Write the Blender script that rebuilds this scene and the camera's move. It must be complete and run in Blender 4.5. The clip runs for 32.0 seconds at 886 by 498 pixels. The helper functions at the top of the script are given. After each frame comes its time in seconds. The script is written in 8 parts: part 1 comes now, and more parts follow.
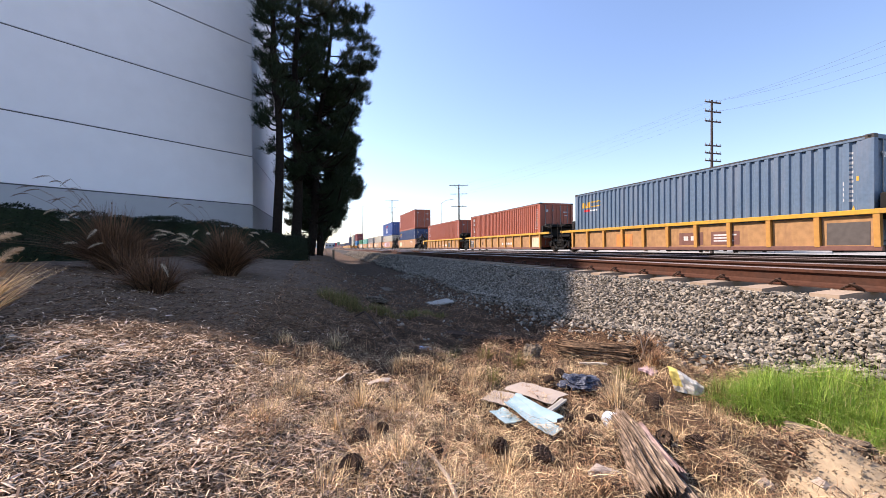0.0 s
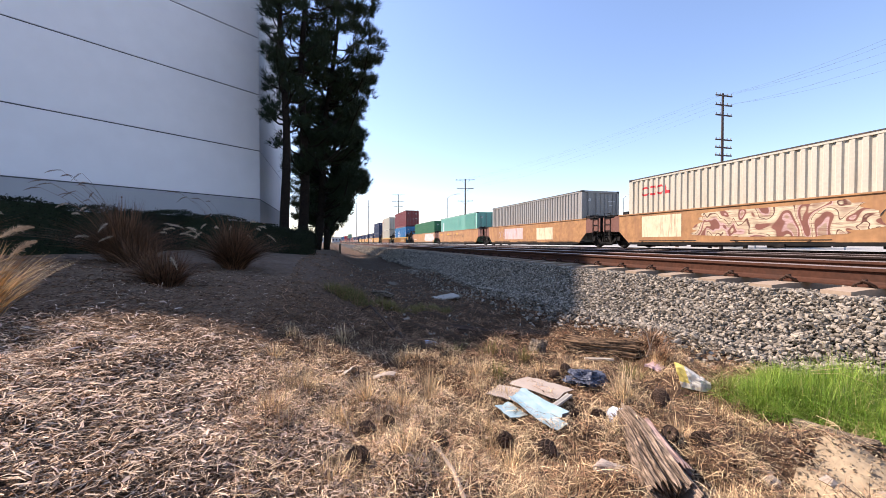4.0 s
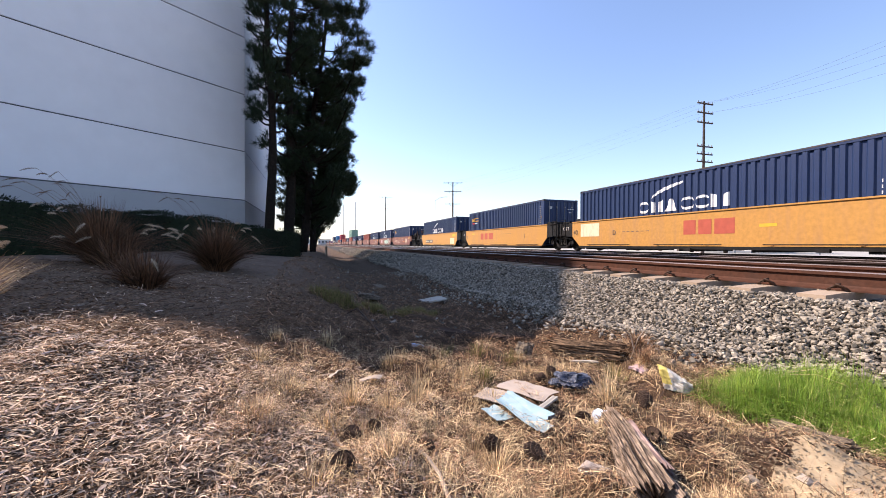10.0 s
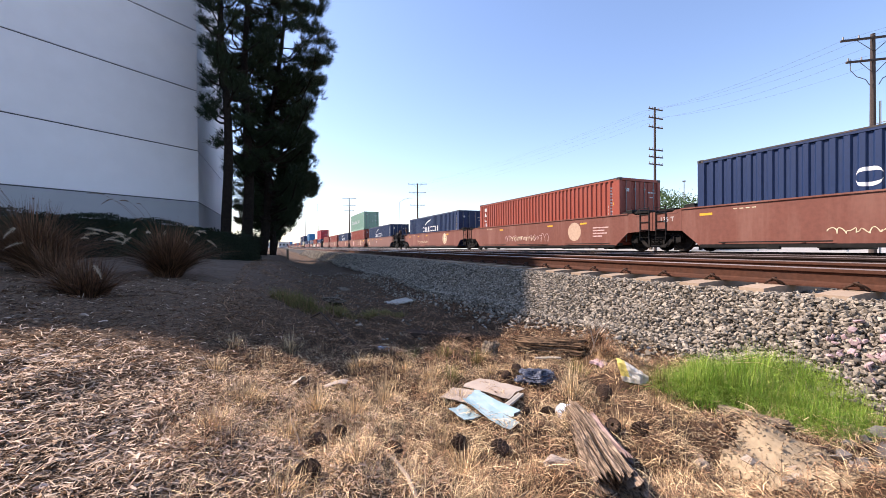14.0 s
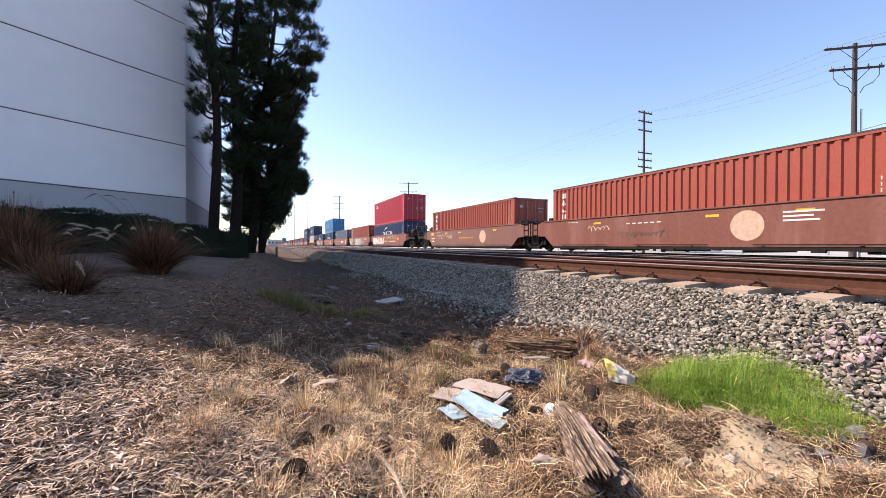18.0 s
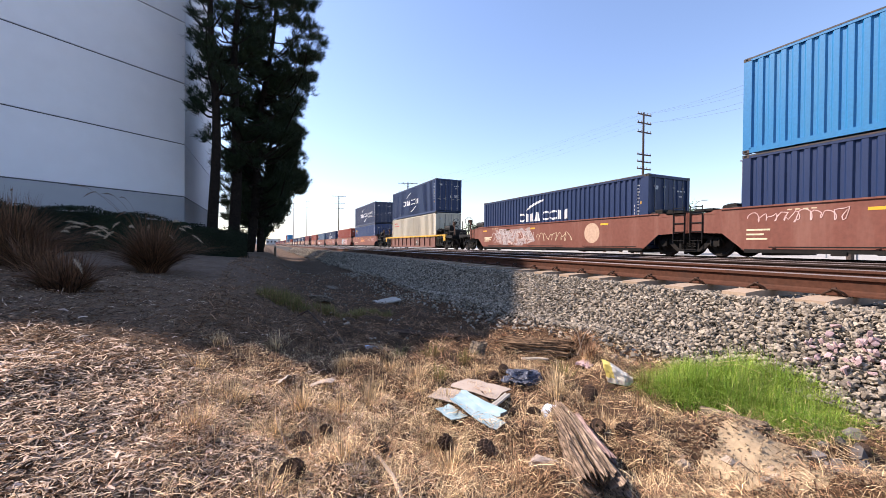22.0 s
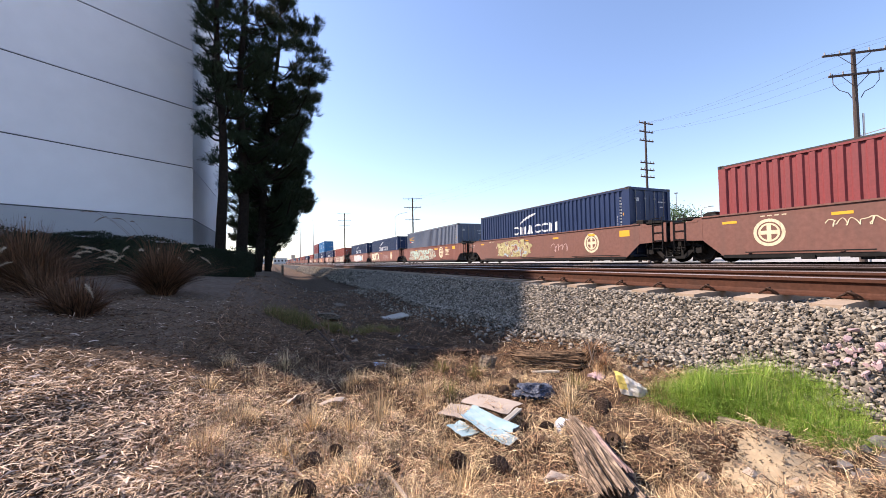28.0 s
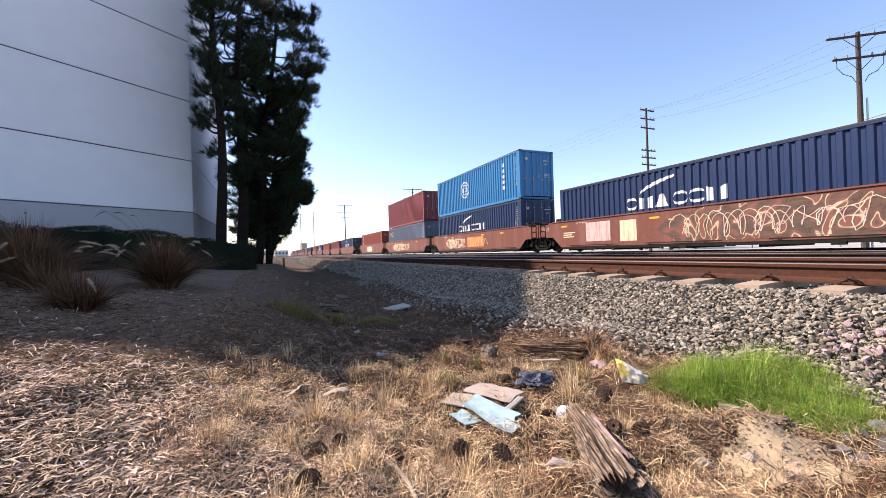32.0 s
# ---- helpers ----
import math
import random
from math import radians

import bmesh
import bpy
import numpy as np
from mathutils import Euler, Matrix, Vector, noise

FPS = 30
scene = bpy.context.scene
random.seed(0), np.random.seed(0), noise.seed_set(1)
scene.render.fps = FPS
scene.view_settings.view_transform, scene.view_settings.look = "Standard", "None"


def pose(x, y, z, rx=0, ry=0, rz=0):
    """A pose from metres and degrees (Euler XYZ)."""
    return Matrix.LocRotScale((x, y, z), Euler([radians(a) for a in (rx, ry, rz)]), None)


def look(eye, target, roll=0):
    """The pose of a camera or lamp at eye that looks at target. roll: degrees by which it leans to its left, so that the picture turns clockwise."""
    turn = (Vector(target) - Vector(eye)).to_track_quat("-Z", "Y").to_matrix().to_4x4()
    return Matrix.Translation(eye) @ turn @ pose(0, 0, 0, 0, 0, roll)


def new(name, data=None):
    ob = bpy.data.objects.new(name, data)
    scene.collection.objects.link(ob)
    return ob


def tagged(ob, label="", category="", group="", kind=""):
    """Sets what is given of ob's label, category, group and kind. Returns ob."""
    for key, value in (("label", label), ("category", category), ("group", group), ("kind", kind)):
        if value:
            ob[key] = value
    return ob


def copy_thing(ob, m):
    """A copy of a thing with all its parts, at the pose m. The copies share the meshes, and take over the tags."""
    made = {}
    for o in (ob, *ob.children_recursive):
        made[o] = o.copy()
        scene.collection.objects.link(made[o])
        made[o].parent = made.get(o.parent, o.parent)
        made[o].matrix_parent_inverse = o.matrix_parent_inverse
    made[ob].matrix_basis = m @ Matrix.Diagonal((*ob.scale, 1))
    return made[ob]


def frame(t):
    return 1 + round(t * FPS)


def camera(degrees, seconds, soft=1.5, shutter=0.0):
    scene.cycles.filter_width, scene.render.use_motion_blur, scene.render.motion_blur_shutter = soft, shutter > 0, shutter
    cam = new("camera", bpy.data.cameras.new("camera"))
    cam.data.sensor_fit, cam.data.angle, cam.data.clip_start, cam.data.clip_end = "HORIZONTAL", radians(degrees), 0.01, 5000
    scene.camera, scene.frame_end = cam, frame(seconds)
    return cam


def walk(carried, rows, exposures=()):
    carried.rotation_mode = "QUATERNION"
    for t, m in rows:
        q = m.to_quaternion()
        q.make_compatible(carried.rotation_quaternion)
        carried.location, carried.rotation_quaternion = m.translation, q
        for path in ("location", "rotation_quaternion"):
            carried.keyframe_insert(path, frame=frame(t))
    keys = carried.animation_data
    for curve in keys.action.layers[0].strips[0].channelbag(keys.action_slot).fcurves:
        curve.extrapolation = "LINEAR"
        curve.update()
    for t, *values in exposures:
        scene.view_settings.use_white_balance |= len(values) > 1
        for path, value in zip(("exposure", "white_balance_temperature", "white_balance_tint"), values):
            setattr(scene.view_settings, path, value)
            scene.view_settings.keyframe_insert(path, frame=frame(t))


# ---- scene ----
cam = camera(97.25, 32.0, soft=0.7)
EYE = Vector((0.0, 0.0, 0.235))


def aim(turn, tilt, roll):
    """The camera's pose: degrees to the right of the track's line, up, and clockwise roll of the picture."""
    a, b = radians(turn), radians(tilt)
    way = Vector((math.sin(a) * math.cos(b), math.cos(a) * math.cos(b), math.sin(b)))
    return look(EYE, EYE + way, roll)


walk(cam, [(t, aim(a, b, c)) for t, a, b, c in (
    (0, 17.13, -0.24, -0.29), (0.5, 17.03, -0.38, -0.47), (1, 17.01, -0.41, -0.53), (1.5, 16.89, -0.55, -0.34),
    (2, 16.53, -0.86, -0.32), (2.5, 16.18, -1.13, -0.36), (3, 16.06, -1.14, -0.34), (3.5, 16.14, -1.03, -0.17),
    (5.5, 16.34, -1.20, -0.00), (6, 16.32, -1.35, -0.06), (6.5, 16.31, -1.33, -0.03), (7, 16.32, -1.34, -0.05),
    (7.5, 16.30, -1.31, -0.01), (8, 16.31, -1.28, 0.03), (8.5, 16.29, -1.27, 0.09), (9, 16.38, -1.25, 0.10),
    (9.5, 16.85, -1.02, 0.22), (10, 18.09, -0.61, 0.25), (10.5, 20.06, -0.36, 0.28), (11, 21.66, -0.41, 0.25),
    (11.5, 22.16, -0.59, 0.15), (12, 22.24, -0.48, 0.08), (12.5, 22.54, -0.31, 0.06), (13, 22.81, -0.31, -0.11),
    (13.5, 22.88, -0.37, -0.35), (14, 23.17, -0.45, -0.48), (14.5, 23.55, -0.60, -0.44), (16.5, 24.20, -0.67, -0.11),
    (17, 24.31, -0.57, -0.01), (17.5, 24.45, -0.52, 0.10), (18, 24.55, -0.52, 0.15), (18.5, 24.62, -0.60, 0.16),
    (19, 24.72, -0.64, 0.30), (19.5, 24.74, -0.66, 0.33), (20, 24.71, -0.62, 0.43), (20.5, 24.69, -0.59, 0.45),
    (21, 24.70, -0.59, 0.50), (21.5, 24.72, -0.57, 0.49), (22, 24.71, -0.47, 0.51), (22.5, 24.66, -0.06, 0.43),
    (23, 24.49, 0.49, 0.00), (23.5, 24.25, 1.21, -0.36), (24, 24.16, 1.55, -0.70), (24.5, 24.34, 1.56, -0.79),
    (25, 24.34, 1.33, -0.95), (25.5, 24.08, 1.13, -1.11), (27.5, 23.64, 1.78, -1.25), (28, 23.84, 1.61, -1.18),
    (28.5, 23.85, 1.29, -1.12), (29, 23.73, 1.09, -1.16), (29.5, 23.61, 0.99, -1.11), (30, 23.55, 0.93, -1.17),
    (30.5, 23.49, 0.82, -1.19), (31, 23.44, 0.70, -1.18), (31.5, 23.62, 0.55, -1.39), (32, 23.69, 0.23, -1.83),
)])


# ---- light ----
SUN_TURN, SUN_UP = -50.0, 42.0
world = bpy.data.worlds.new("sky")
scene.world = world
world.use_nodes = True
wn = world.node_tree.nodes
sky = wn.new("ShaderNodeTexSky")
sky.sky_type = "NISHITA"
sky.sun_disc = False
sky.sun_elevation, sky.sun_rotation = radians(SUN_UP), radians(SUN_TURN)
sky.altitude, sky.air_density, sky.dust_density, sky.ozone_density = 50.0, 1.12, 0.5, 4.2
wn["Background"].inputs[1].default_value = 0.146
world.node_tree.links.new(sky.outputs[0], wn["Background"].inputs[0])
sun = new("sun", bpy.data.lights.new("sun", "SUN"))
sun.data.energy, sun.data.angle, sun.data.color = 4.5, radians(0.55), (1.0, 0.93, 0.82)
a, b = radians(SUN_TURN), radians(SUN_UP)
SUN_WAY = Vector((math.sin(a) * math.cos(b), math.cos(a) * math.cos(b), math.sin(b)))
sun.matrix_world = look(SUN_WAY * 60, (0, 0, 0))
scene.view_settings.exposure = 0.87
scene.view_settings.use_white_balance = True
scene.view_settings.white_balance_temperature = 6850
scene.view_settings.white_balance_tint = 22


# ---- materials ----
def mat(name, color, rough=0.7, metal=0.0, grain=0.12, scale=8.0, bump=0.0, stain=None, stain_amount=0.5, stain_scale=1.2,
        vary=0.0, island=0.0, spec=None, streak=False):
    """A surface with fine grain, larger stains, relief, and variation from object to object or piece to piece."""
    m = bpy.data.materials.new(name)
    m.use_nodes = True
    n, l = m.node_tree.nodes, m.node_tree.links
    p = n["Principled BSDF"]
    p.inputs["Roughness"].default_value, p.inputs["Metallic"].default_value = rough, metal
    p.inputs["Specular IOR Level"].default_value = spec if spec is not None else 0.12 if rough >= 0.68 else 0.32
    co = n.new("ShaderNodeTexCoord")
    t = n.new("ShaderNodeTexNoise")
    t.inputs["Scale"].default_value, t.inputs["Detail"].default_value = scale, 6.0
    l.new(co.outputs["Object"], t.inputs["Vector"])
    ramp = n.new("ShaderNodeMapRange")
    ramp.inputs[1].default_value, ramp.inputs[2].default_value = 0.3, 0.7
    ramp.inputs[3].default_value, ramp.inputs[4].default_value = 1 - grain, 1 + grain
    l.new(t.outputs[0], ramp.inputs[0])
    mul = n.new("ShaderNodeMix")
    mul.data_type, mul.blend_type = "RGBA", "MULTIPLY"
    mul.inputs[0].default_value = 1.0
    mul.inputs[6].default_value = (*color, 1)
    l.new(ramp.outputs[0], mul.inputs[7])
    out = mul.outputs[2]
    if stain:
        s = n.new("ShaderNodeTexNoise")
        s.inputs["Scale"].default_value, s.inputs["Detail"].default_value, s.inputs["Roughness"].default_value = stain_scale, 8.0, 0.65
        if streak:
            mp = n.new("ShaderNodeMapping")
            mp.inputs["Scale"].default_value = (1.0, 2.5, 0.35)
            l.new(co.outputs["Object"], mp.inputs[0])
            l.new(mp.outputs[0], s.inputs["Vector"])
        else:
            l.new(co.outputs["Object"], s.inputs["Vector"])
        r = n.new("ShaderNodeMapRange")
        r.inputs[1].default_value, r.inputs[2].default_value = 0.48, 0.72
        r.inputs[3].default_value, r.inputs[4].default_value = 0.0, stain_amount
        l.new(s.outputs[0], r.inputs[0])
        mx = n.new("ShaderNodeMix")
        mx.data_type = "RGBA"
        mx.inputs[7].default_value = (*stain, 1)
        l.new(r.outputs[0], mx.inputs[0])
        l.new(out, mx.inputs[6])
        out = mx.outputs[2]
    if vary or island:
        if vary:
            source = n.new("ShaderNodeObjectInfo").outputs["Random"]
        else:
            source = n.new("ShaderNodeNewGeometry").outputs["Random Per Island"]
        v = n.new("ShaderNodeMapRange")
        v.inputs[3].default_value, v.inputs[4].default_value = 1 - (vary or island), 1 + (vary or island)
        l.new(source, v.inputs[0])
        h = n.new("ShaderNodeHueSaturation")
        l.new(v.outputs[0], h.inputs["Value"])
        l.new(out, h.inputs["Color"])
        out = h.outputs[0]
    l.new(out, p.inputs["Base Color"])
    if bump:
        bp = n.new("ShaderNodeBump")
        bp.inputs["Strength"].default_value, bp.inputs["Distance"].default_value = 0.6, bump
        l.new(t.outputs[0], bp.inputs["Height"])
        l.new(bp.outputs[0], p.inputs["Normal"])
    return m


RUST = (0.13, 0.06, 0.035)
M_NAVY = mat("navy_container_paint", (0.009, 0.027, 0.085), 0.5, 0, 0.08, 14, 0, (0.03, 0.055, 0.115), 0.2, 1.4, streak=True)
M_BLUEGREY = mat("faded_blue_container_paint", (0.098, 0.155, 0.225), 0.55, 0, 0.1, 12, 0, (0.20, 0.22, 0.26), 0.5, 1.3, streak=True)
M_GREYBLUE = mat("grey_blue_container_paint", (0.115, 0.14, 0.19), 0.55, 0, 0.1, 12, 0, (0.20, 0.2, 0.2), 0.4, 1.3, streak=True)
M_SLATE = mat("dark_slate_blue_container_paint", (0.035, 0.05, 0.10), 0.55, 0, 0.1, 12, 0, (0.12, 0.12, 0.13), 0.5, 1.3, streak=True)
M_FADENAVY = mat("faded_navy_container_paint", (0.045, 0.075, 0.165), 0.55, 0, 0.1, 12, 0, (0.13, 0.15, 0.2), 0.4, 1.3, streak=True)
M_SKYBLUE = mat("bright_blue_container_paint", (0.014, 0.175, 0.38), 0.45, 0, 0.08, 14, 0, (0.05, 0.19, 0.32), 0.35, 1.2, streak=True)
M_ROYAL = mat("royal_blue_container_paint", (0.045, 0.10, 0.30), 0.5, 0, 0.08, 14, 0, (0.1, 0.13, 0.24), 0.4, 1.3, streak=True)
M_ORANGE = mat("orange_brown_container_paint", (0.37, 0.105, 0.062), 0.55, 0, 0.1, 14, 0, (0.27, 0.10, 0.06), 0.45, 1.2, streak=True)
M_REDBROWN = mat("oxide_red_container_paint", (0.30, 0.062, 0.037), 0.55, 0, 0.1, 14, 0, (0.22, 0.07, 0.05), 0.45, 1.2, streak=True)
M_MAROON = mat("maroon_container_paint", (0.225, 0.045, 0.045), 0.55, 0, 0.1, 14, 0, (0.17, 0.06, 0.06), 0.45, 1.2, streak=True)
M_RED = mat("bright_red_container_paint", (0.42, 0.025, 0.042), 0.5, 0, 0.08, 14, 0, (0.33, 0.06, 0.06), 0.35, 1.2, streak=True)
M_CREAM = mat("cream_white_container_paint", (0.52, 0.48, 0.38), 0.55, 0, 0.07, 14, 0, (0.36, 0.28, 0.19), 0.4, 1.1, streak=True)
M_GREEN = mat("dark_green_container_paint", (0.035, 0.19, 0.085), 0.5, 0, 0.1, 14, 0, (0.09, 0.2, 0.11), 0.45, 1.3, streak=True)
M_TEAL = mat("pale_teal_container_paint", (0.20, 0.50, 0.40), 0.5, 0, 0.08, 14, 0, (0.26, 0.42, 0.34), 0.45, 1.3, streak=True)
M_SAGE = mat("faded_sage_green_container_paint", (0.22, 0.38, 0.28), 0.55, 0, 0.1, 14, 0, (0.3, 0.33, 0.26), 0.5, 1.2, streak=True)
M_GREYBOX = mat("grey_container_paint", (0.30, 0.29, 0.27), 0.55, 0, 0.1, 14, 0, (0.24, 0.2, 0.17), 0.45, 1.2, streak=True)
M_STEEL = mat("worn_shade_dark_steel", (0.05, 0.047, 0.045), 0.6, 0.2, 0.2, 10, 0, RUST, 0.5, 2.5)
M_RODS = mat("galvanised_locking_bar", (0.25, 0.25, 0.25), 0.5, 0.6, 0.15, 20)
M_WHITE = mat("white_marking_paint", (0.78, 0.78, 0.76), 0.6, 0, 0.08, 6, 0, (0.5, 0.48, 0.44), 0.3, 3)
M_YELLOW = mat("yellow_marking_paint", (0.72, 0.38, 0.03), 0.6, 0, 0.08, 6, 0, (0.45, 0.3, 0.08), 0.3, 3)
M_REDMARK = mat("red_marking_paint", (0.60, 0.04, 0.05), 0.6, 0, 0.08, 6)
M_CAR_YELLOW = mat("weathered_yellow_car_paint", (0.48, 0.235, 0.055), 0.6, 0, 0.12, 9, 0, (0.36, 0.19, 0.09), 0.6, 1.1, streak=True)
M_CAR_TAN = mat("dirty_tan_yellow_car_paint", (0.39, 0.20, 0.085), 0.65, 0, 0.2, 5, 0, (0.25, 0.12, 0.065), 0.9, 0.8, streak=True)
M_CAR_BROWN = mat("oxide_brown_car_paint", (0.175, 0.060, 0.041), 0.62, 0, 0.13, 9, 0, (0.26, 0.125, 0.092), 0.75, 0.6, streak=True)
M_CHORD = mat("yellow_top_chord_paint", (0.56, 0.31, 0.035), 0.6, 0, 0.12, 9, 0, (0.30, 0.16, 0.07), 0.6, 1.3, streak=True)
M_CAR_PLATE = mat("rust_stained_tan_plate", (0.40, 0.215, 0.09), 0.65, 0, 0.2, 5, 0, (0.20, 0.10, 0.06), 0.8, 0.9, streak=True)
M_CAR_DARK = mat("dark_brown_car_paint", (0.185, 0.083, 0.062), 0.62, 0, 0.13, 9, 0, (0.12, 0.07, 0.055), 0.6, 0.9, streak=True)
# Gear kept near black, standing in for the shade under the cars.
M_UNDER = mat("greasy_shade_dark_gear", (0.009, 0.008, 0.0075), 0.6, 0, 0.3, 9, 0, (0.04, 0.031, 0.025), 0.45, 3, spec=0.2)
M_WHEEL = mat("worn_wheel_steel", (0.022, 0.018, 0.016), 0.55, 0.2, 0.2, 12, 0, (0.05, 0.03, 0.022), 0.5, 4, spec=0.25)
M_RUSTY = mat("rusty_end_gear", (0.10, 0.055, 0.038), 0.75, 0, 0.25, 12, 0, (0.03, 0.025, 0.022), 0.6, 4)
M_RAIL = mat("rusty_rail_side", (0.088, 0.037, 0.023), 0.75, 0.1, 0.2, 25, 0.002, (0.06, 0.035, 0.027), 0.6, 3)
# Darker rail colour for the two farther tracks.
M_RAILDARK = mat("dark_rail_side", (0.03, 0.019, 0.015), 0.7, 0.1, 0.2, 25, 0.002, (0.06, 0.035, 0.025), 0.5, 3)
M_RAILTOP = mat("polished_rail_head", (0.30, 0.24, 0.21), 0.35, 0.7, 0.12, 20)
M_TIE = mat("sun_bleached_concrete_tie", (0.37, 0.275, 0.195), 0.9, 0, 0.12, 30, 0.003, (0.33, 0.26, 0.2), 0.5, 4, vary=0.12)
M_CLIP = mat("rusty_spring_clip", (0.06, 0.035, 0.025), 0.7, 0.3, 0.2, 30)
M_STONE = mat("grey_ballast_stone", (0.27, 0.232, 0.182), 0.9, 0, 0.25, 40, 0.004, (0.27, 0.22, 0.17), 0.45, 6, island=0.62)
M_STONE_ONE = mat("grey_ballast_stone_loose", (0.27, 0.232, 0.182), 0.9, 0, 0.2, 40, 0.004, (0.34, 0.30, 0.25), 0.4, 6, vary=0.45)
M_PINKSTONE = mat("pink_sprayed_ballast_stone", (0.46, 0.325, 0.325), 0.9, 0, 0.2, 40, 0.004, (0.34, 0.26, 0.24), 0.4, 6, vary=0.3)
M_WALL = mat("painted_white_concrete_wall", (0.80, 0.80, 0.82), 0.8, 0, 0.025, 1.5, 0.001, (0.76, 0.76, 0.79), 0.4, 0.18)
M_DADO = mat("painted_grey_concrete_dado", (0.40, 0.41, 0.42), 0.8, 0, 0.04, 1.5, 0.001, (0.36, 0.37, 0.4), 0.4, 0.3)
M_JOINT = mat("dark_panel_joint", (0.10, 0.10, 0.11), 0.9)
M_BARK = mat("dark_pine_bark", (0.016, 0.012, 0.009), 0.95, 0, 0.35, 14, 0.03, (0.03, 0.023, 0.018), 0.5, 5)
M_NEEDLE = mat("dark_green_pine_needles", (0.016, 0.028, 0.011), 0.7, 0, 0.2, 5, island=0.5, spec=0.2)
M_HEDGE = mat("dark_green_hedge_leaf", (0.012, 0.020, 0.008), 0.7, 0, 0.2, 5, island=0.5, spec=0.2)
M_LEAF = mat("tree_leaf", (0.06, 0.11, 0.035), 0.6, 0, 0.2, 5, island=0.45)
M_PALM = mat("palm_frond", (0.15, 0.22, 0.085), 0.55, 0, 0.2, 5, island=0.35)
M_PALMBARK = mat("palm_trunk", (0.16, 0.12, 0.09), 0.9, 0, 0.3, 9, 0.01)
M_POLE = mat("weathered_wooden_pole", (0.075, 0.058, 0.050), 0.9, 0, 0.25, 12, 0.004)
M_GALV = mat("galvanised_lamp_post", (0.34, 0.35, 0.36), 0.5, 0.5, 0.08, 12)
M_WIRE = mat("overhead_wire", (0.10, 0.10, 0.11), 0.6, 0.3)
M_INSUL = mat("grey_insulator", (0.25, 0.24, 0.23), 0.4)


# ---- mesh helpers ----
class Shape:
    """Collects vertices and faces, with a material index a face."""

    def __init__(self):
        self.v, self.f, self.m = [], [], []

    def add(self, verts, faces, m=0):
        k = len(self.v)
        self.v += [tuple(p) for p in verts]
        self.f += [tuple(i + k for i in q) for q in faces]
        self.m += [m] * len(faces)
        return self

    def box(self, x0, y0, z0, x1, y1, z1, m=0, c=0.0):
        if c <= 0:
            p = [(x, y, z) for z in (z0, z1) for x, y in ((x0, y0), (x1, y0), (x1, y1), (x0, y1))]
            return self.add(p, [(3, 2, 1, 0), (4, 5, 6, 7), (0, 1, 5, 4), (1, 2, 6, 5), (2, 3, 7, 6), (3, 0, 4, 7)], m)
        rings = []
        for z, d in ((z0, c), (z0 + c, 0), (z1 - c, 0), (z1, c)):
            rings += [(x0 + d, y0 + d, z), (x1 - d, y0 + d, z), (x1 - d, y1 - d, z), (x0 + d, y1 - d, z)]
        q = [(3, 2, 1, 0), (12, 13, 14, 15)]
        for r in range(3):
            for i in range(4):
                j = (i + 1) % 4
                q.append((4 * r + i, 4 * r + j, 4 * r + 4 + j, 4 * r + 4 + i))
        return self.add(rings, q, m)

    def extrude(self, outline, axis, a0, a1, m=0):
        """Outline of (u, w) pairs, drawn out along an axis: for x the pairs are (y, z), for y (x, z), for z (x, y)."""
        def at(u, w, a):
            return {"x": (a, u, w), "y": (u, a, w), "z": (u, w, a)}[axis]
        n = len(outline)
        p = [at(u, w, a0) for u, w in outline] + [at(u, w, a1) for u, w in outline]
        q = [(i, (i + 1) % n, n + (i + 1) % n, n + i) for i in range(n)]
        return self.add(p, q + [tuple(range(n))[::-1], tuple(range(n, 2 * n))], m)

    def tube(self, path, r0, r1=None, n=6, m=0):
        """A round bar along a path of points, from radius r0 to r1."""
        r1 = r0 if r1 is None else r1
        path = [Vector(p) for p in path]
        rings = []
        for i, p in enumerate(path):
            d = (path[min(i + 1, len(path) - 1)] - path[max(i - 1, 0)]).normalized()
            s = d.cross(Vector((0, 0, 1)) if abs(d.z) < 0.9 else Vector((1, 0, 0))).normalized()
            t = d.cross(s)
            r = r0 + (r1 - r0) * i / max(len(path) - 1, 1)
            rings += [p + s * (r * math.cos(2 * math.pi * k / n)) + t * (r * math.sin(2 * math.pi * k / n)) for k in range(n)]
        q = []
        for i in range(len(path) - 1):
            for k in range(n):
                j = (k + 1) % n
                q.append((i * n + k, i * n + j, i * n + n + j, i * n + n + k))
        q += [tuple(range(n))[::-1], tuple(range(len(rings) - n, len(rings)))]
        return self.add(rings, q, m)

    def mesh(self, name, mats, smooth=False):
        me = bpy.data.meshes.new(name)
        me.from_pydata(self.v, [], self.f)
        for x in mats if isinstance(mats, (list, tuple)) else [mats]:
            me.materials.append(x)
        if any(self.m):
            me.polygons.foreach_set("material_index", self.m)
        bm = bmesh.new()
        bm.from_mesh(me)
        bmesh.ops.recalc_face_normals(bm, faces=bm.faces)
        bm.to_mesh(me)
        bm.free()
        if smooth:
            me.polygons.foreach_set("use_smooth", [True] * len(me.polygons))
        return me


def part(name, shape, material, parent, label=""):
    """Links a shape, or a ready mesh, as one mesh object under a thing or part."""
    me = shape.mesh(name, material) if isinstance(shape, Shape) else shape
    ob = new(name, me)
    ob.parent = parent
    return tagged(ob, label)


def thing(name, label, category, group="", kind="", at=None):
    ob = new(name)
    ob.empty_display_size = 0.3
    if at is not None:
        ob.matrix_basis = at
    return tagged(ob, label, category, group, kind)


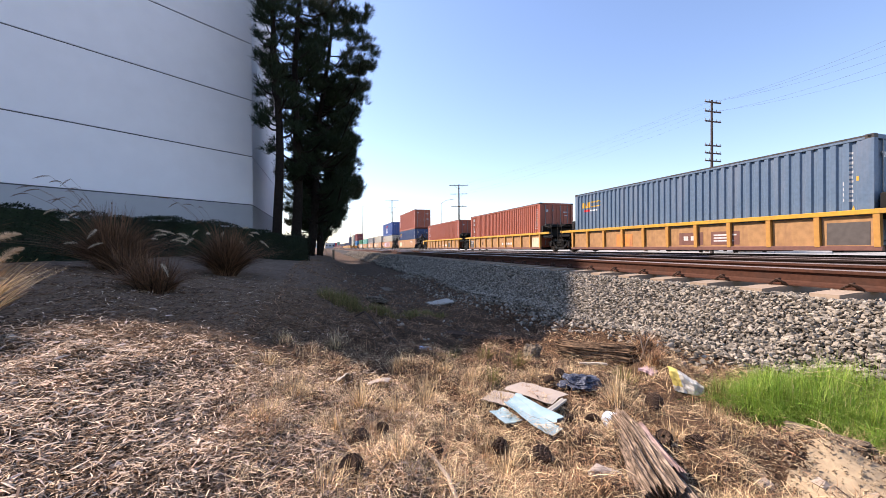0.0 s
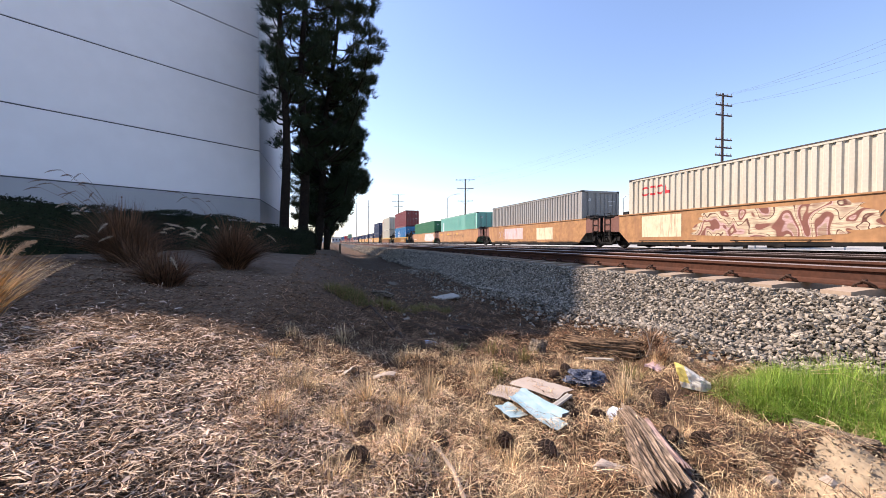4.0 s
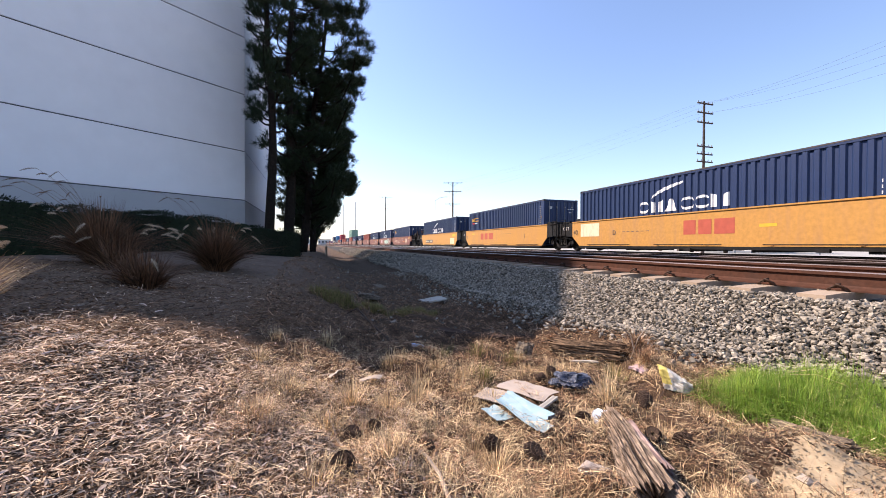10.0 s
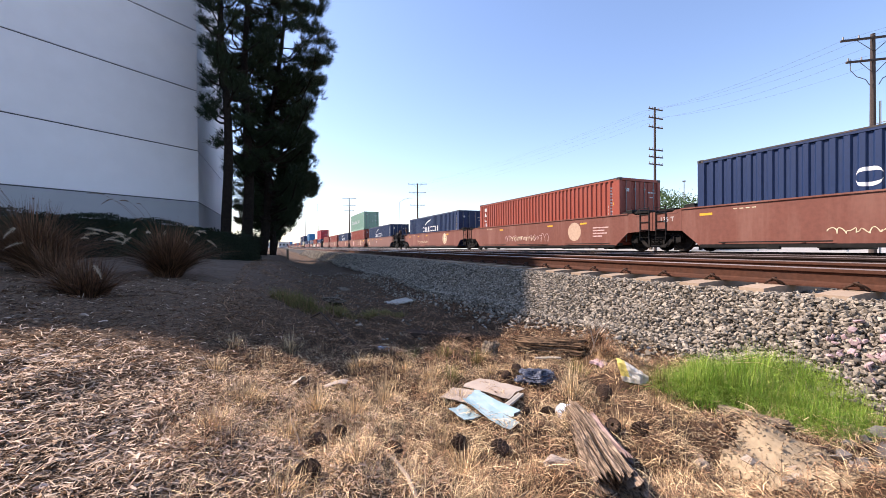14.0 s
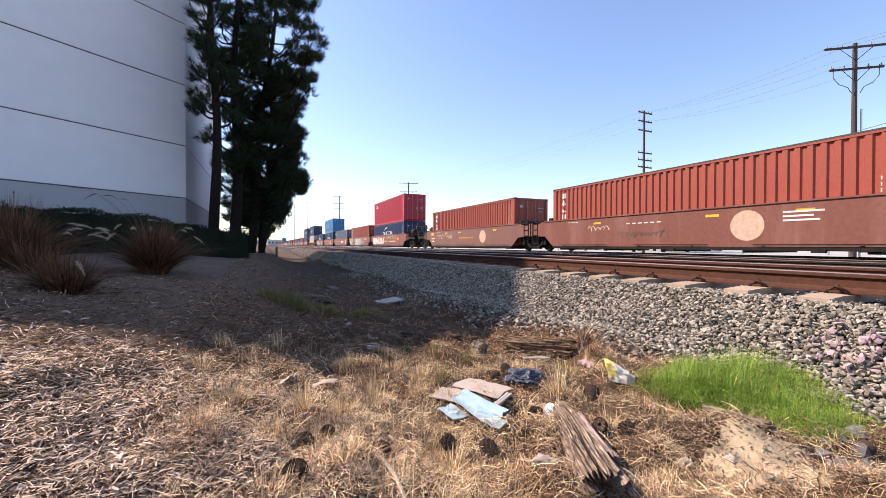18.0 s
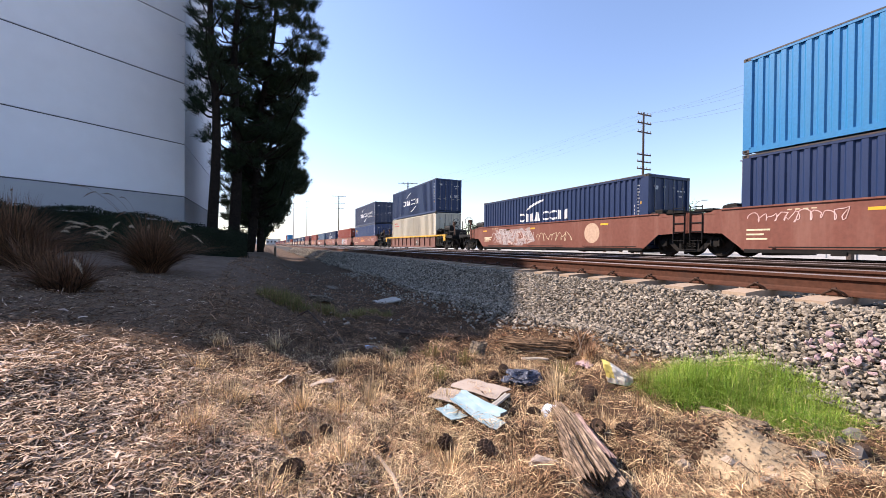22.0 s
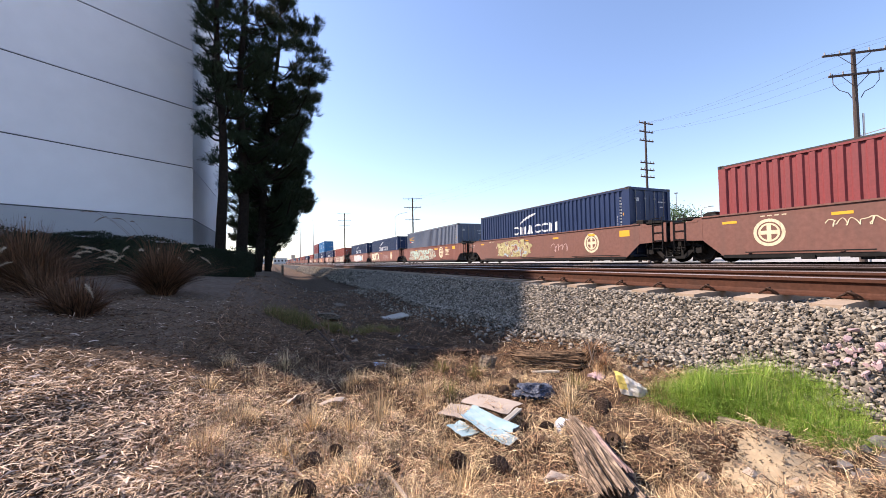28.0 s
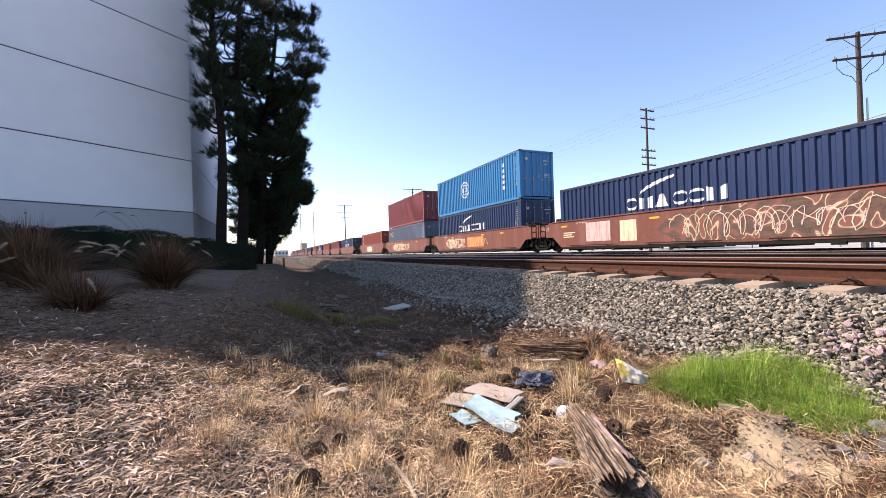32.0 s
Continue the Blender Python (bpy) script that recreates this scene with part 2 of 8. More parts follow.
def solo(name, shape, material, label, category, group="", kind="", at=None, smooth=False):
    me = shape.mesh(name, material, smooth) if isinstance(shape, Shape) else shape
    ob = new(name, me)
    if at is not None:
        ob.matrix_basis = at
    return tagged(ob, label, category, group, kind)


def sheet(name, verts, faces, mats, index=None, smooth=False):
    """A large mesh from arrays."""
    me = bpy.data.meshes.new(name)
    verts = np.asarray(verts, dtype=np.float32)
    faces = np.asarray(faces, dtype=np.int32)
    k = faces.shape[1]
    me.vertices.add(len(verts))
    me.vertices.foreach_set("co", verts.ravel())
    me.loops.add(faces.size)
    me.loops.foreach_set("vertex_index", faces.ravel())
    me.polygons.add(len(faces))
    me.polygons.foreach_set("loop_start", np.arange(0, faces.size, k, dtype=np.int32))
    for x in mats if isinstance(mats, (list, tuple)) else [mats]:
        me.materials.append(x)
    if index is not None:
        me.polygons.foreach_set("material_index", np.asarray(index, dtype=np.int32))
    me.polygons.foreach_set("use_smooth", np.full(len(faces), smooth, dtype=bool))
    me.update(calc_edges=True)
    return me


# ---- ground ----
KNOT_X = np.array([-400, -8, -5, -3, -2, -1.2, -0.8, -0.5, -0.2, 0.1, 0.6, 1.5, 2.6, 3.2, 3.95, 4.3, 17.4, 18.6, 24, 900.0])
KNOT_Z = np.array([0.12, 0.10, 0.02, -0.08, -0.16, -0.245, -0.35, -0.49, -0.61, -0.70, -0.79, -0.82, -0.77, -0.69, -0.29, -0.265, -0.26, -0.42, -0.45, -0.5])
FINE = np.random.RandomState(5)
WAVES = [(FINE.uniform(-1, 1) * k, FINE.uniform(-1, 1) * k, FINE.uniform(0, 6.3), 0.05 / k) for k in (0.8, 1.3, 2.1, 3.4, 5.5, 8.0, 11.0) for _ in range(3)]
LUMPS = [(math.cos(a) * k, math.sin(a) * k, FINE.uniform(0, 6.3), h) for k, h in ((9.0, 0.009), (14.0, 0.0075), (21.0, 0.0055), (29.0, 0.004)) for a in FINE.uniform(0, 3.14, 4)]


def ground_z(x, y):
    """Height of the ground: a planted bank, a swale, the ballast shoulder and the track bed."""
    x, y = np.asarray(x, float), np.asarray(y, float)
    shift = np.clip((y - 3) * 0.11, 0, 1.2) * np.clip((3.0 - x) / 2.5, 0, 1)
    z = np.interp(x - shift, KNOT_X, KNOT_Z)
    rough = sum(h * np.sin(kx * x + ky * y + ph) for kx, ky, ph, h in WAVES)
    lumps = sum(h * np.sin(kx * x + ky * y + ph) for kx, ky, ph, h in LUMPS)
    near = np.clip((3.0 - x) / 0.4, 0, 1) * np.clip((x + 6) / 1.5, 0, 1) * np.clip((8 - y) / 2, 0, 1) * np.clip((y + 4) / 2, 0, 1)
    calm = 1 - 0.6 * near * np.clip(0.3 - x, 0, 1)
    return z + lumps * near * (0.7 + np.clip(x + 0.3, 0, 1)) + rough * calm * 0.55 * np.clip((3.9 - x) / 0.6, 0, 1) * np.clip((x + 30) / 20, 0, 1)


def gz(x, y):
    return float(ground_z(x, y))


def axis(stops):
    out = []
    for a, b, d in stops:
        out += list(np.arange(a, b - 1e-6, d))
    return np.array(out + [stops[-1][1]])


def ground_material():
    """Straw mulch on the bank, dry needles and dirt in the swale, near-black gravel on the track bed, pale road beyond.
    """
    m = bpy.data.materials.new("ground_soil")
    m.use_nodes = True
    n, l = m.node_tree.nodes, m.node_tree.links
    p = n["Principled BSDF"]
    p.inputs["Roughness"].default_value = 0.95
    p.inputs["Specular IOR Level"].default_value = 0.15
    geo = n.new("ShaderNodeNewGeometry")
    sep = n.new("ShaderNodeSeparateXYZ")
    l.new(geo.outputs["Position"], sep.inputs[0])

    def noise_at(scale, detail=8.0, rough=0.65):
        t = n.new("ShaderNodeTexNoise")
        t.inputs["Scale"].default_value, t.inputs["Detail"].default_value, t.inputs["Roughness"].default_value = scale, detail, rough
        l.new(geo.outputs["Position"], t.inputs["Vector"])
        return t.outputs[0]

    def span(source, a, b, lo=0.0, hi=1.0):
        r = n.new("ShaderNodeMapRange")
        for i, v in enumerate((a, b, lo, hi)):
            r.inputs[i + 1].default_value = v
        l.new(source, r.inputs[0])
        return r.outputs[0]

    def blend(f, a, b):
        mx = n.new("ShaderNodeMix")
        mx.data_type = "RGBA"
        l.new(f, mx.inputs[0])
        for s, k in ((a, 6), (b, 7)):
            if isinstance(s, tuple):
                mx.inputs[k].default_value = (*s, 1)
            else:
                l.new(s, mx.inputs[k])
        return mx.outputs[2]

    def plus(a, b, k):
        x = n.new("ShaderNodeMath")
        x.operation = "MULTIPLY_ADD"
        l.new(b, x.inputs[0])
        x.inputs[1].default_value = k
        l.new(a, x.inputs[2])
        return x.outputs[0]

    fine, mid, big = noise_at(55), noise_at(9), noise_at(1.1)
    mulch = blend(span(fine, 0.35, 0.68), (0.075, 0.047, 0.029), (0.33, 0.215, 0.135))
    needles = blend(span(fine, 0.35, 0.7), (0.036, 0.021, 0.013), (0.16, 0.095, 0.054))
    dirt = blend(span(mid, 0.35, 0.7), (0.055, 0.035, 0.022), (0.13, 0.086, 0.052))
    needles = blend(span(big, 0.60, 0.70), needles, dirt)
    # Gravel this dark paints the shade in the gaps between ballast stones.
    gravel = blend(span(fine, 0.3, 0.7), (0.016, 0.015, 0.014), (0.07, 0.063, 0.057))
    pale = blend(span(mid, 0.3, 0.7), (0.34, 0.32, 0.29), (0.46, 0.44, 0.40))
    edge = plus(sep.outputs[0], mid, 1.4)
    bare = blend(span(mid, 0.35, 0.7), (0.13, 0.086, 0.058), (0.22, 0.152, 0.105))
    mulch = blend(span(plus(sep.outputs[1], mid, 2.5), 7.2, 8.6), mulch, bare)
    c = blend(span(edge, 0.3, 1.5), mulch, needles)
    c = blend(span(edge, 3.7, 4.1), c, gravel)
    c = blend(span(edge, 18.6, 19.6), c, pale)
    l.new(c, p.inputs["Base Color"])
    bp = n.new("ShaderNodeBump")
    bp.inputs["Strength"].default_value, bp.inputs["Distance"].default_value = 0.8, 0.02
    l.new(fine, bp.inputs["Height"])
    l.new(bp.outputs[0], p.inputs["Normal"])
    return m


M_GROUND = ground_material()
gx = axis([(-900, -60, 120), (-60, -12, 4), (-12, -5, 0.5), (-5, -4, 0.1), (-4, 3.4, 0.05), (3.4, 5, 0.1), (5, 20, 0.75), (20, 60, 4), (60, 1500, 160)])
gy = axis([(-400, -20, 60), (-20, -1, 1.0), (-1, 0.5, 0.1), (0.5, 6, 0.05), (6, 10, 0.1), (10, 30, 0.4), (30, 100, 3), (100, 3600, 175)])
GX, GY = np.meshgrid(gx, gy)
gv = np.stack([GX.ravel(), GY.ravel(), ground_z(GX.ravel(), GY.ravel())], 1)
nx, ny = len(gx), len(gy)
gi = (np.arange(ny - 1)[:, None] * nx + np.arange(nx - 1)[None]).ravel()
ground = new("ground", sheet("ground", gv, np.stack([gi, gi + 1, gi + nx + 1, gi + nx], 1), M_GROUND, smooth=True))
tagged(ground, "bank of mulch and dry needles sloping to a rail bed", "ground", kind="structure")

# ---- tracks ----
TRACKS = ((5.5, 0.0), (10.0, -0.03), (14.53, -0.06))
RAIL = [(-0.075, 0), (0.075, 0), (0.075, 0.014), (0.02, 0.034), (0.012, 0.05), (0.012, 0.125), (0.036, 0.142), (0.036, 0.172),
        (0.028, 0.18), (-0.028, 0.18), (-0.036, 0.172), (-0.036, 0.142), (-0.012, 0.125), (-0.012, 0.05), (-0.02, 0.034), (-0.075, 0.014)]


def rail_shape(side_paint):
    s = Shape()
    n = len(RAIL)
    for y0, y1 in ((-80, 1500),):
        p = [(x, y0, z - 0.18) for x, z in RAIL] + [(x, y1, z - 0.18) for x, z in RAIL]
        for i in range(n):
            j = (i + 1) % n
            s.add([p[i], p[j], p[n + j], p[n + i]], [(0, 1, 2, 3)], 1 if RAIL[i][1] > 0.171 and RAIL[j][1] > 0.171 else 0)
    return s.mesh("rail", [side_paint, M_RAILTOP])


RAIL_MESH, RAIL_FAR = rail_shape(M_RAIL), rail_shape(M_RAILDARK)
tie_mesh = Shape().extrude([(-1.24, -0.30), (1.24, -0.30), (1.24, -0.20), (1.0, -0.186), (-1.0, -0.186), (-1.24, -0.20)], "y", -0.11, 0.11).mesh("tie", M_TIE)


def clip_mesh():
    s = Shape()
    loop = [(0.02 + 0.045 * math.cos(a), 0.042 * math.sin(a), 0.035 + 0.035 * math.cos(a * 0.9)) for a in np.linspace(-2.9, 2.9, 11)]
    return s.tube(loop, 0.010, n=6).mesh("clip", M_CLIP)


CLIP = clip_mesh()
track_things = []
for k, (tx, tz) in enumerate(TRACKS):
    tr = thing("track", ("railway track with rusty rails on bleached concrete ties", "empty rusty railway track on grey ballast",
                         "railway track that carries the container train")[k], "railway track", "parallel tracks", "structure", pose(tx, 0, tz))
    for side in (-0.755, 0.755):
        ob = part("rail", RAIL_FAR if k else RAIL_MESH, None, tr)
        ob.location.x = side
    track_things.append(tr)

# ---- the white building, hedge ----
CORNER = Vector((-3.07, 19.76, 0))
FACE = Vector((-0.7934, -0.6088, 0))
ROOF = 13.15
COURSES = (-0.4, 2.23, 4.45, 7.03, 9.62, ROOF)


def slab(start, way, length, z0, z1, depth, inset):
    """A wall panel along a line, its outer face set back by inset."""
    out = Vector((-way.y, way.x, 0))
    s = Shape()
    a, b = start - out * inset, start + way * length - out * inset
    c, d = b - out * depth, a - out * depth
    low = [(p.x, p.y, z0) for p in (a, b, c, d)]
    top = [(p.x, p.y, z1) for p in (a, b, c, d)]
    return s.add(low + top, [(3, 2, 1, 0), (4, 5, 6, 7), (0, 1, 5, 4), (1, 2, 6, 5), (2, 3, 7, 6), (3, 0, 4, 7)])


building = thing("warehouse", "tall white tilt-up concrete warehouse with a grey base", "building")
north = Vector((0, 1, 0))
for start, way, length, flip in ((CORNER, FACE, 45.0, 1), (CORNER, north, 11.0, -1)):
    out = Vector((-way.y, way.x, 0)) * flip
    for i in range(len(COURSES) - 1):
        z0, z1 = COURSES[i] + (0.022 if i else 0), COURSES[i + 1] - (0.022 if i < 4 else 0)
        base = start + way * 0.012
        s = slab(base, way * 1.0, length, z0, z1, 0.25, 0.0) if flip > 0 else None
        if flip < 0:
            a, b = base, base + way * length
            c, d = b - out * 0.25, a - out * 0.25
            s = Shape().add([(p.x, p.y, z) for z in (z0, z1) for p in (a, b, c, d)],
                            [(3, 2, 1, 0), (4, 5, 6, 7), (0, 1, 5, 4), (1, 2, 6, 5), (2, 3, 7, 6), (3, 0, 4, 7)])
        part("wall_panel", s, M_WALL if i else M_DADO, building, "" if i else "grey painted base panel")
    # Unseen steps above the roof edge, added to shape the cast shadow.
    for begin, end, rise in ((0.0, 9.2, 0.95), (9.204, 10.9, 0.5)):
        if end > length:
            continue
        a, b = base + way * begin, base + way * end
        c, d = b - out * 0.25, a - out * 0.25
        part("parapet", Shape().add([(p.x, p.y, z) for z in (ROOF + 0.004, ROOF + rise) for p in (a, b, c, d)],
                                    [(3, 2, 1, 0), (4, 5, 6, 7), (0, 1, 5, 4), (1, 2, 6, 5), (2, 3, 7, 6), (3, 0, 4, 7)]), M_WALL, building)
    a, b = start - out * 0.03, start + way * length - out * 0.03
    c, d = b - out * 0.2, a - out * 0.2
    part("joint_backing", Shape().add([(p.x, p.y, z) for z in (-0.3, ROOF - 0.1) for p in (a, b, c, d)],
                                      [(3, 2, 1, 0), (4, 5, 6, 7), (0, 1, 5, 4), (1, 2, 6, 5), (2, 3, 7, 6), (3, 0, 4, 7)]), M_JOINT, building)
far_left, far_back = CORNER + FACE * 45, CORNER + north * 11
part("roof", Shape().add([(p.x, p.y, ROOF - 0.6) for p in (CORNER + Vector((-0.3, 0.3, 0)), far_back + Vector((-0.3, 0, 0)),
                                                           far_left + Vector((-20, 45, 0)), far_left + Vector((-0.3, 0.3, 0)))], [(0, 1, 2, 3)]), M_JOINT, building)


def leaf_cloud(count, place, size, seed, width=0.45):
    """Many small leaves, each two triangles folded along the rib; place(rng) gives a point and a way for each."""
    rng = np.random.RandomState(seed)
    p, w = place(rng, count)
    w = w / (np.linalg.norm(w, axis=1, keepdims=True) + 1e-9)
    side = np.cross(w, rng.normal(size=(count, 3)))
    side /= np.linalg.norm(side, axis=1, keepdims=True) + 1e-9
    ln = (size * rng.uniform(0.6, 1.3, count))[:, None]
    v = np.stack([p, p + w * ln * 0.5 + side * ln * width * 0.5, p + w * ln, p + w * ln * 0.5 - side * ln * width * 0.5], 1)
    i = np.arange(count)[:, None] * 4
    return v.reshape(-1, 3), i + np.array([[0, 1, 2, 3]])


def hedge():
    a, b = np.array([-0.75, 12.9]), np.array([-9.5, 1.9])
    length = np.linalg.norm(b - a)
    way = (b - a) / length
    across = np.array([-way[1], way[0]])
    th = thing("hedge", "clipped dark green hedge along the warehouse", "hedge")

    def place(rng, n):
        t, face = rng.uniform(0, length, n), rng.uniform(0, 1, n)
        h = 0.66 + 0.22 * np.minimum(t / 8, 1) + 0.03 * np.sin(t * 5) + 0.02 * np.sin(t * 13)
        u = np.where(face < 0.3, rng.uniform(-0.45, 0.45, n), np.where(face < 0.68, -0.45, 0.45))
        z = np.where(face < 0.3, h, rng.uniform(0, 1, n) * h)
        end = face > 0.95
        t, u = np.where(end, rng.uniform(-0.04, 0.05, n), t), np.where(end, rng.uniform(-0.45, 0.45, n), u)
        xy = a + t[:, None] * way + (u + rng.normal(0, 0.04, n))[:, None] * across
        zz = ground_z(xy[:, 0], xy[:, 1]) + z + rng.normal(0, 0.018, n)
        return np.column_stack([xy, zz]), np.column_stack([across * np.sign(u)[:, None] * 0.6, rng.uniform(-0.2, 1.2, n)]) + rng.normal(0, 0.5, (n, 3))
    v, f = leaf_cloud(76000, place, 0.038, 3)
    part("leaves", sheet("leaves", v, f, M_HEDGE), None, th)
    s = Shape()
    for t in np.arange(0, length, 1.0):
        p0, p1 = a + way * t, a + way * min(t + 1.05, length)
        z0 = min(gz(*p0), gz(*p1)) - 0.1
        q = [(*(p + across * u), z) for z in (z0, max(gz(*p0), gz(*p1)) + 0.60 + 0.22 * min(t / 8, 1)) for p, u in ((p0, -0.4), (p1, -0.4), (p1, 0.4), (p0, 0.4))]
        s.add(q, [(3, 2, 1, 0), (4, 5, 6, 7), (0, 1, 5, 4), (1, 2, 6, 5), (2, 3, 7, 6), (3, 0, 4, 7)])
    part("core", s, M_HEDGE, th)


hedge()

# ---- containers ----
LONG, WIDE = 12.19, 2.438
RIB, DEEP = 0.278, 0.046


def ribs(y0, y1):
    """Breaks of the corrugated side from y0 to y1: (y, depth)."""
    n = max(1, int(round((y1 - y0) / RIB)))
    d = (y1 - y0) / n
    out = []
    for i in range(n):
        a = y0 + i * d
        out += [(a, 0.0), (a + d * 0.42, 0.0), (a + d * 0.57, DEEP), (a + d * 0.85, DEEP)]
    return out + [(y1, 0.0)]


SIDE_RIBS = ribs(-LONG / 2 + 0.22, LONG / 2 - 0.22)
RY, RD = np.array([r[0] for r in SIDE_RIBS]), np.array([r[1] for r in SIDE_RIBS])


def container_meshes(high):
    """The meshes of a corrugated steel container of that height, standing on z = 0."""
    lo, hi = 0.16, high - 0.11
    out = {}
    s = Shape()
    x = -WIDE / 2 + 0.012
    for (ya, da), (yb, db) in zip(SIDE_RIBS, SIDE_RIBS[1:]):
        s.add([(x + da, ya, lo), (x + db, yb, lo), (x + db, yb, hi), (x + da, ya, hi)], [(0, 3, 2, 1)])
    s.box(x + 0.05, -LONG / 2 + 0.15, lo, x + 0.06, LONG / 2 - 0.15, hi)
    out["side_wall"] = s
    s = Shape()
    for (ya, da), (yb, db) in zip(SIDE_RIBS[::2], SIDE_RIBS[2::2]):
        s.add([(-1.16, ya, high - 0.03 - da * 0.5), (1.16, ya, high - 0.03 - da * 0.5), (1.16, yb, high - 0.03 - db * 0.5), (-1.16, yb, high - 0.03 - db * 0.5)], [(0, 1, 2, 3)])
    s.box(-1.15, -5.95, high - 0.09, 1.15, 5.95, high - 0.07)
    out["roof"] = s
    s = Shape()
    y = LONG / 2 - 0.03
    for (xa, da), (xb, db) in zip(ribs(-1.06, 1.06), ribs(-1.06, 1.06)[1:]):
        s.add([(xa, y - da, lo), (xb, y - db, lo), (xb, y - db, hi), (xa, y - da, hi)], [(0, 1, 2, 3)])
    out["end_wall"] = s
    s = Shape()
    y = -LONG / 2 + 0.04
    steps = [(0.015, 0), (0.25, 0), (0.29, 0.03), (0.50, 0.03), (0.54, 0), (0.76, 0), (0.80, 0.03), (1.02, 0.03), (1.06, 0), (1.09, 0)]
    for (xa, da), (xb, db) in zip(steps, steps[1:]):
        s.add([(xa, y + da, lo + 0.03), (xb, y + db, lo + 0.03), (xb, y + db, hi - 0.02), (xa, y + da, hi - 0.02)], [(0, 1, 2, 3)])
    s.box(0.015, y + 0.045, lo + 0.03, 1.09, y + 0.05, hi - 0.02)
    for xx in (0.28, 0.82):
        s.tube([(xx, y - 0.022, lo), (xx, y - 0.022, hi)], 0.017, n=6, m=1)
        for zz in (lo + 0.25, lo + 0.95, lo + 1.15, hi - 0.35):
            s.box(xx - 0.05, y - 0.03, zz - 0.03, xx + 0.05, y, zz + 0.03, 1)
        s.box(xx - 0.03, y - 0.05, lo + 1.0, xx + 0.22, y - 0.025, lo + 1.04, 1)
    out["door"] = s
    s = Shape().extrude([(-WIDE / 2, -LONG / 2), (-WIDE / 2 + 0.16, -LONG / 2), (-WIDE / 2 + 0.16, -LONG / 2 + 0.05), (-WIDE / 2 + 0.06, -LONG / 2 + 0.22),
                         (-WIDE / 2, -LONG / 2 + 0.22)], "z", 0.10, high - 0.10)
    out["corner_post"] = s
    s = Shape().box(-WIDE / 2 - 0.004, -LONG / 2 - 0.004, 0, -WIDE / 2 + 0.16, -LONG / 2 + 0.178, 0.118, c=0.012)
    # Raised near-black box drawn for the hole; its shade is only colour.
    s.box(-WIDE / 2 - 0.006, -LONG / 2 + 0.05, 0.035, -WIDE / 2 + 0.01, -LONG / 2 + 0.12, 0.085, 1)
    out["corner_casting"] = s
    # The dark strip along the top edge draws both grime and shade.
    out["top_rail"] = Shape().box(-WIDE / 2, -LONG / 2 + 0.17, high - 0.12, -WIDE / 2 + 0.06, LONG / 2 - 0.17, high - 0.02).box(-WIDE / 2 - 0.004, -LONG / 2 + 0.18, high - 0.058, -WIDE / 2 + 0.05, LONG / 2 - 0.18, high - 0.015, 1)
    out["bottom_rail"] = Shape().box(-WIDE / 2, -LONG / 2 + 0.17, 0.01, -WIDE / 2 + 0.05, LONG / 2 - 0.17, 0.17)
    out["end_beam"] = Shape().box(-1.06, -LONG / 2 + 0.005, high - 0.12, 1.06, -LONG / 2 + 0.09, high - 0.01)
    out["floor"] = Shape().box(-1.15, -5.95, 0.05, 1.15, 5.95, 0.15)
    return out


SHAPES = {h: container_meshes(h) for h in (2.896, 2.591)}
M_WORN = mat("worn_white_numbers", (0.58, 0.58, 0.56), 0.6, 0, 0.2, 30, 0, (0.2, 0.2, 0.22), 0.8, 14)
DARK_HOLE = mat("casting_hole_shade", (0.01, 0.01, 0.01), 0.9)
box_cache = {}


def mark(s, y0, y1, low, high_z, m=0, off=0.004, step=0.04):
    """Paint on the corrugated side between two heights, given as numbers or functions of the share along it; follows the ribs."""
    ys = sorted({y0, y1, *[y for y in RY if min(y0, y1) < y < max(y0, y1)], *np.linspace(y0, y1, max(3, int(abs(y1 - y0) / step)) if callable(low) or callable(high_z) else 2)})
    pts = []
    for y in ys:
        u = (y - y0) / (y1 - y0)
        a = low(u) if callable(low) else low
        b = high_z(u) if callable(high_z) else high_z
        pts.append((-WIDE / 2 + 0.012 - off + float(np.interp(y, RY, RD)), y, a, b))
    for (xa, ya, a0, b0), (xb, yb, a1, b1) in zip(pts, pts[1:]):
        s.add([(xa, ya, a0), (xb, yb, a1), (xb, yb, b1), (xa, ya, b0)], [(0, 1, 2, 3)], m)


def glyph(s, kind, y, w, z0, z1, m=0):
    """A plain shape the size of one character, its start at y, going towards -y: two arcs, a wedge, a pair of posts, a slab or a foot."""
    h = z1 - z0
    if kind == "arcs":
        c = (z0 + z1) / 2
        bow = lambda u: h / 2 * (1 - abs(2 * u - 1) ** 3) ** (1 / 3)
        mark(s, y, y - w, lambda u: c + 0.12 * h + 0.45 * max(0.0, bow(u) - 0.12 * h), lambda u: c + max(bow(u), 0.12 * h), m)
        mark(s, y, y - w, lambda u: c - max(bow(u), 0.12 * h), lambda u: c - 0.12 * h - 0.45 * max(0.0, bow(u) - 0.12 * h), m)
    elif kind == "wedge":
        mark(s, y, y - w, z0, lambda u: z0 + h * min(1.0, 1.25 * (1 - abs(2 * u - 1)) + 0.03), m)
    elif kind == "posts":
        mark(s, y, y - w * 0.34, z0, lambda u: z1 - 0.15 * h * u, m)
        mark(s, y - w * 0.66, y - w, z0, lambda u: z1 - 0.15 * h * (1 - u), m)
    elif kind == "foot":
        mark(s, y, y - w, z0, lambda u: z0 + h * (0.3 + 0.7 * max(0.0, 1 - 2.2 * u)), m)
    else:
        k = h * 0.12
        mark(s, y, y - w, z0 + k * 0.3, lambda u: z1 - k * (1 - u), m)


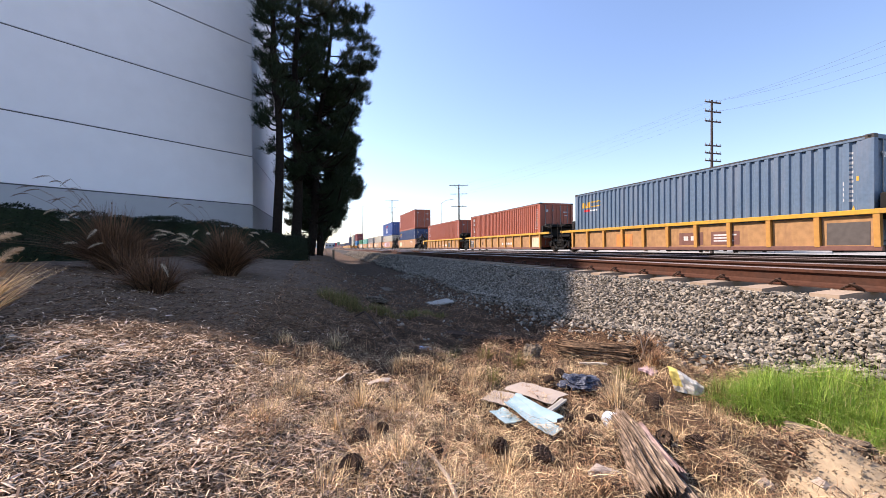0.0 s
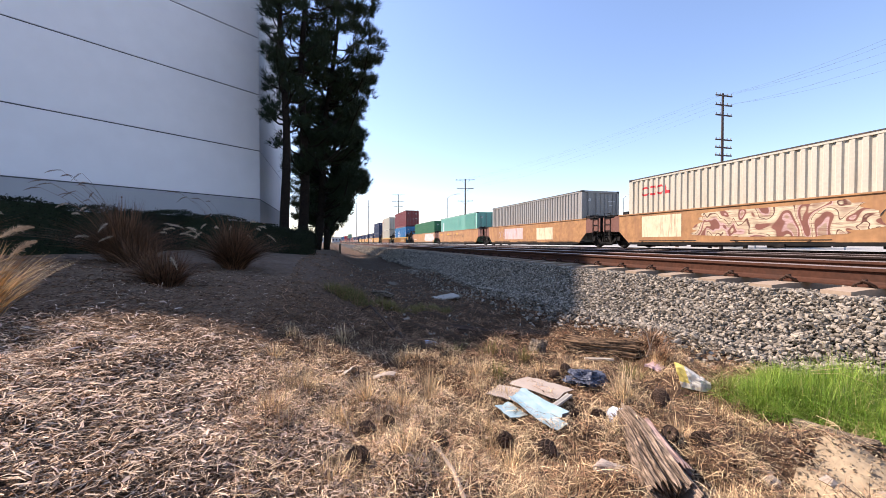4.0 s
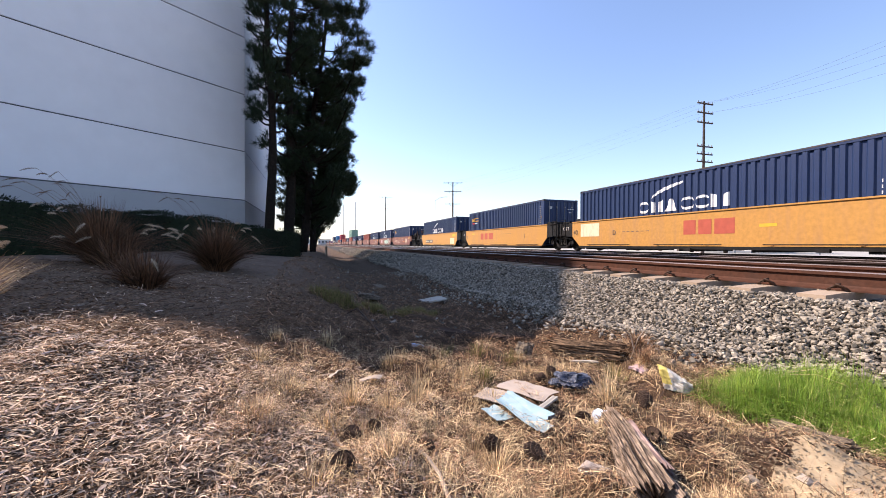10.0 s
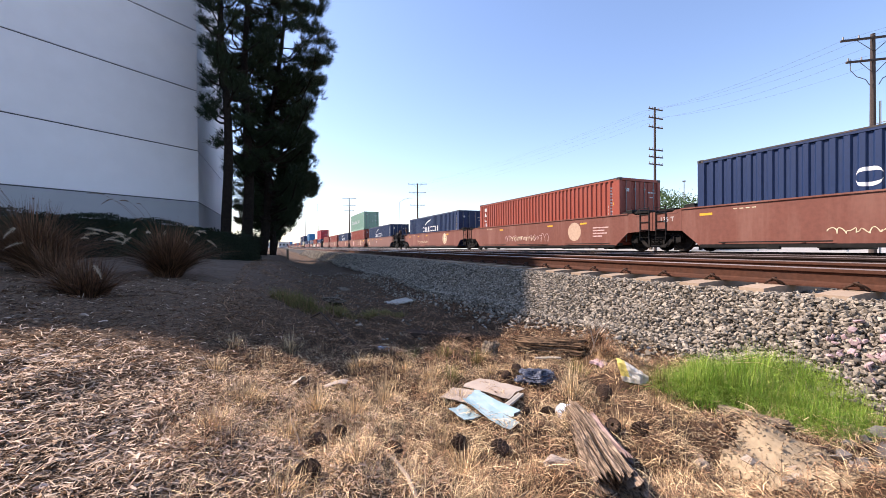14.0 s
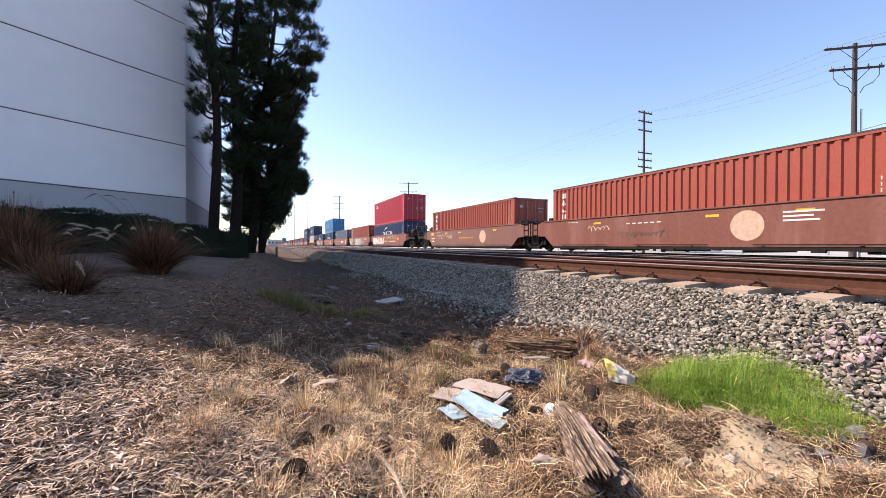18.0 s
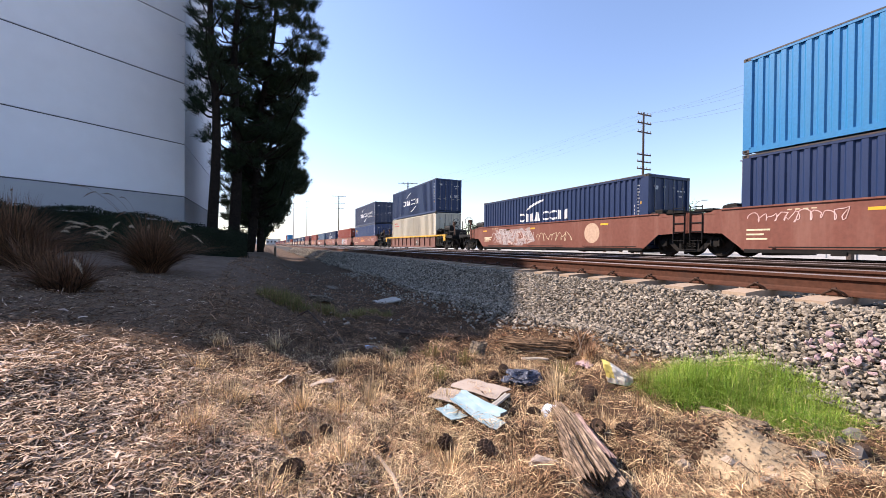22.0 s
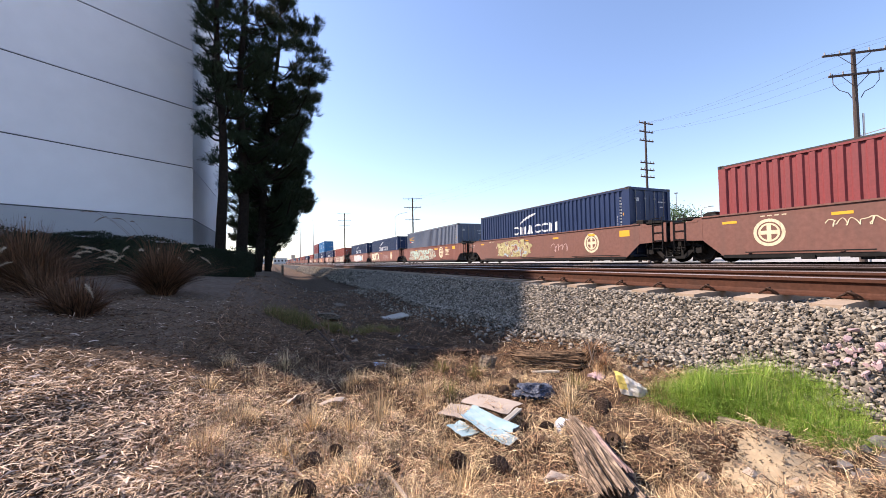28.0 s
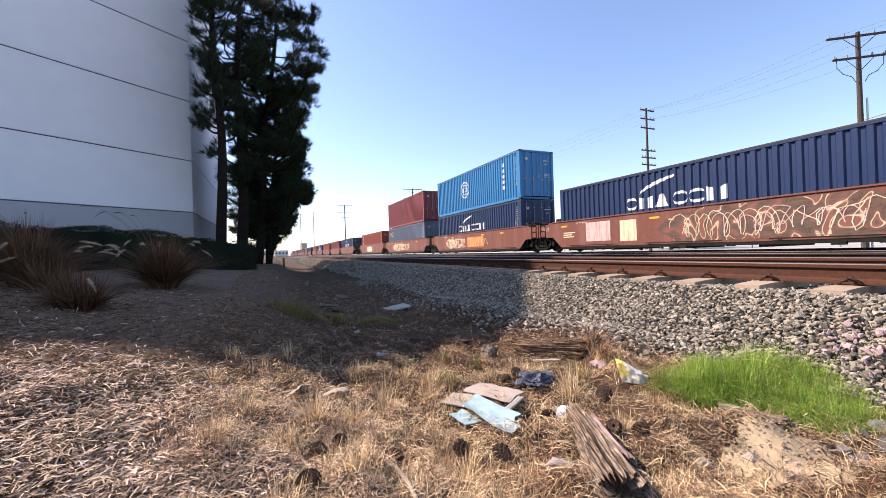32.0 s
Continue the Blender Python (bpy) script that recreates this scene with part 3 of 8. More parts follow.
def row(s, shapes, y, z0, z1, gap):
    """A row of such shapes: (kind, width), with "" for a space."""
    for kind, w in shapes:
        if kind:
            glyph(s, kind, y, w, z0, z1)
        y -= w + gap
    return y


def disc_ring(s, y, z, r, thick):
    """A ring of paint round a point."""
    outer = lambda u, q: math.sqrt(max(0.0, q * q - ((2 * u - 1) * r) ** 2))
    for up in (1, -1):
        a, b = (lambda u: z + up * outer(u, r - thick)), (lambda u: z + up * outer(u, r))
        mark(s, y + r, y - r, a if up > 0 else b, b if up > 0 else a)


def pieces(shape):
    """The separate pieces of a shape, each as a shape of its own."""
    spots, root = {}, list(range(len(shape.v)))

    def top(i):
        while root[i] != i:
            root[i] = root[root[i]]
            i = root[i]
        return i
    for i, p in enumerate(shape.v):
        k = tuple(round(c, 4) for c in p)
        root[top(i)] = top(spots.setdefault(k, i))
    for q in shape.f:
        for i in q[1:]:
            root[top(i)] = top(q[0])
    out = {}
    for q in shape.f:
        out.setdefault(top(q[0]), Shape()).add([shape.v[i] for i in q], [tuple(range(len(q)))])
    return list(out.values())


WORD_A = (("arcs", 0.5), ("posts", 0.62), ("wedge", 0.54), ("", 0.02), ("arcs", 0.5), ("arcs", 0.5), ("posts", 0.64))


def markings(style, high):
    """Shapes of the paint on the side that faces the camera, by kind of container: list of (shape, material, label)."""
    out = []
    s = Shape()
    if style == "swoosh":
        row(s, WORD_A, 2.15, high * 0.495, high * 0.66, 0.09)
        mark(s, 1.5, 0.05, lambda u: high * (0.695 + 0.16 * u ** 0.7), lambda u: high * (0.70 + 0.18 * u ** 0.5 + 0.05 * u * (1 - u)))
        out.append((s, M_WHITE, "row of white block shapes under a white swoosh"))
    elif style == "double_swoosh":
        row(s, [(k, w * 1.13) for k, w in WORD_A], 2.45, high * 0.40, high * 0.58, 0.095)
        mark(s, 1.5, 0.2, lambda u: high * (0.63 + 0.18 * u ** 0.7), lambda u: high * (0.63 + 0.20 * u ** 0.55))
        mark(s, 0.2, -1.3, lambda u: high * (0.16 + 0.17 * u ** 1.6), lambda u: high * (0.19 + 0.17 * u ** 1.3))
        out.append((s, M_WHITE, "row of white block shapes between two swooshes"))
    elif style == "yellow_word":
        row(s, (("slab", 0.2), ("foot", 0.2), ("slab", 0.21), ("arcs", 0.21), ("arcs", 0.21), ("arcs", 0.22)), LONG / 2 - 0.55, high * 0.72, high * 0.83, 0.035)
        out.append((s, M_YELLOW, "row of yellow block shapes"))
        r = Shape()
        mark(r, LONG / 2 - 0.75, LONG / 2 - 1.15, high * 0.65, high * 0.69)
        out.append((r, M_REDMARK, ""))
        r = Shape()
        mark(r, LONG / 2 - 1.2, LONG / 2 - 1.75, high * 0.655, high * 0.68)
        out.append((r, M_WHITE, ""))
    elif style == "column":
        for i, kind in enumerate(("slab", "wedge", "foot", "posts", "arcs", "arcs")):
            z = high * (0.86 - 0.115 * i)
            glyph(s, kind, LONG / 2 - 0.62, 0.24, z - 0.13, z + 0.12)
        out.append((s, M_WHITE, "white upright column of block shapes"))
    elif style == "red_word":
        row(s, (("arcs", 0.36), ("arcs", 0.36), ("arcs", 0.33), ("foot", 0.26)), LONG / 2 - 0.75, high * 0.71, high * 0.85, 0.05)
        out.append((s, M_REDMARK, "row of red block shapes"))
    elif style == "eagle":
        row(s, (("wedge", 0.95), ("arcs", 0.7), ("foot", 0.7)), 1.9, high * 0.20, high * 0.60, 0.09)
        out.append((s, M_WHITE, "row of white block shapes"))
        r = Shape()
        mark(r, 2.4, -0.7, lambda u: high * (0.63 + 0.10 * u), lambda u: high * (0.65 + 0.19 * u ** 0.8))
        out.append((r, M_REDMARK, "red sweep"))
    elif style == "globe":
        row(s, (("arcs", 0.42), ("arcs", 0.44), ("slab", 0.4), ("arcs", 0.42), ("arcs", 0.44)), 2.25, high * 0.46, high * 0.63, 0.075)
        row(s, [(k, 0.19) for k in ("slab", "posts", "foot", "arcs", "arcs", "foot", "posts", "arcs")], 1.95, high * 0.33, high * 0.42, 0.045)
        for r, up in ((0.92, 1), (1.1, 1), (0.92, -1), (1.1, -1)):
            mark(s, 1.0 + r * 1.25, 1.0 - r * 1.25, lambda u: high * 0.5 + up * r * 0.72 * math.sin(math.pi * u) - 0.028, lambda u: high * 0.5 + up * r * 0.72 * math.sin(math.pi * u) + 0.028)
        for i in range(5):
            mark(s, LONG / 2 - 0.65, LONG / 2 - 0.87, high * (0.80 - 0.11 * i) - 0.10, high * (0.80 - 0.11 * i) + 0.08)
        out.append((s, M_WHITE, "row of white block shapes on a globe outline"))
    elif style == "round_mark":
        for r, t in ((0.62, 0.10), (0.40, 0.07)):
            disc_ring(s, 1.0, high * 0.55, r, t)
        row(s, (("slab", 0.24), ("arcs", 0.26), ("slab", 0.24)), 1.42, high * 0.48, high * 0.62, 0.06)
        for i in range(5):
            mark(s, -LONG / 2 + 1.9, -LONG / 2 + 1.66, high * (0.80 - 0.12 * i) - 0.11, high * (0.80 - 0.12 * i) + 0.09)
        out.append((s, M_WHITE, "white round mark of rings"))
    elif style == "long_word":
        row(s, [(k, 0.40) for k in ("arcs", "slab", "foot", "posts", "wedge")] + [("", 0.35)] + [(k, 0.40) for k in ("slab", "posts", "foot", "arcs", "arcs", "foot", "posts", "arcs")], 4.6, high * 0.42, high * 0.60, 0.10)
        for i in range(4):
            mark(s, LONG / 2 - 0.75, LONG / 2 - 1.1, high * (0.80 - 0.15 * i) - 0.13, high * (0.80 - 0.15 * i) + 0.10)
        out.append((s, M_WORN, "row of worn white block shapes"))
    elif style == "corner_word":
        row(s, (("arcs", 0.40), ("wedge", 0.44), ("slab", 0.12)), LONG / 2 - 1.0, high * 0.75, high * 0.88, 0.06)
        out.append((s, M_WHITE, "row of white block shapes"))
    elif style == "patch":
        mark(s, LONG / 2 - 0.7, LONG / 2 - 1.15, high * 0.74, high * 0.86)
        out.append((s, M_WORN, "white label patch"))
    elif style == "strip":
        mark(s, LONG / 2 - 0.8, LONG / 2 - 1.15, high * 0.36, high * 0.82)
        out.append((s, M_WHITE, "white upright label strip"))
    if style != "bare":
        s = Shape()
        for k in range(11):
            z = high * (0.86 - 0.043 * k)
            mark(s, -LONG / 2 + 0.50, -LONG / 2 + 0.43 + 0.015 * (k % 2), z - 0.03 - 0.012 * (k % 3), z + 0.025)
        for k in range(4):
            mark(s, -LONG / 2 + 0.63, -LONG / 2 + 0.60, high * (0.42 + 0.05 * k), high * (0.45 + 0.05 * k))
        out.append((s, M_WORN, "worn white number bars"))
        s = Shape()
        mark(s, -LONG / 2 + 0.50, -LONG / 2 + 0.36, high * 0.30, lambda u: high * (0.30 + 0.08 * (1 - abs(2 * u - 1))))
        mark(s, -LONG / 2 + 0.36, -LONG / 2 + 0.30, high * 0.6, high * 0.64)
        out.append((s, M_YELLOW, "yellow warning mark"))
    return out


def make_container(paint, style, high, label):
    key = (paint.name, style, high)
    if key in box_cache:
        return copy_thing(box_cache[key], Matrix())
    shapes = SHAPES[high]
    th = thing("shipping_container", label, "container", "containers on the train")
    mk = (paint.name, high)
    if mk not in box_cache:
        box_cache[mk] = {k: s.mesh(k, [M_STEEL if k == "corner_casting" else paint, {"door": M_RODS, "top_rail": M_STEEL}.get(k, DARK_HOLE)]) for k, s in shapes.items()}
    me = box_cache[mk]
    for k in ("side_wall", "top_rail", "bottom_rail"):
        part(k, me[k], None, th)
        part(k, me[k], None, th).rotation_euler = (0, 0, math.pi)
    for k in ("roof", "end_wall", "floor"):
        part(k, me[k], None, th)
    for flip in (1, -1):
        part("door", me["door"], None, th, "door with locking bars").scale = (flip, 1, 1)
    for i, (fx, fy) in enumerate(((1, 1), (-1, 1), (1, -1), (-1, -1))):
        part("corner_post", me["corner_post"], None, th).scale = (fx, fy, 1)
        for z in (0, high - 0.118):
            o = part("corner_casting", me["corner_casting"], None, th)
            o.scale, o.location.z = (fx, fy, 1), z
    for fy in (1, -1):
        part("end_beam", me["end_beam"], None, th).scale = (1, fy, 1)
    for s, m, lab in markings(style, high):
        if m == M_WORN:
            tagged(part("marking", s, m, th), lab, kind="stuff")
            continue
        for k, p in enumerate(pieces(s)):
            part("marking", p, m, th, lab if k == 0 else "")
    s = Shape()
    y = -LONG / 2 - 0.0
    for x0, x1, z0, z1 in ((0.5, 0.62, 0.79, 0.81), (0.66, 0.88, 0.79, 0.81), (0.92, 0.96, 0.79, 0.81), (0.6, 0.8, 0.72, 0.735), (0.15, 0.19, 0.44, 0.52), (0.55, 0.95, 0.52, 0.53), (0.55, 0.9, 0.49, 0.5), (0.55, 0.95, 0.46, 0.47), (-0.8, -0.62, 0.8, 0.85)):
        s.add([(x0, y + 0.033, z0 * high), (x1, y + 0.033, z0 * high), (x1, y + 0.033, z1 * high), (x0, y + 0.033, z1 * high)], [(0, 1, 2, 3)])
    tagged(part("door_marking", s, M_WORN, th), "worn white number bars", kind="stuff")
    box_cache[key] = th
    return th


# ---- well cars ----
def truck_meshes():
    out = {}
    s = Shape()
    s.extrude([(-1.12, 0.50), (-0.78, 0.60), (-0.45, 0.62), (0.45, 0.62), (0.78, 0.60), (1.12, 0.50), (1.06, 0.64), (0.72, 0.70), (0.42, 0.78), (-0.42, 0.78), (-0.72, 0.70), (-1.06, 0.64)], "x", -1.05, -0.94)
    s.extrude([(-0.40, 0.17), (0.40, 0.17), (0.46, 0.27), (-0.46, 0.27)], "x", -1.06, -0.93)
    for f in (1, -1):
        s.extrude([(f * 0.40, 0.17), (f * 0.52, 0.24), (f * 0.86, 0.60), (f * 0.68, 0.62), (f * 0.36, 0.27)], "x", -1.04, -0.95)
        s.extrude([(f * 0.27, 0.26), (f * 0.35, 0.26), (f * 0.35, 0.63), (f * 0.27, 0.63)], "x", -1.04, -0.95)
    for y in (-0.91, 0.91):
        s.tube([(-1.11, y, 0.455), (-0.9, y, 0.455)], 0.115, n=10)
        s.box(-1.13, y - 0.14, 0.36, -0.95, y - 0.10, 0.6).box(-1.13, y + 0.10, 0.36, -0.95, y + 0.14, 0.6)
    out["sideframe"] = s
    s = Shape()
    for y in (-0.16, 0.0, 0.16):
        for k in range(5):
            z = 0.29 + 0.06 * k
            s.tube([(-1.00 + 0.075 * math.cos(a) - 0.0, y + 0.075 * math.sin(a), z + 0.012 * a) for a in np.linspace(0, 6.2, 7)], 0.018, n=4)
    out["springs"] = s
    out["bolster"] = Shape().box(-0.95, -0.2, 0.42, 0.95, 0.2, 0.72, c=0.05).box(-0.3, -0.3, 0.7, 0.3, 0.3, 0.86)
    s = Shape().tube([(-0.95, 0, 0), (0.95, 0, 0)], 0.075, n=8)
    for fx in (-1, 1):
        rings = [(fx * 0.70, 0.44), (fx * 0.73, 0.455), (fx * 0.745, 0.425), (fx * 0.84, 0.42), (fx * 0.84, 0.36), (fx * 0.79, 0.34), (fx * 0.79, 0.14), (fx * 0.84, 0.12), (fx * 0.84, 0.0)]
        n = 20
        v = [(x, r * math.cos(2 * math.pi * k / n), r * math.sin(2 * math.pi * k / n)) for x, r in rings for k in range(n)]
        s.add(v, [(i * n + k, i * n + (k + 1) % n, (i + 1) * n + (k + 1) % n, (i + 1) * n + k) for i in range(len(rings) - 1) for k in range(n)])
        for k in range(5):
            a = 2 * math.pi * k / 5
            s.box(fx * 0.795 - 0.01, 0.24 * math.cos(a) - 0.03, 0.24 * math.sin(a) - 0.03, fx * 0.795 + 0.01, 0.24 * math.cos(a) + 0.03, 0.24 * math.sin(a) + 0.03)
    out["wheelset"] = s
    return {k: v.mesh(k, M_WHEEL if k == "wheelset" else M_UNDER) for k, v in out.items()}


TRUCK = truck_meshes()


def add_truck(car, y):
    t = part("truck", TRUCK["bolster"], None, car, "black two-axle truck")
    t.location.y = y
    for fx in (1, -1):
        part("sideframe", TRUCK["sideframe"], None, t).scale = (fx, 1, 1)
        tagged(part("spring_nest", TRUCK["springs"], None, t), kind="stuff").scale = (fx, 1, 1)
    for dy in (-0.91, 0.91):
        w = part("wheelset", TRUCK["wheelset"], None, t)
        w.location = (0, dy, 0.455)


HALF = 7.83
OUTER = 9.99
TOP_S, LOW_S = 1.54, 0.22
TOP_R, LOW_R = 1.21, 0.20
car_meshes = {}


def side_smooth(paint):
    key = ("smooth", paint.name)
    if key not in car_meshes:
        line = [(-5.95, LOW_S), (5.95, LOW_S), (6.6, 0.765), (6.6, TOP_S), (-6.6, TOP_S), (-6.6, 0.765)]
        s = Shape().extrude(line, "x", -1.325, -1.30)
        s.box(-1.36, -6.62, TOP_S - 0.03, -1.24, 6.62, TOP_S + 0.015)
        s.box(-1.35, -5.95, LOW_S - 0.05, -1.20, 5.95, LOW_S + 0.055, 1)
        for y in np.arange(-5.2, 5.3, 2.08):
            s.box(-1.345, y - 0.035, LOW_S + 0.06, -1.325, y + 0.035, LOW_S + 0.13)
        car_meshes[key] = s.mesh("side_sill", [paint, M_UNDER])
        s = Shape()
        for y in (-4.3, -0.2, 3.9):
            s.tube([(-1.39, y - 1.4, LOW_S + 0.12), (-1.39, y + 1.4, LOW_S + 0.12)], 0.018, n=5)
            s.box(-1.40, y - 0.25, LOW_S - 0.10, -1.30, y + 0.05, LOW_S + 0.0)
        car_meshes["pipe"] = s.mesh("brake_pipe", M_UNDER)
        dark = {M_CAR_YELLOW.name: M_UNDER, M_CAR_TAN.name: M_CAR_DARK}.get(paint.name, paint)
        s = Shape().extrude([(6.604, 0.765), (7.72, 0.82), (7.72, 1.44), (6.95, 1.46), (6.85, 1.53), (6.604, 1.53)], "x", -1.325, -1.30)
        s.box(-1.335, 7.64, 0.8, -1.29, 7.74, 1.5).box(-1.335, 6.75, 1.40, -1.325, 7.3, 1.44)
        car_meshes[("end", paint.name)] = s.mesh("end_panel", dark)
    return car_meshes[key]


def pieces_ribbed(paint, plate):
    key = ("ribbed", paint.name, plate.name)
    if key not in car_meshes:
        d = {}
        d["top_chord"] = Shape().box(-1.36, -7.3, TOP_R - 0.13, -1.24, 7.3, TOP_R, c=0.01).mesh("top_chord", M_CHORD)
        d["bottom_chord"] = Shape().box(-1.34, -6.3, LOW_R - 0.05, -1.22, 6.3, LOW_R + 0.08, c=0.01).mesh("bottom_chord", M_CAR_DARK)
        d["post"] = Shape().extrude([(-0.075, LOW_R + 0.05), (0.045, LOW_R + 0.05), (0.075, TOP_R - 0.13), (-0.055, TOP_R - 0.13)], "x", -1.35, -1.235).mesh("post", paint)
        d["plate"] = Shape().box(-1.262, -0.53, LOW_R + 0.07, -1.245, 0.53, TOP_R - 0.16).mesh("side_plate", plate)
        car_meshes[key] = d
    return car_meshes[key]


def end_meshes(paint):
    key = ("ends", paint.name)
    if key not in car_meshes:
        d = {}
        d["platform"] = Shape().box(-1.28, 6.55, 0.88, 1.28, 7.6, 1.0).box(-0.4, 6.3, 0.55, 0.4, 7.75, 0.9).box(-1.2, 6.2, 0.95, 1.2, 6.4, 1.62, c=0.03).mesh("end_platform", M_UNDER)
        d["link"] = Shape().box(-0.25, 7.1, 0.78, 0.25, 8.5, 0.98, c=0.04).tube([(0, 7.83, 0.7), (0, 7.83, 1.1)], 0.28, n=12).mesh("articulation", M_UNDER)
        s = Shape()
        for z in (0.55, 0.85, 1.15, 1.45, 1.68):
            s.tube([(-1.35, 7.2, z), (-1.35, 7.6, z)], 0.014, n=5)
        for y in (7.2, 7.6):
            s.tube([(-1.35, y, 0.45), (-1.35, y, 1.72)], 0.018, n=5)
        d["ladder"] = s.mesh("ladder", M_UNDER)
        s = Shape().box(-1.29, 6.9, TOP_S - 0.02, -0.5, 7.5, TOP_S + 0.06).box(-1.1, 6.3, 1.5, 0.9, 6.6, 1.72, c=0.03)
        s.tube([(-0.9, 6.75, 1.62), (0.9, 6.75, 1.62)], 0.09, n=8)
        d["hatch"] = s.mesh("end_gear", M_UNDER)
        s = Shape().box(-1.3, 6.6, 0.96, 1.3, 9.55, 1.06).box(-0.35, 6.5, 0.5, 0.35, 9.3, 0.96).box(-1.3, 9.38, 0.86, 1.3, 9.5, 1.12)
        s.box(-1.32, 7.6, 0.92, -1.24, 9.5, 1.12)
        s.box(-1.33, 6.6, 1.10, 1.33, 7.9, 1.14, 1)
        d["outer_platform"] = s.mesh("outer_platform", [M_UNDER, paint])
        s = Shape().tube([(-0.55, 6.95, 1.74), (-0.55, 7.0, 1.74), (-0.55, 7.85, 1.74), (-0.55, 7.9, 1.74)], 0.24, n=14).box(-0.9, 7.1, 1.0, -0.2, 7.75, 1.52)
        s.tube([(-1.05, 7.3, 1.3), (-1.0, 8.3, 1.42), (-0.9, 9.2, 1.4)], 0.03, n=6).tube([(-0.2, 7.8, 1.5), (-0.3, 8.6, 1.7), (-0.7, 8.8, 1.95)], 0.02, n=5).box(-0.5, 8.0, 1.1, 0.5, 8.5, 1.6, c=0.06)
        d["tank"] = s.mesh("brake_tank", M_UNDER)
        s = Shape()
        n = 14
        for k in range(n):
            a0, a1 = 2 * math.pi * k / n, 2 * math.pi * (k + 1) / n
            s.tube([(-0.75 + 0.31 * math.cos(a0), 9.05, 2.12 + 0.31 * math.sin(a0)), (-0.75 + 0.31 * math.cos(a1), 9.05, 2.12 + 0.31 * math.sin(a1))], 0.016, n=5)
        for k in range(6):
            a0 = math.pi * k / 3
            s.tube([(-0.75, 9.05, 2.12), (-0.75 + 0.31 * math.cos(a0), 9.05, 2.12 + 0.31 * math.sin(a0))], 0.012, n=4)
        s.tube([(-0.75, 8.85, 2.12), (-0.75, 9.1, 2.12)], 0.06, n=8)
        d["brake_wheel"] = s.mesh("brake_wheel", M_UNDER)
        s = Shape().box(-0.79, 8.78, 1.0, -0.72, 8.85, 2.05, c=0.008).box(-0.86, 8.72, 1.98, -0.66, 8.9, 2.22, c=0.04).box(-0.82, 8.6, 1.82, -0.70, 8.74, 2.05, c=0.03)
        d["brake_stand"] = s.mesh("brake_stand", M_RUSTY)
        d["upright"] = Shape().box(-1.305, 8.05, 0.8, -1.26, 8.10, 2.12, c=0.008).box(-1.312, 8.04, 1.85, -1.252, 8.11, 1.9).mesh("upright", M_UNDER)
        d["rail_bar"] = Shape().tube([(-1.34, 8.35, 1.0), (-1.34, 8.35, 0.45), (-1.34, 8.75, 0.45), (-1.34, 8.75, 1.0)], 0.016, n=5).tube([(-1.27, 8.2, 1.62), (-1.27, 9.3, 1.5)], 0.02, n=5).tube([(-1.27, 8.1, 1.3), (-1.27, 9.4, 1.3)], 0.02, n=5).tube([(-1.27, 9.35, 0.55), (-1.27, 9.35, 1.35)], 0.02, n=5).mesh("grab_rail", M_UNDER)
        s = Shape().box(-0.12, 9.2, 0.72, 0.12, OUTER - 0.05, 0.98, c=0.03).box(-0.2, OUTER - 0.22, 0.66, 0.2, OUTER + 0.02, 1.02, c=0.05)
        s.tube([(0.35, 9.4, 0.8), (0.38, 9.7, 0.5), (0.35, 10.0, 0.42)], 0.03, n=6)
        d["coupler"] = s.mesh("coupler", M_UNDER)
        d["chord"] = Shape().box(-1.36, 7.304, TOP_R - 0.13, -1.22, 8.35, TOP_R, c=0.01).box(-1.35, 7.95, TOP_R - 0.5, -1.3, 8.33, TOP_R - 0.13).mesh("end_chord", M_CHORD)
        d["floor_beam"] = Shape().box(-1.28, -0.12, 0.10, 1.28, 0.12, 0.24).mesh("floor_beam", M_UNDER)
        car_meshes[key] = d
    return car_meshes[key]


def arc(cx, cy, rx, ry, a0, a1, n=9):
    return [(cx + rx * math.cos(radians(a)), cy + ry * math.sin(radians(a))) for a in np.linspace(a0, a1, n)]


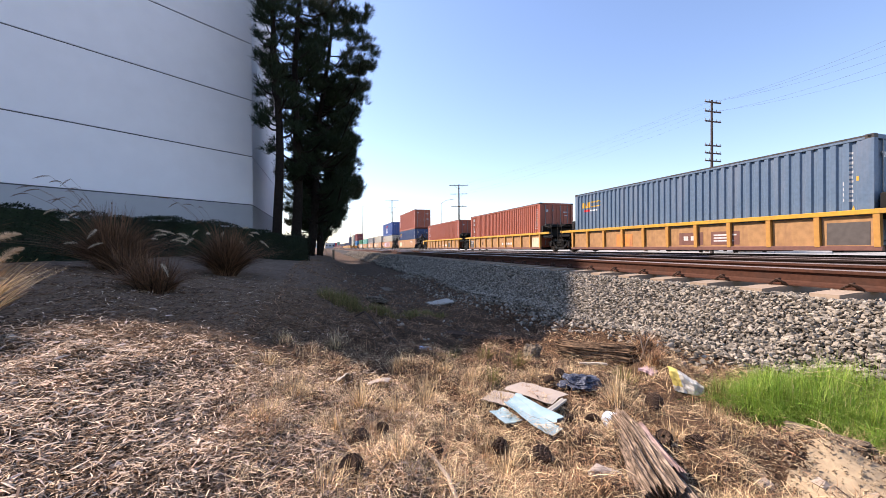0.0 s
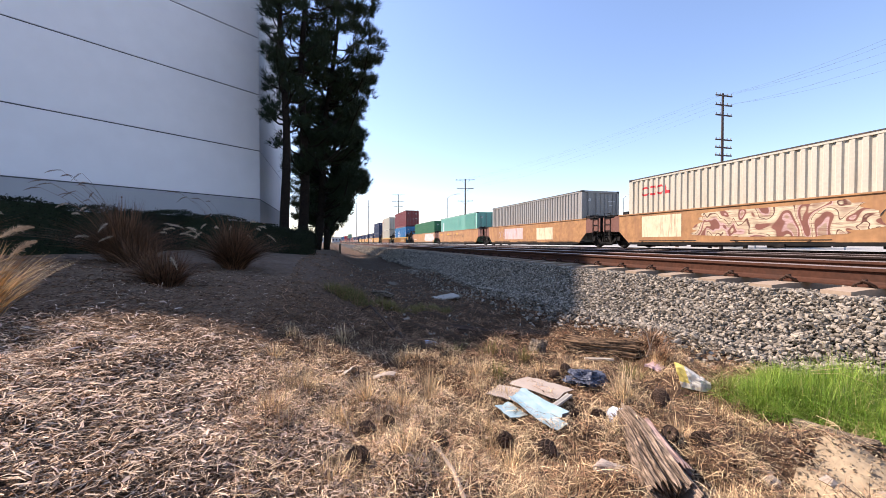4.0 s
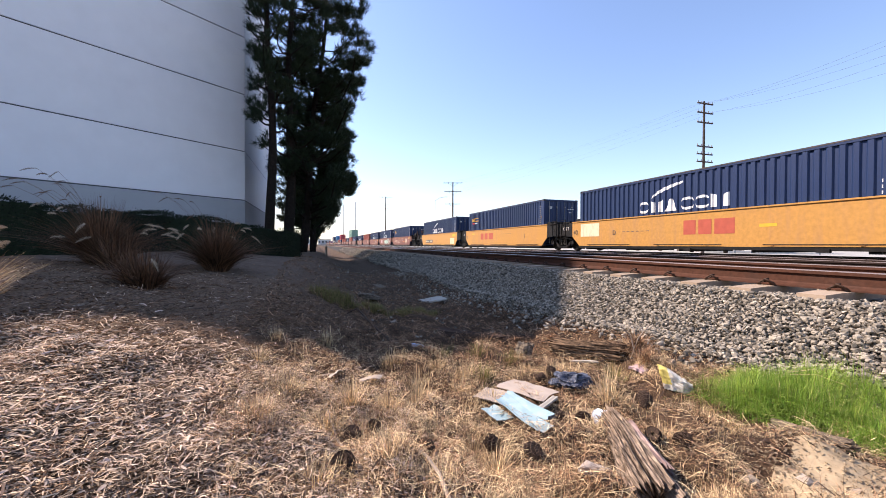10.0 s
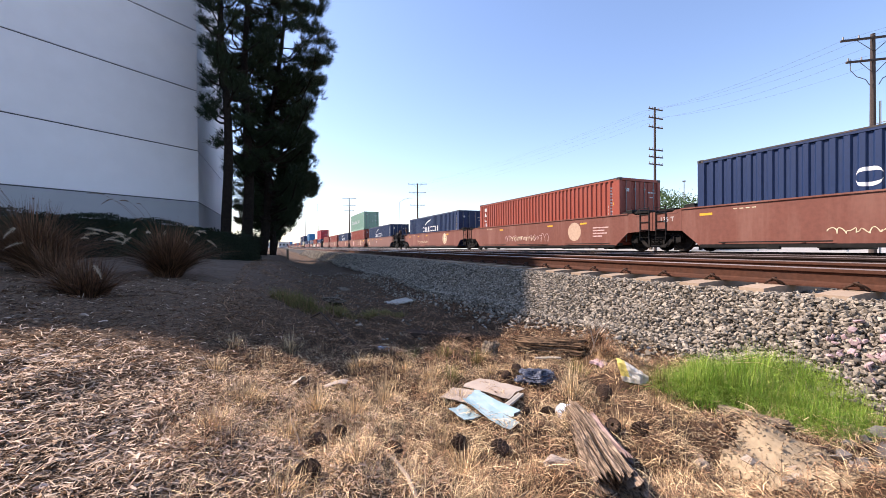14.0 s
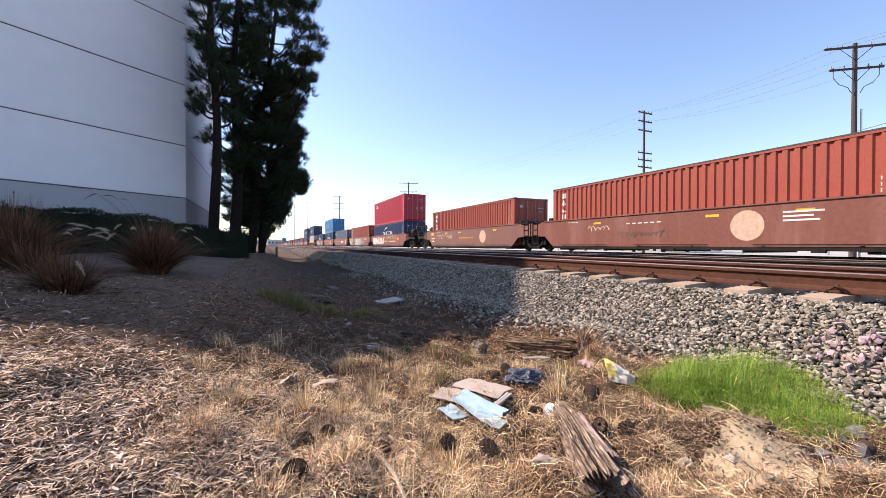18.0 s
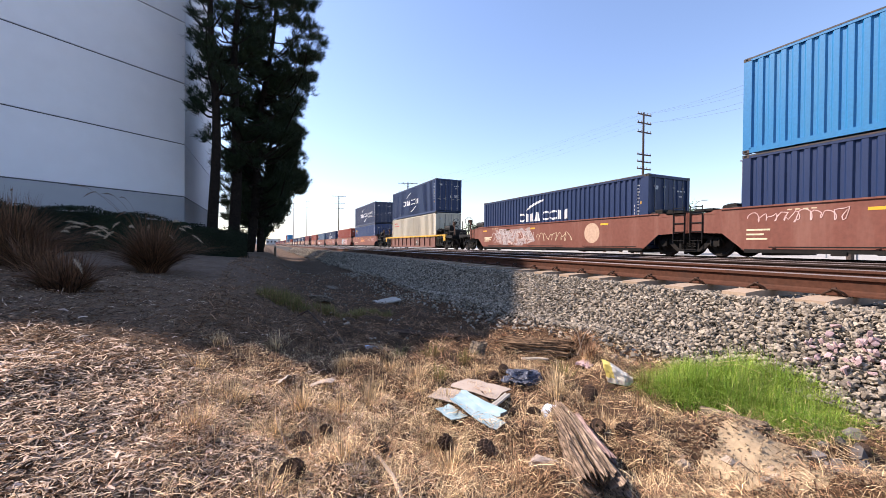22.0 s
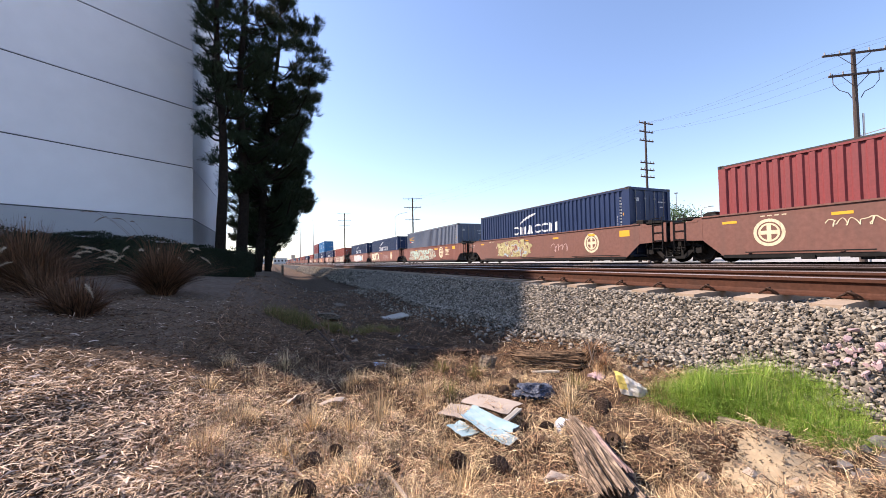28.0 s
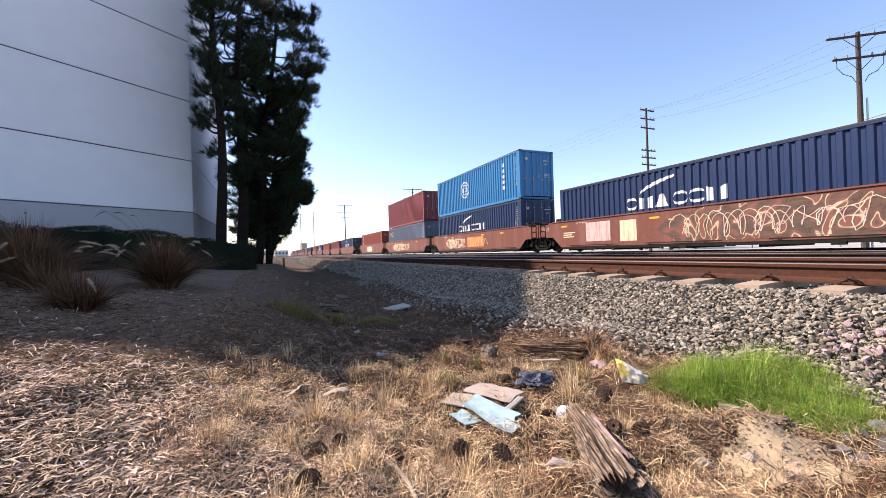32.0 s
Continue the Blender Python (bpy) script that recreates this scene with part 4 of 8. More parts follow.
# strokes of single signs in a unit square, from left to right and bottom to top
STROKES = {
    "S": [arc(0.5, 0.72, 0.42, 0.24, 20, 270) + arc(0.5, 0.26, 0.42, 0.24, 90, -160)],
    "K": [[(0.12, 0.0), (0.16, 1.0)], [(0.9, 1.0), (0.2, 0.48), (0.95, 0.0)]],
    "R": [[(0.12, 0.0), (0.14, 1.0)], arc(0.14, 0.73, 0.66, 0.25, 90, -90), [(0.3, 0.48), (0.95, 0.0)]],
    "T": [[(0.0, 0.92), (1.0, 0.98)], [(0.5, 0.92), (0.5, 0.0)]],
    "A": [[(0.02, 0.0), (0.48, 1.0), (0.98, 0.0)], [(0.22, 0.34), (0.8, 0.34)]],
    "O": [arc(0.5, 0.5, 0.4, 0.47, 90, 450, 17)],
    "M": [[(0.04, 0.0), (0.14, 1.0)], [(0.14, 1.0), (0.5, 0.3)], [(0.5, 0.3), (0.86, 1.0)], [(0.86, 1.0), (0.96, 0.0)]],
    "E": [[(0.12, 0.0), (0.14, 1.0)], [(0.14, 0.97), (0.92, 0.97)], [(0.14, 0.5), (0.78, 0.5)], [(0.14, 0.04), (0.95, 0.04)]],
    "a": [arc(0.5, 0.5, 0.42, 0.45, 60, 400, 15)],
    "b": [[(0.1, 0.0), (0.14, 0.8)] + arc(0.5, 0.62, 0.36, 0.34, 150, -10) + [(0.9, 0.0)]],
    "c": [arc(0.55, 0.5, 0.45, 0.46, 50, 310, 13), [(0.4, 0.5), (0.9, 0.5)]],
    "d": [[(0.05, 0.95), (0.3, 0.1), (0.5, 0.7), (0.72, 0.1), (0.98, 0.95)]],
    "e": [[(0.1, 0.9), (0.9, 0.95), (0.15, 0.1), (0.95, 0.06)]],
    "f": [[(0.15, 0.0), (0.2, 1.0)], arc(0.2, 0.55, 0.6, 0.4, 80, -60)],
    "g": [[(0.08, 0.95), (0.16, 0.3)] + arc(0.5, 0.3, 0.36, 0.28, 180, 360) + [(0.92, 0.95)]],
}


def ribbon(s, pts, w, x):
    """A flat stroke of paint of half width w along points (y, z)."""
    p = [Vector(q) for q in pts]
    rows = []
    for i, q in enumerate(p):
        d = (p[min(i + 1, len(p) - 1)] - p[max(i - 1, 0)]).normalized()
        nn = Vector((-d.y, d.x)) * w
        if i in (0, len(p) - 1):
            q = q + d * (w * 0.6 if i else -w * 0.6)
        xx = x - 0.0012 * i / len(p)
        rows += [(xx, q.x - nn.x, min(max(q.y - nn.y, LOW_S + 0.07), TOP_S - 0.04)), (xx, q.x + nn.x, min(max(q.y + nn.y, LOW_S + 0.07), TOP_S - 0.04))]
    s.add(rows, [(2 * i, 2 * i + 1, 2 * i + 3, 2 * i + 2) for i in range(len(p) - 1)])


def split_runs(pts):
    """Cuts a line at its sharp corners."""
    runs, run = [], [pts[0]]
    for i in range(1, len(pts)):
        run.append(pts[i])
        if i < len(pts) - 1:
            a, b = Vector(pts[i]) - Vector(pts[i - 1]), Vector(pts[i + 1]) - Vector(pts[i])
            if a.angle(b, 0) > 0.9:
                runs.append(run)
                run = [pts[i]]
    return runs + [run]


MURALS = {}


def mural(fill, edge):
    """Faded swirls of two sprays and their dark outline, worn through to the car's paint."""
    key = fill.name, edge.name
    if key in MURALS:
        return MURALS[key]
    base = lambda m: [n for n in m.node_tree.nodes if n.type == "MIX" and n.blend_type == "MULTIPLY"][0].inputs[6].default_value[:]
    m = mat("mural_" + fill.name, (1, 1, 1), 0.65, 0, 0.12, 5)
    n, l = m.node_tree.nodes, m.node_tree.links
    co, mp, t, ramp = (n.new("ShaderNode" + k) for k in ("TexCoord", "Mapping", "TexNoise", "ValToRGB"))
    mp.inputs["Scale"].default_value = (1.0, 1.25, 1.0)
    t.inputs["Scale"].default_value, t.inputs["Detail"].default_value, t.inputs["Distortion"].default_value = 0.95, 0.8, 1.1
    l.new(co.outputs["Object"], mp.inputs[0])
    l.new(mp.outputs[0], t.inputs["Vector"])
    l.new(t.outputs[0], ramp.inputs[0])
    brown, a, b = (0.21, 0.082, 0.058, 1), base(fill), base(edge)
    dark = tuple(0.45 * c for c in brown[:3]) + (1,)
    faded = lambda c, k: tuple(c[i] * k + brown[i] * (1 - k) for i in range(3)) + (1,)
    pale = faded(a, 0.36)
    ramp.color_ramp.interpolation = "LINEAR"
    stops = ((0.0, pale), (0.31, pale), (0.32, faded(b, 0.7)), (0.335, faded(b, 0.7)), (0.345, brown), (0.385, brown), (0.395, faded(a, 0.6)), (0.44, faded(a, 0.85)),
             (0.474, faded(a, 0.8)), (0.479, dark), (0.49, dark), (0.496, faded(a, 0.8)), (0.545, faded(a, 0.5)), (0.553, faded(b, 0.75)), (0.565, faded(b, 0.75)), (0.573, brown),
             (0.61, brown), (0.62, faded(a, 0.6)), (0.66, faded(a, 0.75)), (0.70, pale))
    if edge == P_BLACK:
        lines = (0.40, 0.445, 0.485, 0.53, 0.575, 0.62)
        stops = [(0.0, faded(a, 0.8))] + [s for q in lines for s in ((q - 0.004, faded(a, 0.85)), (q, dark), (q + 0.006, faded(a, 0.85)))]
        brown = faded(a, 0.6)
    while len(ramp.color_ramp.elements) < len(stops):
        ramp.color_ramp.elements.new(0.5)
    for el, (at, c) in zip(ramp.color_ramp.elements, stops):
        el.position = at
        el.color = c
    mul = [k for k in n if k.type == "MIX" and k.blend_type == "MULTIPLY"][0]
    mp, t, lim, mx = (n.new("ShaderNode" + k) for k in ("Mapping", "TexNoise", "MapRange", "Mix"))
    mp.inputs["Scale"].default_value = (1.0, 0.7, 6.0)
    t.inputs["Scale"].default_value, t.inputs["Detail"].default_value = 4.0, 6.0
    l.new(co.outputs["Object"], mp.inputs[0])
    l.new(mp.outputs[0], t.inputs["Vector"])
    lim.inputs[1].default_value, lim.inputs[2].default_value, lim.inputs[4].default_value = 0.46, 0.70, 0.75
    l.new(t.outputs[0], lim.inputs[0])
    mx.data_type = "RGBA"
    mx.inputs[7].default_value = brown
    l.new(lim.outputs[0], mx.inputs[0])
    l.new(ramp.outputs[0], mx.inputs[6])
    l.new(mx.outputs[2], mul.inputs[6])
    MURALS[key] = m
    return m


def graffiti(car, seed, spans, x=-1.328):
    """Sprayed signs: for each span (from y, to y, count, low, high, fill, edge, signs) a row of fat outlined strokes."""
    rng = np.random.RandomState(seed)
    for y0, y1, n, z0, z1, fill, edge, *word in spans:
        if not word and not (edge == P_BLACK and fill in (P_PINK, P_CYAN)):
            s, k = Shape(), 46
            wob = rng.uniform(-0.09, 0.09, k)
            ring = []
            for i in range(k):
                a = 2 * math.pi * i / k
                r = 1 + wob[i] + 0.06 * math.sin(5 * a + seed)
                cy, cz = math.copysign(abs(math.cos(a)) ** 0.45, math.cos(a)), math.copysign(abs(math.sin(a)) ** 0.6, math.sin(a))
                ring.append((x - 0.003, (y0 + y1) / 2 + (y0 - y1) / 2 * r * cy, min(max((z0 + z1) / 2 + (z1 - z0) / 2 * r * cz, LOW_S + 0.08), TOP_S - 0.05)))
            s.add(ring + [(x - 0.003, (y0 + y1) / 2, (z0 + z1) / 2)], [(i, (i + 1) % k, k) for i in range(k)])
            part("mural", s, mural(fill, edge), car, "sprayed mural of swirling shapes")
            continue
        x = x - 0.004
        w = (y0 - y1) / n
        low, high = z0 + 0.05, z1 - 0.05
        fat = min(0.19 * w, 0.17 * (high - low)) * (0.85 if word else 1.05)
        tight = 0.92 if word else 1.12
        for i in range(n):
            back, front, shine = Shape(), Shape(), Shape()
            sign = word[0][i] if word else "abcacgbfdg"[rng.randint(10)]
            lean, lift, tall = rng.uniform(-0.12, 0.12), rng.uniform(-0.05, 0.05), rng.uniform(0.88, 1.05)
            for k, line in enumerate(STROKES[sign]):
                pts = [(y0 - w * (i + 0.5 + (u - 0.5) * tight + lean * (v - 0.5)), low + fat + lift + v * (high - low - 2 * fat) * tall) for u, v in line]
                for j, run in enumerate(split_runs(pts)):
                    ribbon(back, run, fat * 1.26, x - 0.002 - 0.0003 * (k + j))
                    ribbon(front, run, fat, x - 0.0065 - 0.0003 * (k + j))
                ribbon(shine, [(a + fat * 0.35, b + fat * 0.4) for a, b in pts[:max(2, len(pts) // 2)]], fat * 0.16, x - 0.011)
            o = part("graffiti_outline", back, edge, car, "sprayed outline")
            part("graffiti_fill", front, fill, o, "sprayed fat strokes")
            part("graffiti_shine", shine, P_WHITE if fill != P_WHITE else P_PINK, o)


def scrawl(car, seed, y0, y1, z0, z1, paint, r=0.016, x=-1.333):
    """A looping sprayed line."""
    rng = np.random.RandomState(seed)
    s = Shape()
    loops = max(4, int((y0 - y1) / (0.36 * (z1 - z0) + 0.10)))
    size, skew = rng.uniform(0.35, 1.0, loops + 1), rng.uniform(-0.4, 0.7, loops + 1)
    pts = []
    for i in range(loops * 10 + 1):
        u = i / (loops * 10)
        k = i // 10
        a = 2 * math.pi * i / 10
        h = (z1 - z0) / 2 * np.interp(u * loops, range(loops + 1), size)
        pts.append((y0 + (y1 - y0) * u + 0.42 * h * math.cos(a) - skew[k] * h * math.sin(a), (z0 + z1) / 2 + h * math.sin(a + 0.8 * math.sin(2 * a * skew[k]))))
    ribbon(s, pts, r * 0.8, x)
    part("graffiti_line", s, paint, car, "sprayed scrawl")


def flat(s, y0, y1, z0, z1, x=-1.328):
    s.add([(x, y0, z0), (x, y1, z0), (x, y1, z1), (x, y0, z1)], [(0, 1, 2, 3)])


P_PINK = mat("pale_pink_spray", (0.66, 0.45, 0.42), 0.6, 0, 0.1, 5, 0, (0.28, 0.13, 0.09), 0.85, 2.6, streak=True)
P_MINT = mat("mint_spray", (0.42, 0.66, 0.55), 0.6, 0, 0.1, 5, 0, (0.28, 0.13, 0.09), 0.85, 2.6, streak=True)
P_CYAN = mat("light_blue_spray", (0.36, 0.62, 0.70), 0.6, 0, 0.1, 5, 0, (0.28, 0.13, 0.09), 0.85, 2.6, streak=True)
P_WHITE = mat("white_spray", (0.66, 0.60, 0.56), 0.6, 0, 0.12, 5, 0, (0.34, 0.19, 0.15), 0.75, 2.6, streak=True)
P_BLACK = mat("black_spray", (0.025, 0.025, 0.028), 0.6, 0, 0.1, 5, 0, (0.28, 0.13, 0.09), 0.85, 2.6, streak=True)
P_LIME = mat("lime_spray", (0.50, 0.50, 0.22), 0.6, 0, 0.1, 5, 0, (0.28, 0.13, 0.09), 0.85, 2.6, streak=True)
P_CREAM = mat("cream_spray", (0.70, 0.60, 0.40), 0.6, 0, 0.1, 5, 0, (0.28, 0.13, 0.09), 0.85, 2.6, streak=True)
P_OLIVE = mat("olive_black_spray", (0.06, 0.062, 0.045), 0.6, 0, 0.1, 5, 0, (0.28, 0.13, 0.09), 0.85, 2.6, streak=True)
P_LILAC = mat("lilac_spray", (0.50, 0.47, 0.60), 0.6, 0, 0.1, 5, 0, (0.28, 0.13, 0.09), 0.85, 2.6, streak=True)
P_SAGE = mat("pale_sage_spray", (0.42, 0.42, 0.34), 0.6, 0, 0.1, 5, 0, (0.28, 0.13, 0.09), 0.85, 2.6, streak=True)
P_BONE = mat("bone_white_spray", (0.50, 0.45, 0.34), 0.6, 0, 0.15, 5, 0, (0.26, 0.14, 0.10), 0.95, 2.2, streak=True)
P_GREY = mat("silver_spray", (0.42, 0.41, 0.42), 0.5, 0.2, 0.1, 5, 0, (0.28, 0.13, 0.09), 0.85, 2.6, streak=True)
P_ORANGE = mat("orange_spray", (0.65, 0.24, 0.06), 0.6, 0, 0.1, 5, 0, (0.28, 0.13, 0.09), 0.85, 2.6, streak=True)
P_DISC = mat("faded_cream_emblem", (0.50, 0.34, 0.24), 0.6, 0, 0.15, 9)


def emblem(car, y, z, r, whole):
    """A round worn emblem: a disc, or a ring with a cross."""
    s, n, x = Shape(), 28, -1.328
    ring = lambda k: [(x, y + r * k * math.cos(2 * math.pi * i / n), z + r * k * math.sin(2 * math.pi * i / n)) for i in range(n)]
    if whole:
        s.add(ring(1.0), [tuple(range(n))])
    else:
        s.add(ring(1.0) + ring(0.78), [(i, (i + 1) % n, n + (i + 1) % n, n + i) for i in range(n)])
        s.add(ring(0.68) + ring(0.55), [(i, (i + 1) % n, n + (i + 1) % n, n + i) for i in range(n)])
        flat(s, y + r * 0.55, y - r * 0.55, z - r * 0.14, z + r * 0.14, x)
        flat(s, y + r * 0.14, y - r * 0.14, z + r * 0.14, z + r * 0.55, x)
        flat(s, y + r * 0.14, y - r * 0.14, z - r * 0.55, z - r * 0.14, x)
    part("emblem", s, P_DISC if whole else P_CREAM, car, "round faded emblem")


def lettering(words, size, paint, car, y, z, x=-1.33):
    """Readable words in the built-in font on the near side of a car."""
    cu = bpy.data.curves.new("lettering", "FONT")
    cu.body, cu.size = words, size
    tmp = bpy.data.objects.new("lettering", cu)
    scene.collection.objects.link(tmp)
    bpy.context.view_layer.update()
    me = bpy.data.meshes.new_from_object(tmp.evaluated_get(bpy.context.evaluated_depsgraph_get()))
    bpy.data.objects.remove(tmp)
    me.materials.clear()
    me.materials.append(paint)
    ob = part("lettering", me, None, car)
    ob.matrix_basis = Matrix.Translation((x, y, z)) @ Matrix(((0, 0, -1, 0), (-1, 0, 0, 0), (0, 1, 0, 0), (0, 0, 0, 1)))
    return ob


KINDS = {"Y": M_CAR_YELLOW, "T": M_CAR_TAN, "B": M_CAR_BROWN, "K": M_CAR_DARK}
KIND_WORD = {"Y": "yellow", "T": "dirty tan", "B": "oxide brown", "K": "dark brown"}


def make_car(build, tone, front, rear):
    """A well unit: build s(mooth) or r(ibbed); front and rear: shared joint ('j'), outer end ('o') or nothing under it ('n')."""
    key = (build, tone, front, rear)
    if key in car_meshes:
        return copy_thing(car_meshes[key], Matrix())
    paint = KINDS[tone]
    car = thing("well_car", f"{KIND_WORD[tone]} steel {'flat-sided' if build == 's' else 'ribbed'} container well car", "railcar", "cars of the freight train")
    e = end_meshes(paint)
    for flip in (1, -1):
        if build == "s":
            part("side_sill", side_smooth(paint), None, car).scale = (flip, 1, 1)
            part("brake_pipe", car_meshes["pipe"], None, car).scale = (flip, 1, 1)
            for fy in (1, -1):
                part("end_panel", car_meshes[("end", paint.name)], None, car).scale = (flip, fy, 1)
        else:
            d = pieces_ribbed(paint, M_CAR_PLATE if tone == "Y" else paint)
            part("top_chord", d["top_chord"], None, car).scale = (flip, 1, 1)
            part("bottom_chord", d["bottom_chord"], None, car).scale = (flip, 1, 1)
            for i in range(11):
                o = part("post", d["post"], None, car)
                o.scale, o.location.y = (flip, 1, 1), -6.2 + 1.24 * i
            for i in range(10):
                o = part("side_plate", d["plate"], None, car)
                o.scale, o.location.y = (flip, 1, 1), -5.58 + 1.24 * i
    for y in (-5.4, -2.7, 0, 2.7, 5.4):
        part("floor_beam", e["floor_beam"], None, car).location.y = y
    for fy, kind in ((-1, front), (1, rear)):
        for k in ("platform", "hatch"):
            part(k if k == "platform" else "end_gear", e[k], None, car).scale = (1, fy, 1)
        for fx in (1, -1):
            part("ladder", e["ladder"], None, car).scale = (fx, fy, 1)
        if kind == "o":
            for k in ("outer_platform", "tank", "brake_wheel", "brake_stand", "coupler"):
                part({"tank": "brake_tank"}.get(k, k), e[k], None, car).scale = (1, fy, 1)
            for fx in (1, -1):
                if build == "r":
                    part("end_chord", e["chord"], None, car).scale = (fx, fy, 1)
                part("upright", e["upright"], None, car).scale = (fx, fy, 1)
                o = part("upright", e["upright"], None, car)
                o.scale, o.location.y = (fx, fy, 1), fy * 0.95
                part("grab_rail", e["rail_bar"], None, car).scale = (fx, fy, 1)
            add_truck(car, fy * 8.2)
        elif kind == "j" and fy == 1:
            part("articulation", e["link"], None, car)
            add_truck(car, HALF)
    car_meshes[key] = car
    return car

# ---- the train, unit by unit from its head ----
HI, LO = 2.896, 2.591
BOXES = {
    "sw": (M_NAVY, "swoosh", HI, "navy blue corrugated steel container with white shapes"),
    "swl": (M_NAVY, "swoosh", LO, "lower navy blue corrugated steel container with white shapes"),
    "swd": (M_NAVY, "double_swoosh", HI, "navy blue corrugated steel container with two white swooshes"),
    "swg": (M_SLATE, "double_swoosh", HI, "dented grey-blue corrugated steel container with white shapes"),
    "se": (M_NAVY, "yellow_word", HI, "navy blue corrugated steel container with yellow shapes"),
    "sel": (M_NAVY, "yellow_word", LO, "lower navy blue corrugated steel container with yellow shapes"),
    "seb": (M_BLUEGREY, "yellow_word", HI, "faded blue corrugated steel container with yellow shapes"),
    "sef": (M_FADENAVY, "yellow_word", HI, "faded navy corrugated steel container with yellow shapes"),
    "seg": (M_GREYBLUE, "yellow_word", HI, "grey-blue corrugated steel container with yellow shapes"),
    "or": (M_ORANGE, "column", HI, "orange-brown corrugated steel container"),
    "tr": (M_REDBROWN, "column", HI, "oxide red corrugated steel container with a white column"),
    "mr": (M_MAROON, "patch", HI, "maroon corrugated steel container with a small patch"),
    "mb": (M_MAROON, "bare", HI, "faded maroon corrugated steel container"),
    "rd": (M_RED, "corner_word", HI, "bright red corrugated steel container with white shapes"),
    "oo": (M_CREAM, "red_word", HI, "cream white corrugated steel container with red shapes"),
    "ool": (M_CREAM, "red_word", LO, "lower cream white corrugated steel container with red shapes"),
    "ap": (M_ROYAL, "eagle", LO, "royal blue corrugated steel container with a red sweep"),
    "apn": (M_NAVY, "corner_word", HI, "navy blue corrugated steel container with small white shapes"),
    "co": (M_SKYBLUE, "globe", HI, "bright blue corrugated steel container with a white globe"),
    "rm": (M_SKYBLUE, "round_mark", HI, "bright blue corrugated steel container with a round white mark"),
    "gr": (M_GREEN, "bare", HI, "dark green corrugated steel container"),
    "te": (M_TEAL, "strip", HI, "pale teal corrugated steel container with a label strip"),
    "cs": (M_SAGE, "long_word", HI, "faded sage green corrugated steel container with worn white shapes"),
    "gy": (M_GREYBOX, "bare", HI, "grey corrugated steel container"),
}
# unit: the far end of its load along the train in metres, build, tone, front, rear, load from below
CONSIST = (
    (19.54, "r", "Y", "j", "j", "seb"), (35.36, "r", "Y", "j", "j", "or"), (50.91, "r", "Y", "j", "o", "or"), (70.83, "s", "T", "o", "o", "sef or"),
    (90.95, "s", "T", "o", "j", "ool ap"), (106.52, "s", "T", "j", "j", "oo"), (122.22, "s", "T", "j", "j", "gy"), (138.04, "s", "T", "j", "j", "te"), (153.59, "s", "T", "j", "o", "gr"),
    (173.57, "r", "Y", "o", "o", "co mr"), (193.58, "r", "T", "o", "o", "oo oo"),
    (213.64, "s", "Y", "o", "j", "sel apn"), (229.03, "s", "Y", "j", "j", "sw"), (244.87, "s", "Y", "j", "j", "sw"), (260.51, "s", "Y", "j", "j", "se"), (276.20, "s", "Y", "j", "o", "sw"),
    (296.21, "s", "B", "o", "j", "se"), (311.85, "s", "B", "j", "j", "sw"), (327.48, "s", "B", "j", "j", "sw"), (342.98, "s", "B", "j", "j", "tr"), (358.70, "s", "B", "j", "o", "sw"),
    (378.72, "s", "K", "o", "j", "sw"), (394.64, "s", "B", "j", "j", "tr cs"), (410.11, "s", "B", "j", "j", "sw"), (425.93, "s", "B", "j", "j", "tr"), (441.51, "s", "K", "j", "o", "tr"),
    (461.43, "s", "B", "o", "j", "swl rd"), (476.78, "s", "B", "j", "j", "tr"), (492.78, "s", "B", "j", "j", "seg"), (508.35, "s", "B", "j", "j", "sw rm"), (523.75, "s", "B", "j", "o", "sw"),
    (543.95, "r", "K", "o", "o", "oo swd"),
    (563.89, "s", "B", "o", "j", "sef swg"), (579.66, "s", "B", "j", "j", "tr"), (595.09, "s", "B", "j", "j", "sw"), (610.79, "s", "B", "j", "j", "seb"), (626.38, "s", "B", "j", "o", "tr"),
    (646.34, "s", "K", "o", "j", "mb"), (661.98, "s", "K", "j", "j", "sw"), (677.82, "s", "B", "j", "j", "seg"), (693.64, "s", "B", "j", "j", "sw"), (709.29, "s", "B", "j", "o", "sw"),
    (729.21, "s", "B", "o", "j", "tr"), (744.81, "s", "B", "j", "j", "sw"), (760.37, "s", "B", "j", "j", "sw rm"), (776.07, "s", "B", "j", "j", "seg mb"), (791.71, "s", "B", "j", "o", "tr"),
    (811.7, "s", "B", "o", "j", "sw"), (827.3, "s", "B", "j", "j", "mb"), (843.0, "s", "B", "j", "j", "tr"), (858.7, "s", "B", "j", "j", "sw"), (874.3, "s", "B", "j", "o", "tr"),
    (894.3, "s", "B", "o", "j", "sw"), (910.0, "s", "B", "j", "j", "seg"), (925.6, "s", "B", "j", "j", "tr"), (941.3, "s", "B", "j", "j", "sw oo"), (957.0, "s", "B", "j", "o", "mb"),
    (977.0, "s", "B", "o", "j", "sw"), (992.6, "s", "B", "j", "j", "tr"), (1008.3, "s", "B", "j", "j", "sw"), (1024.0, "s", "B", "j", "j", "gy"), (1039.6, "s", "B", "j", "o", "sw"),
)
TRAIN_X, TRAIN_Z, BED = 14.53, -0.06, 0.24
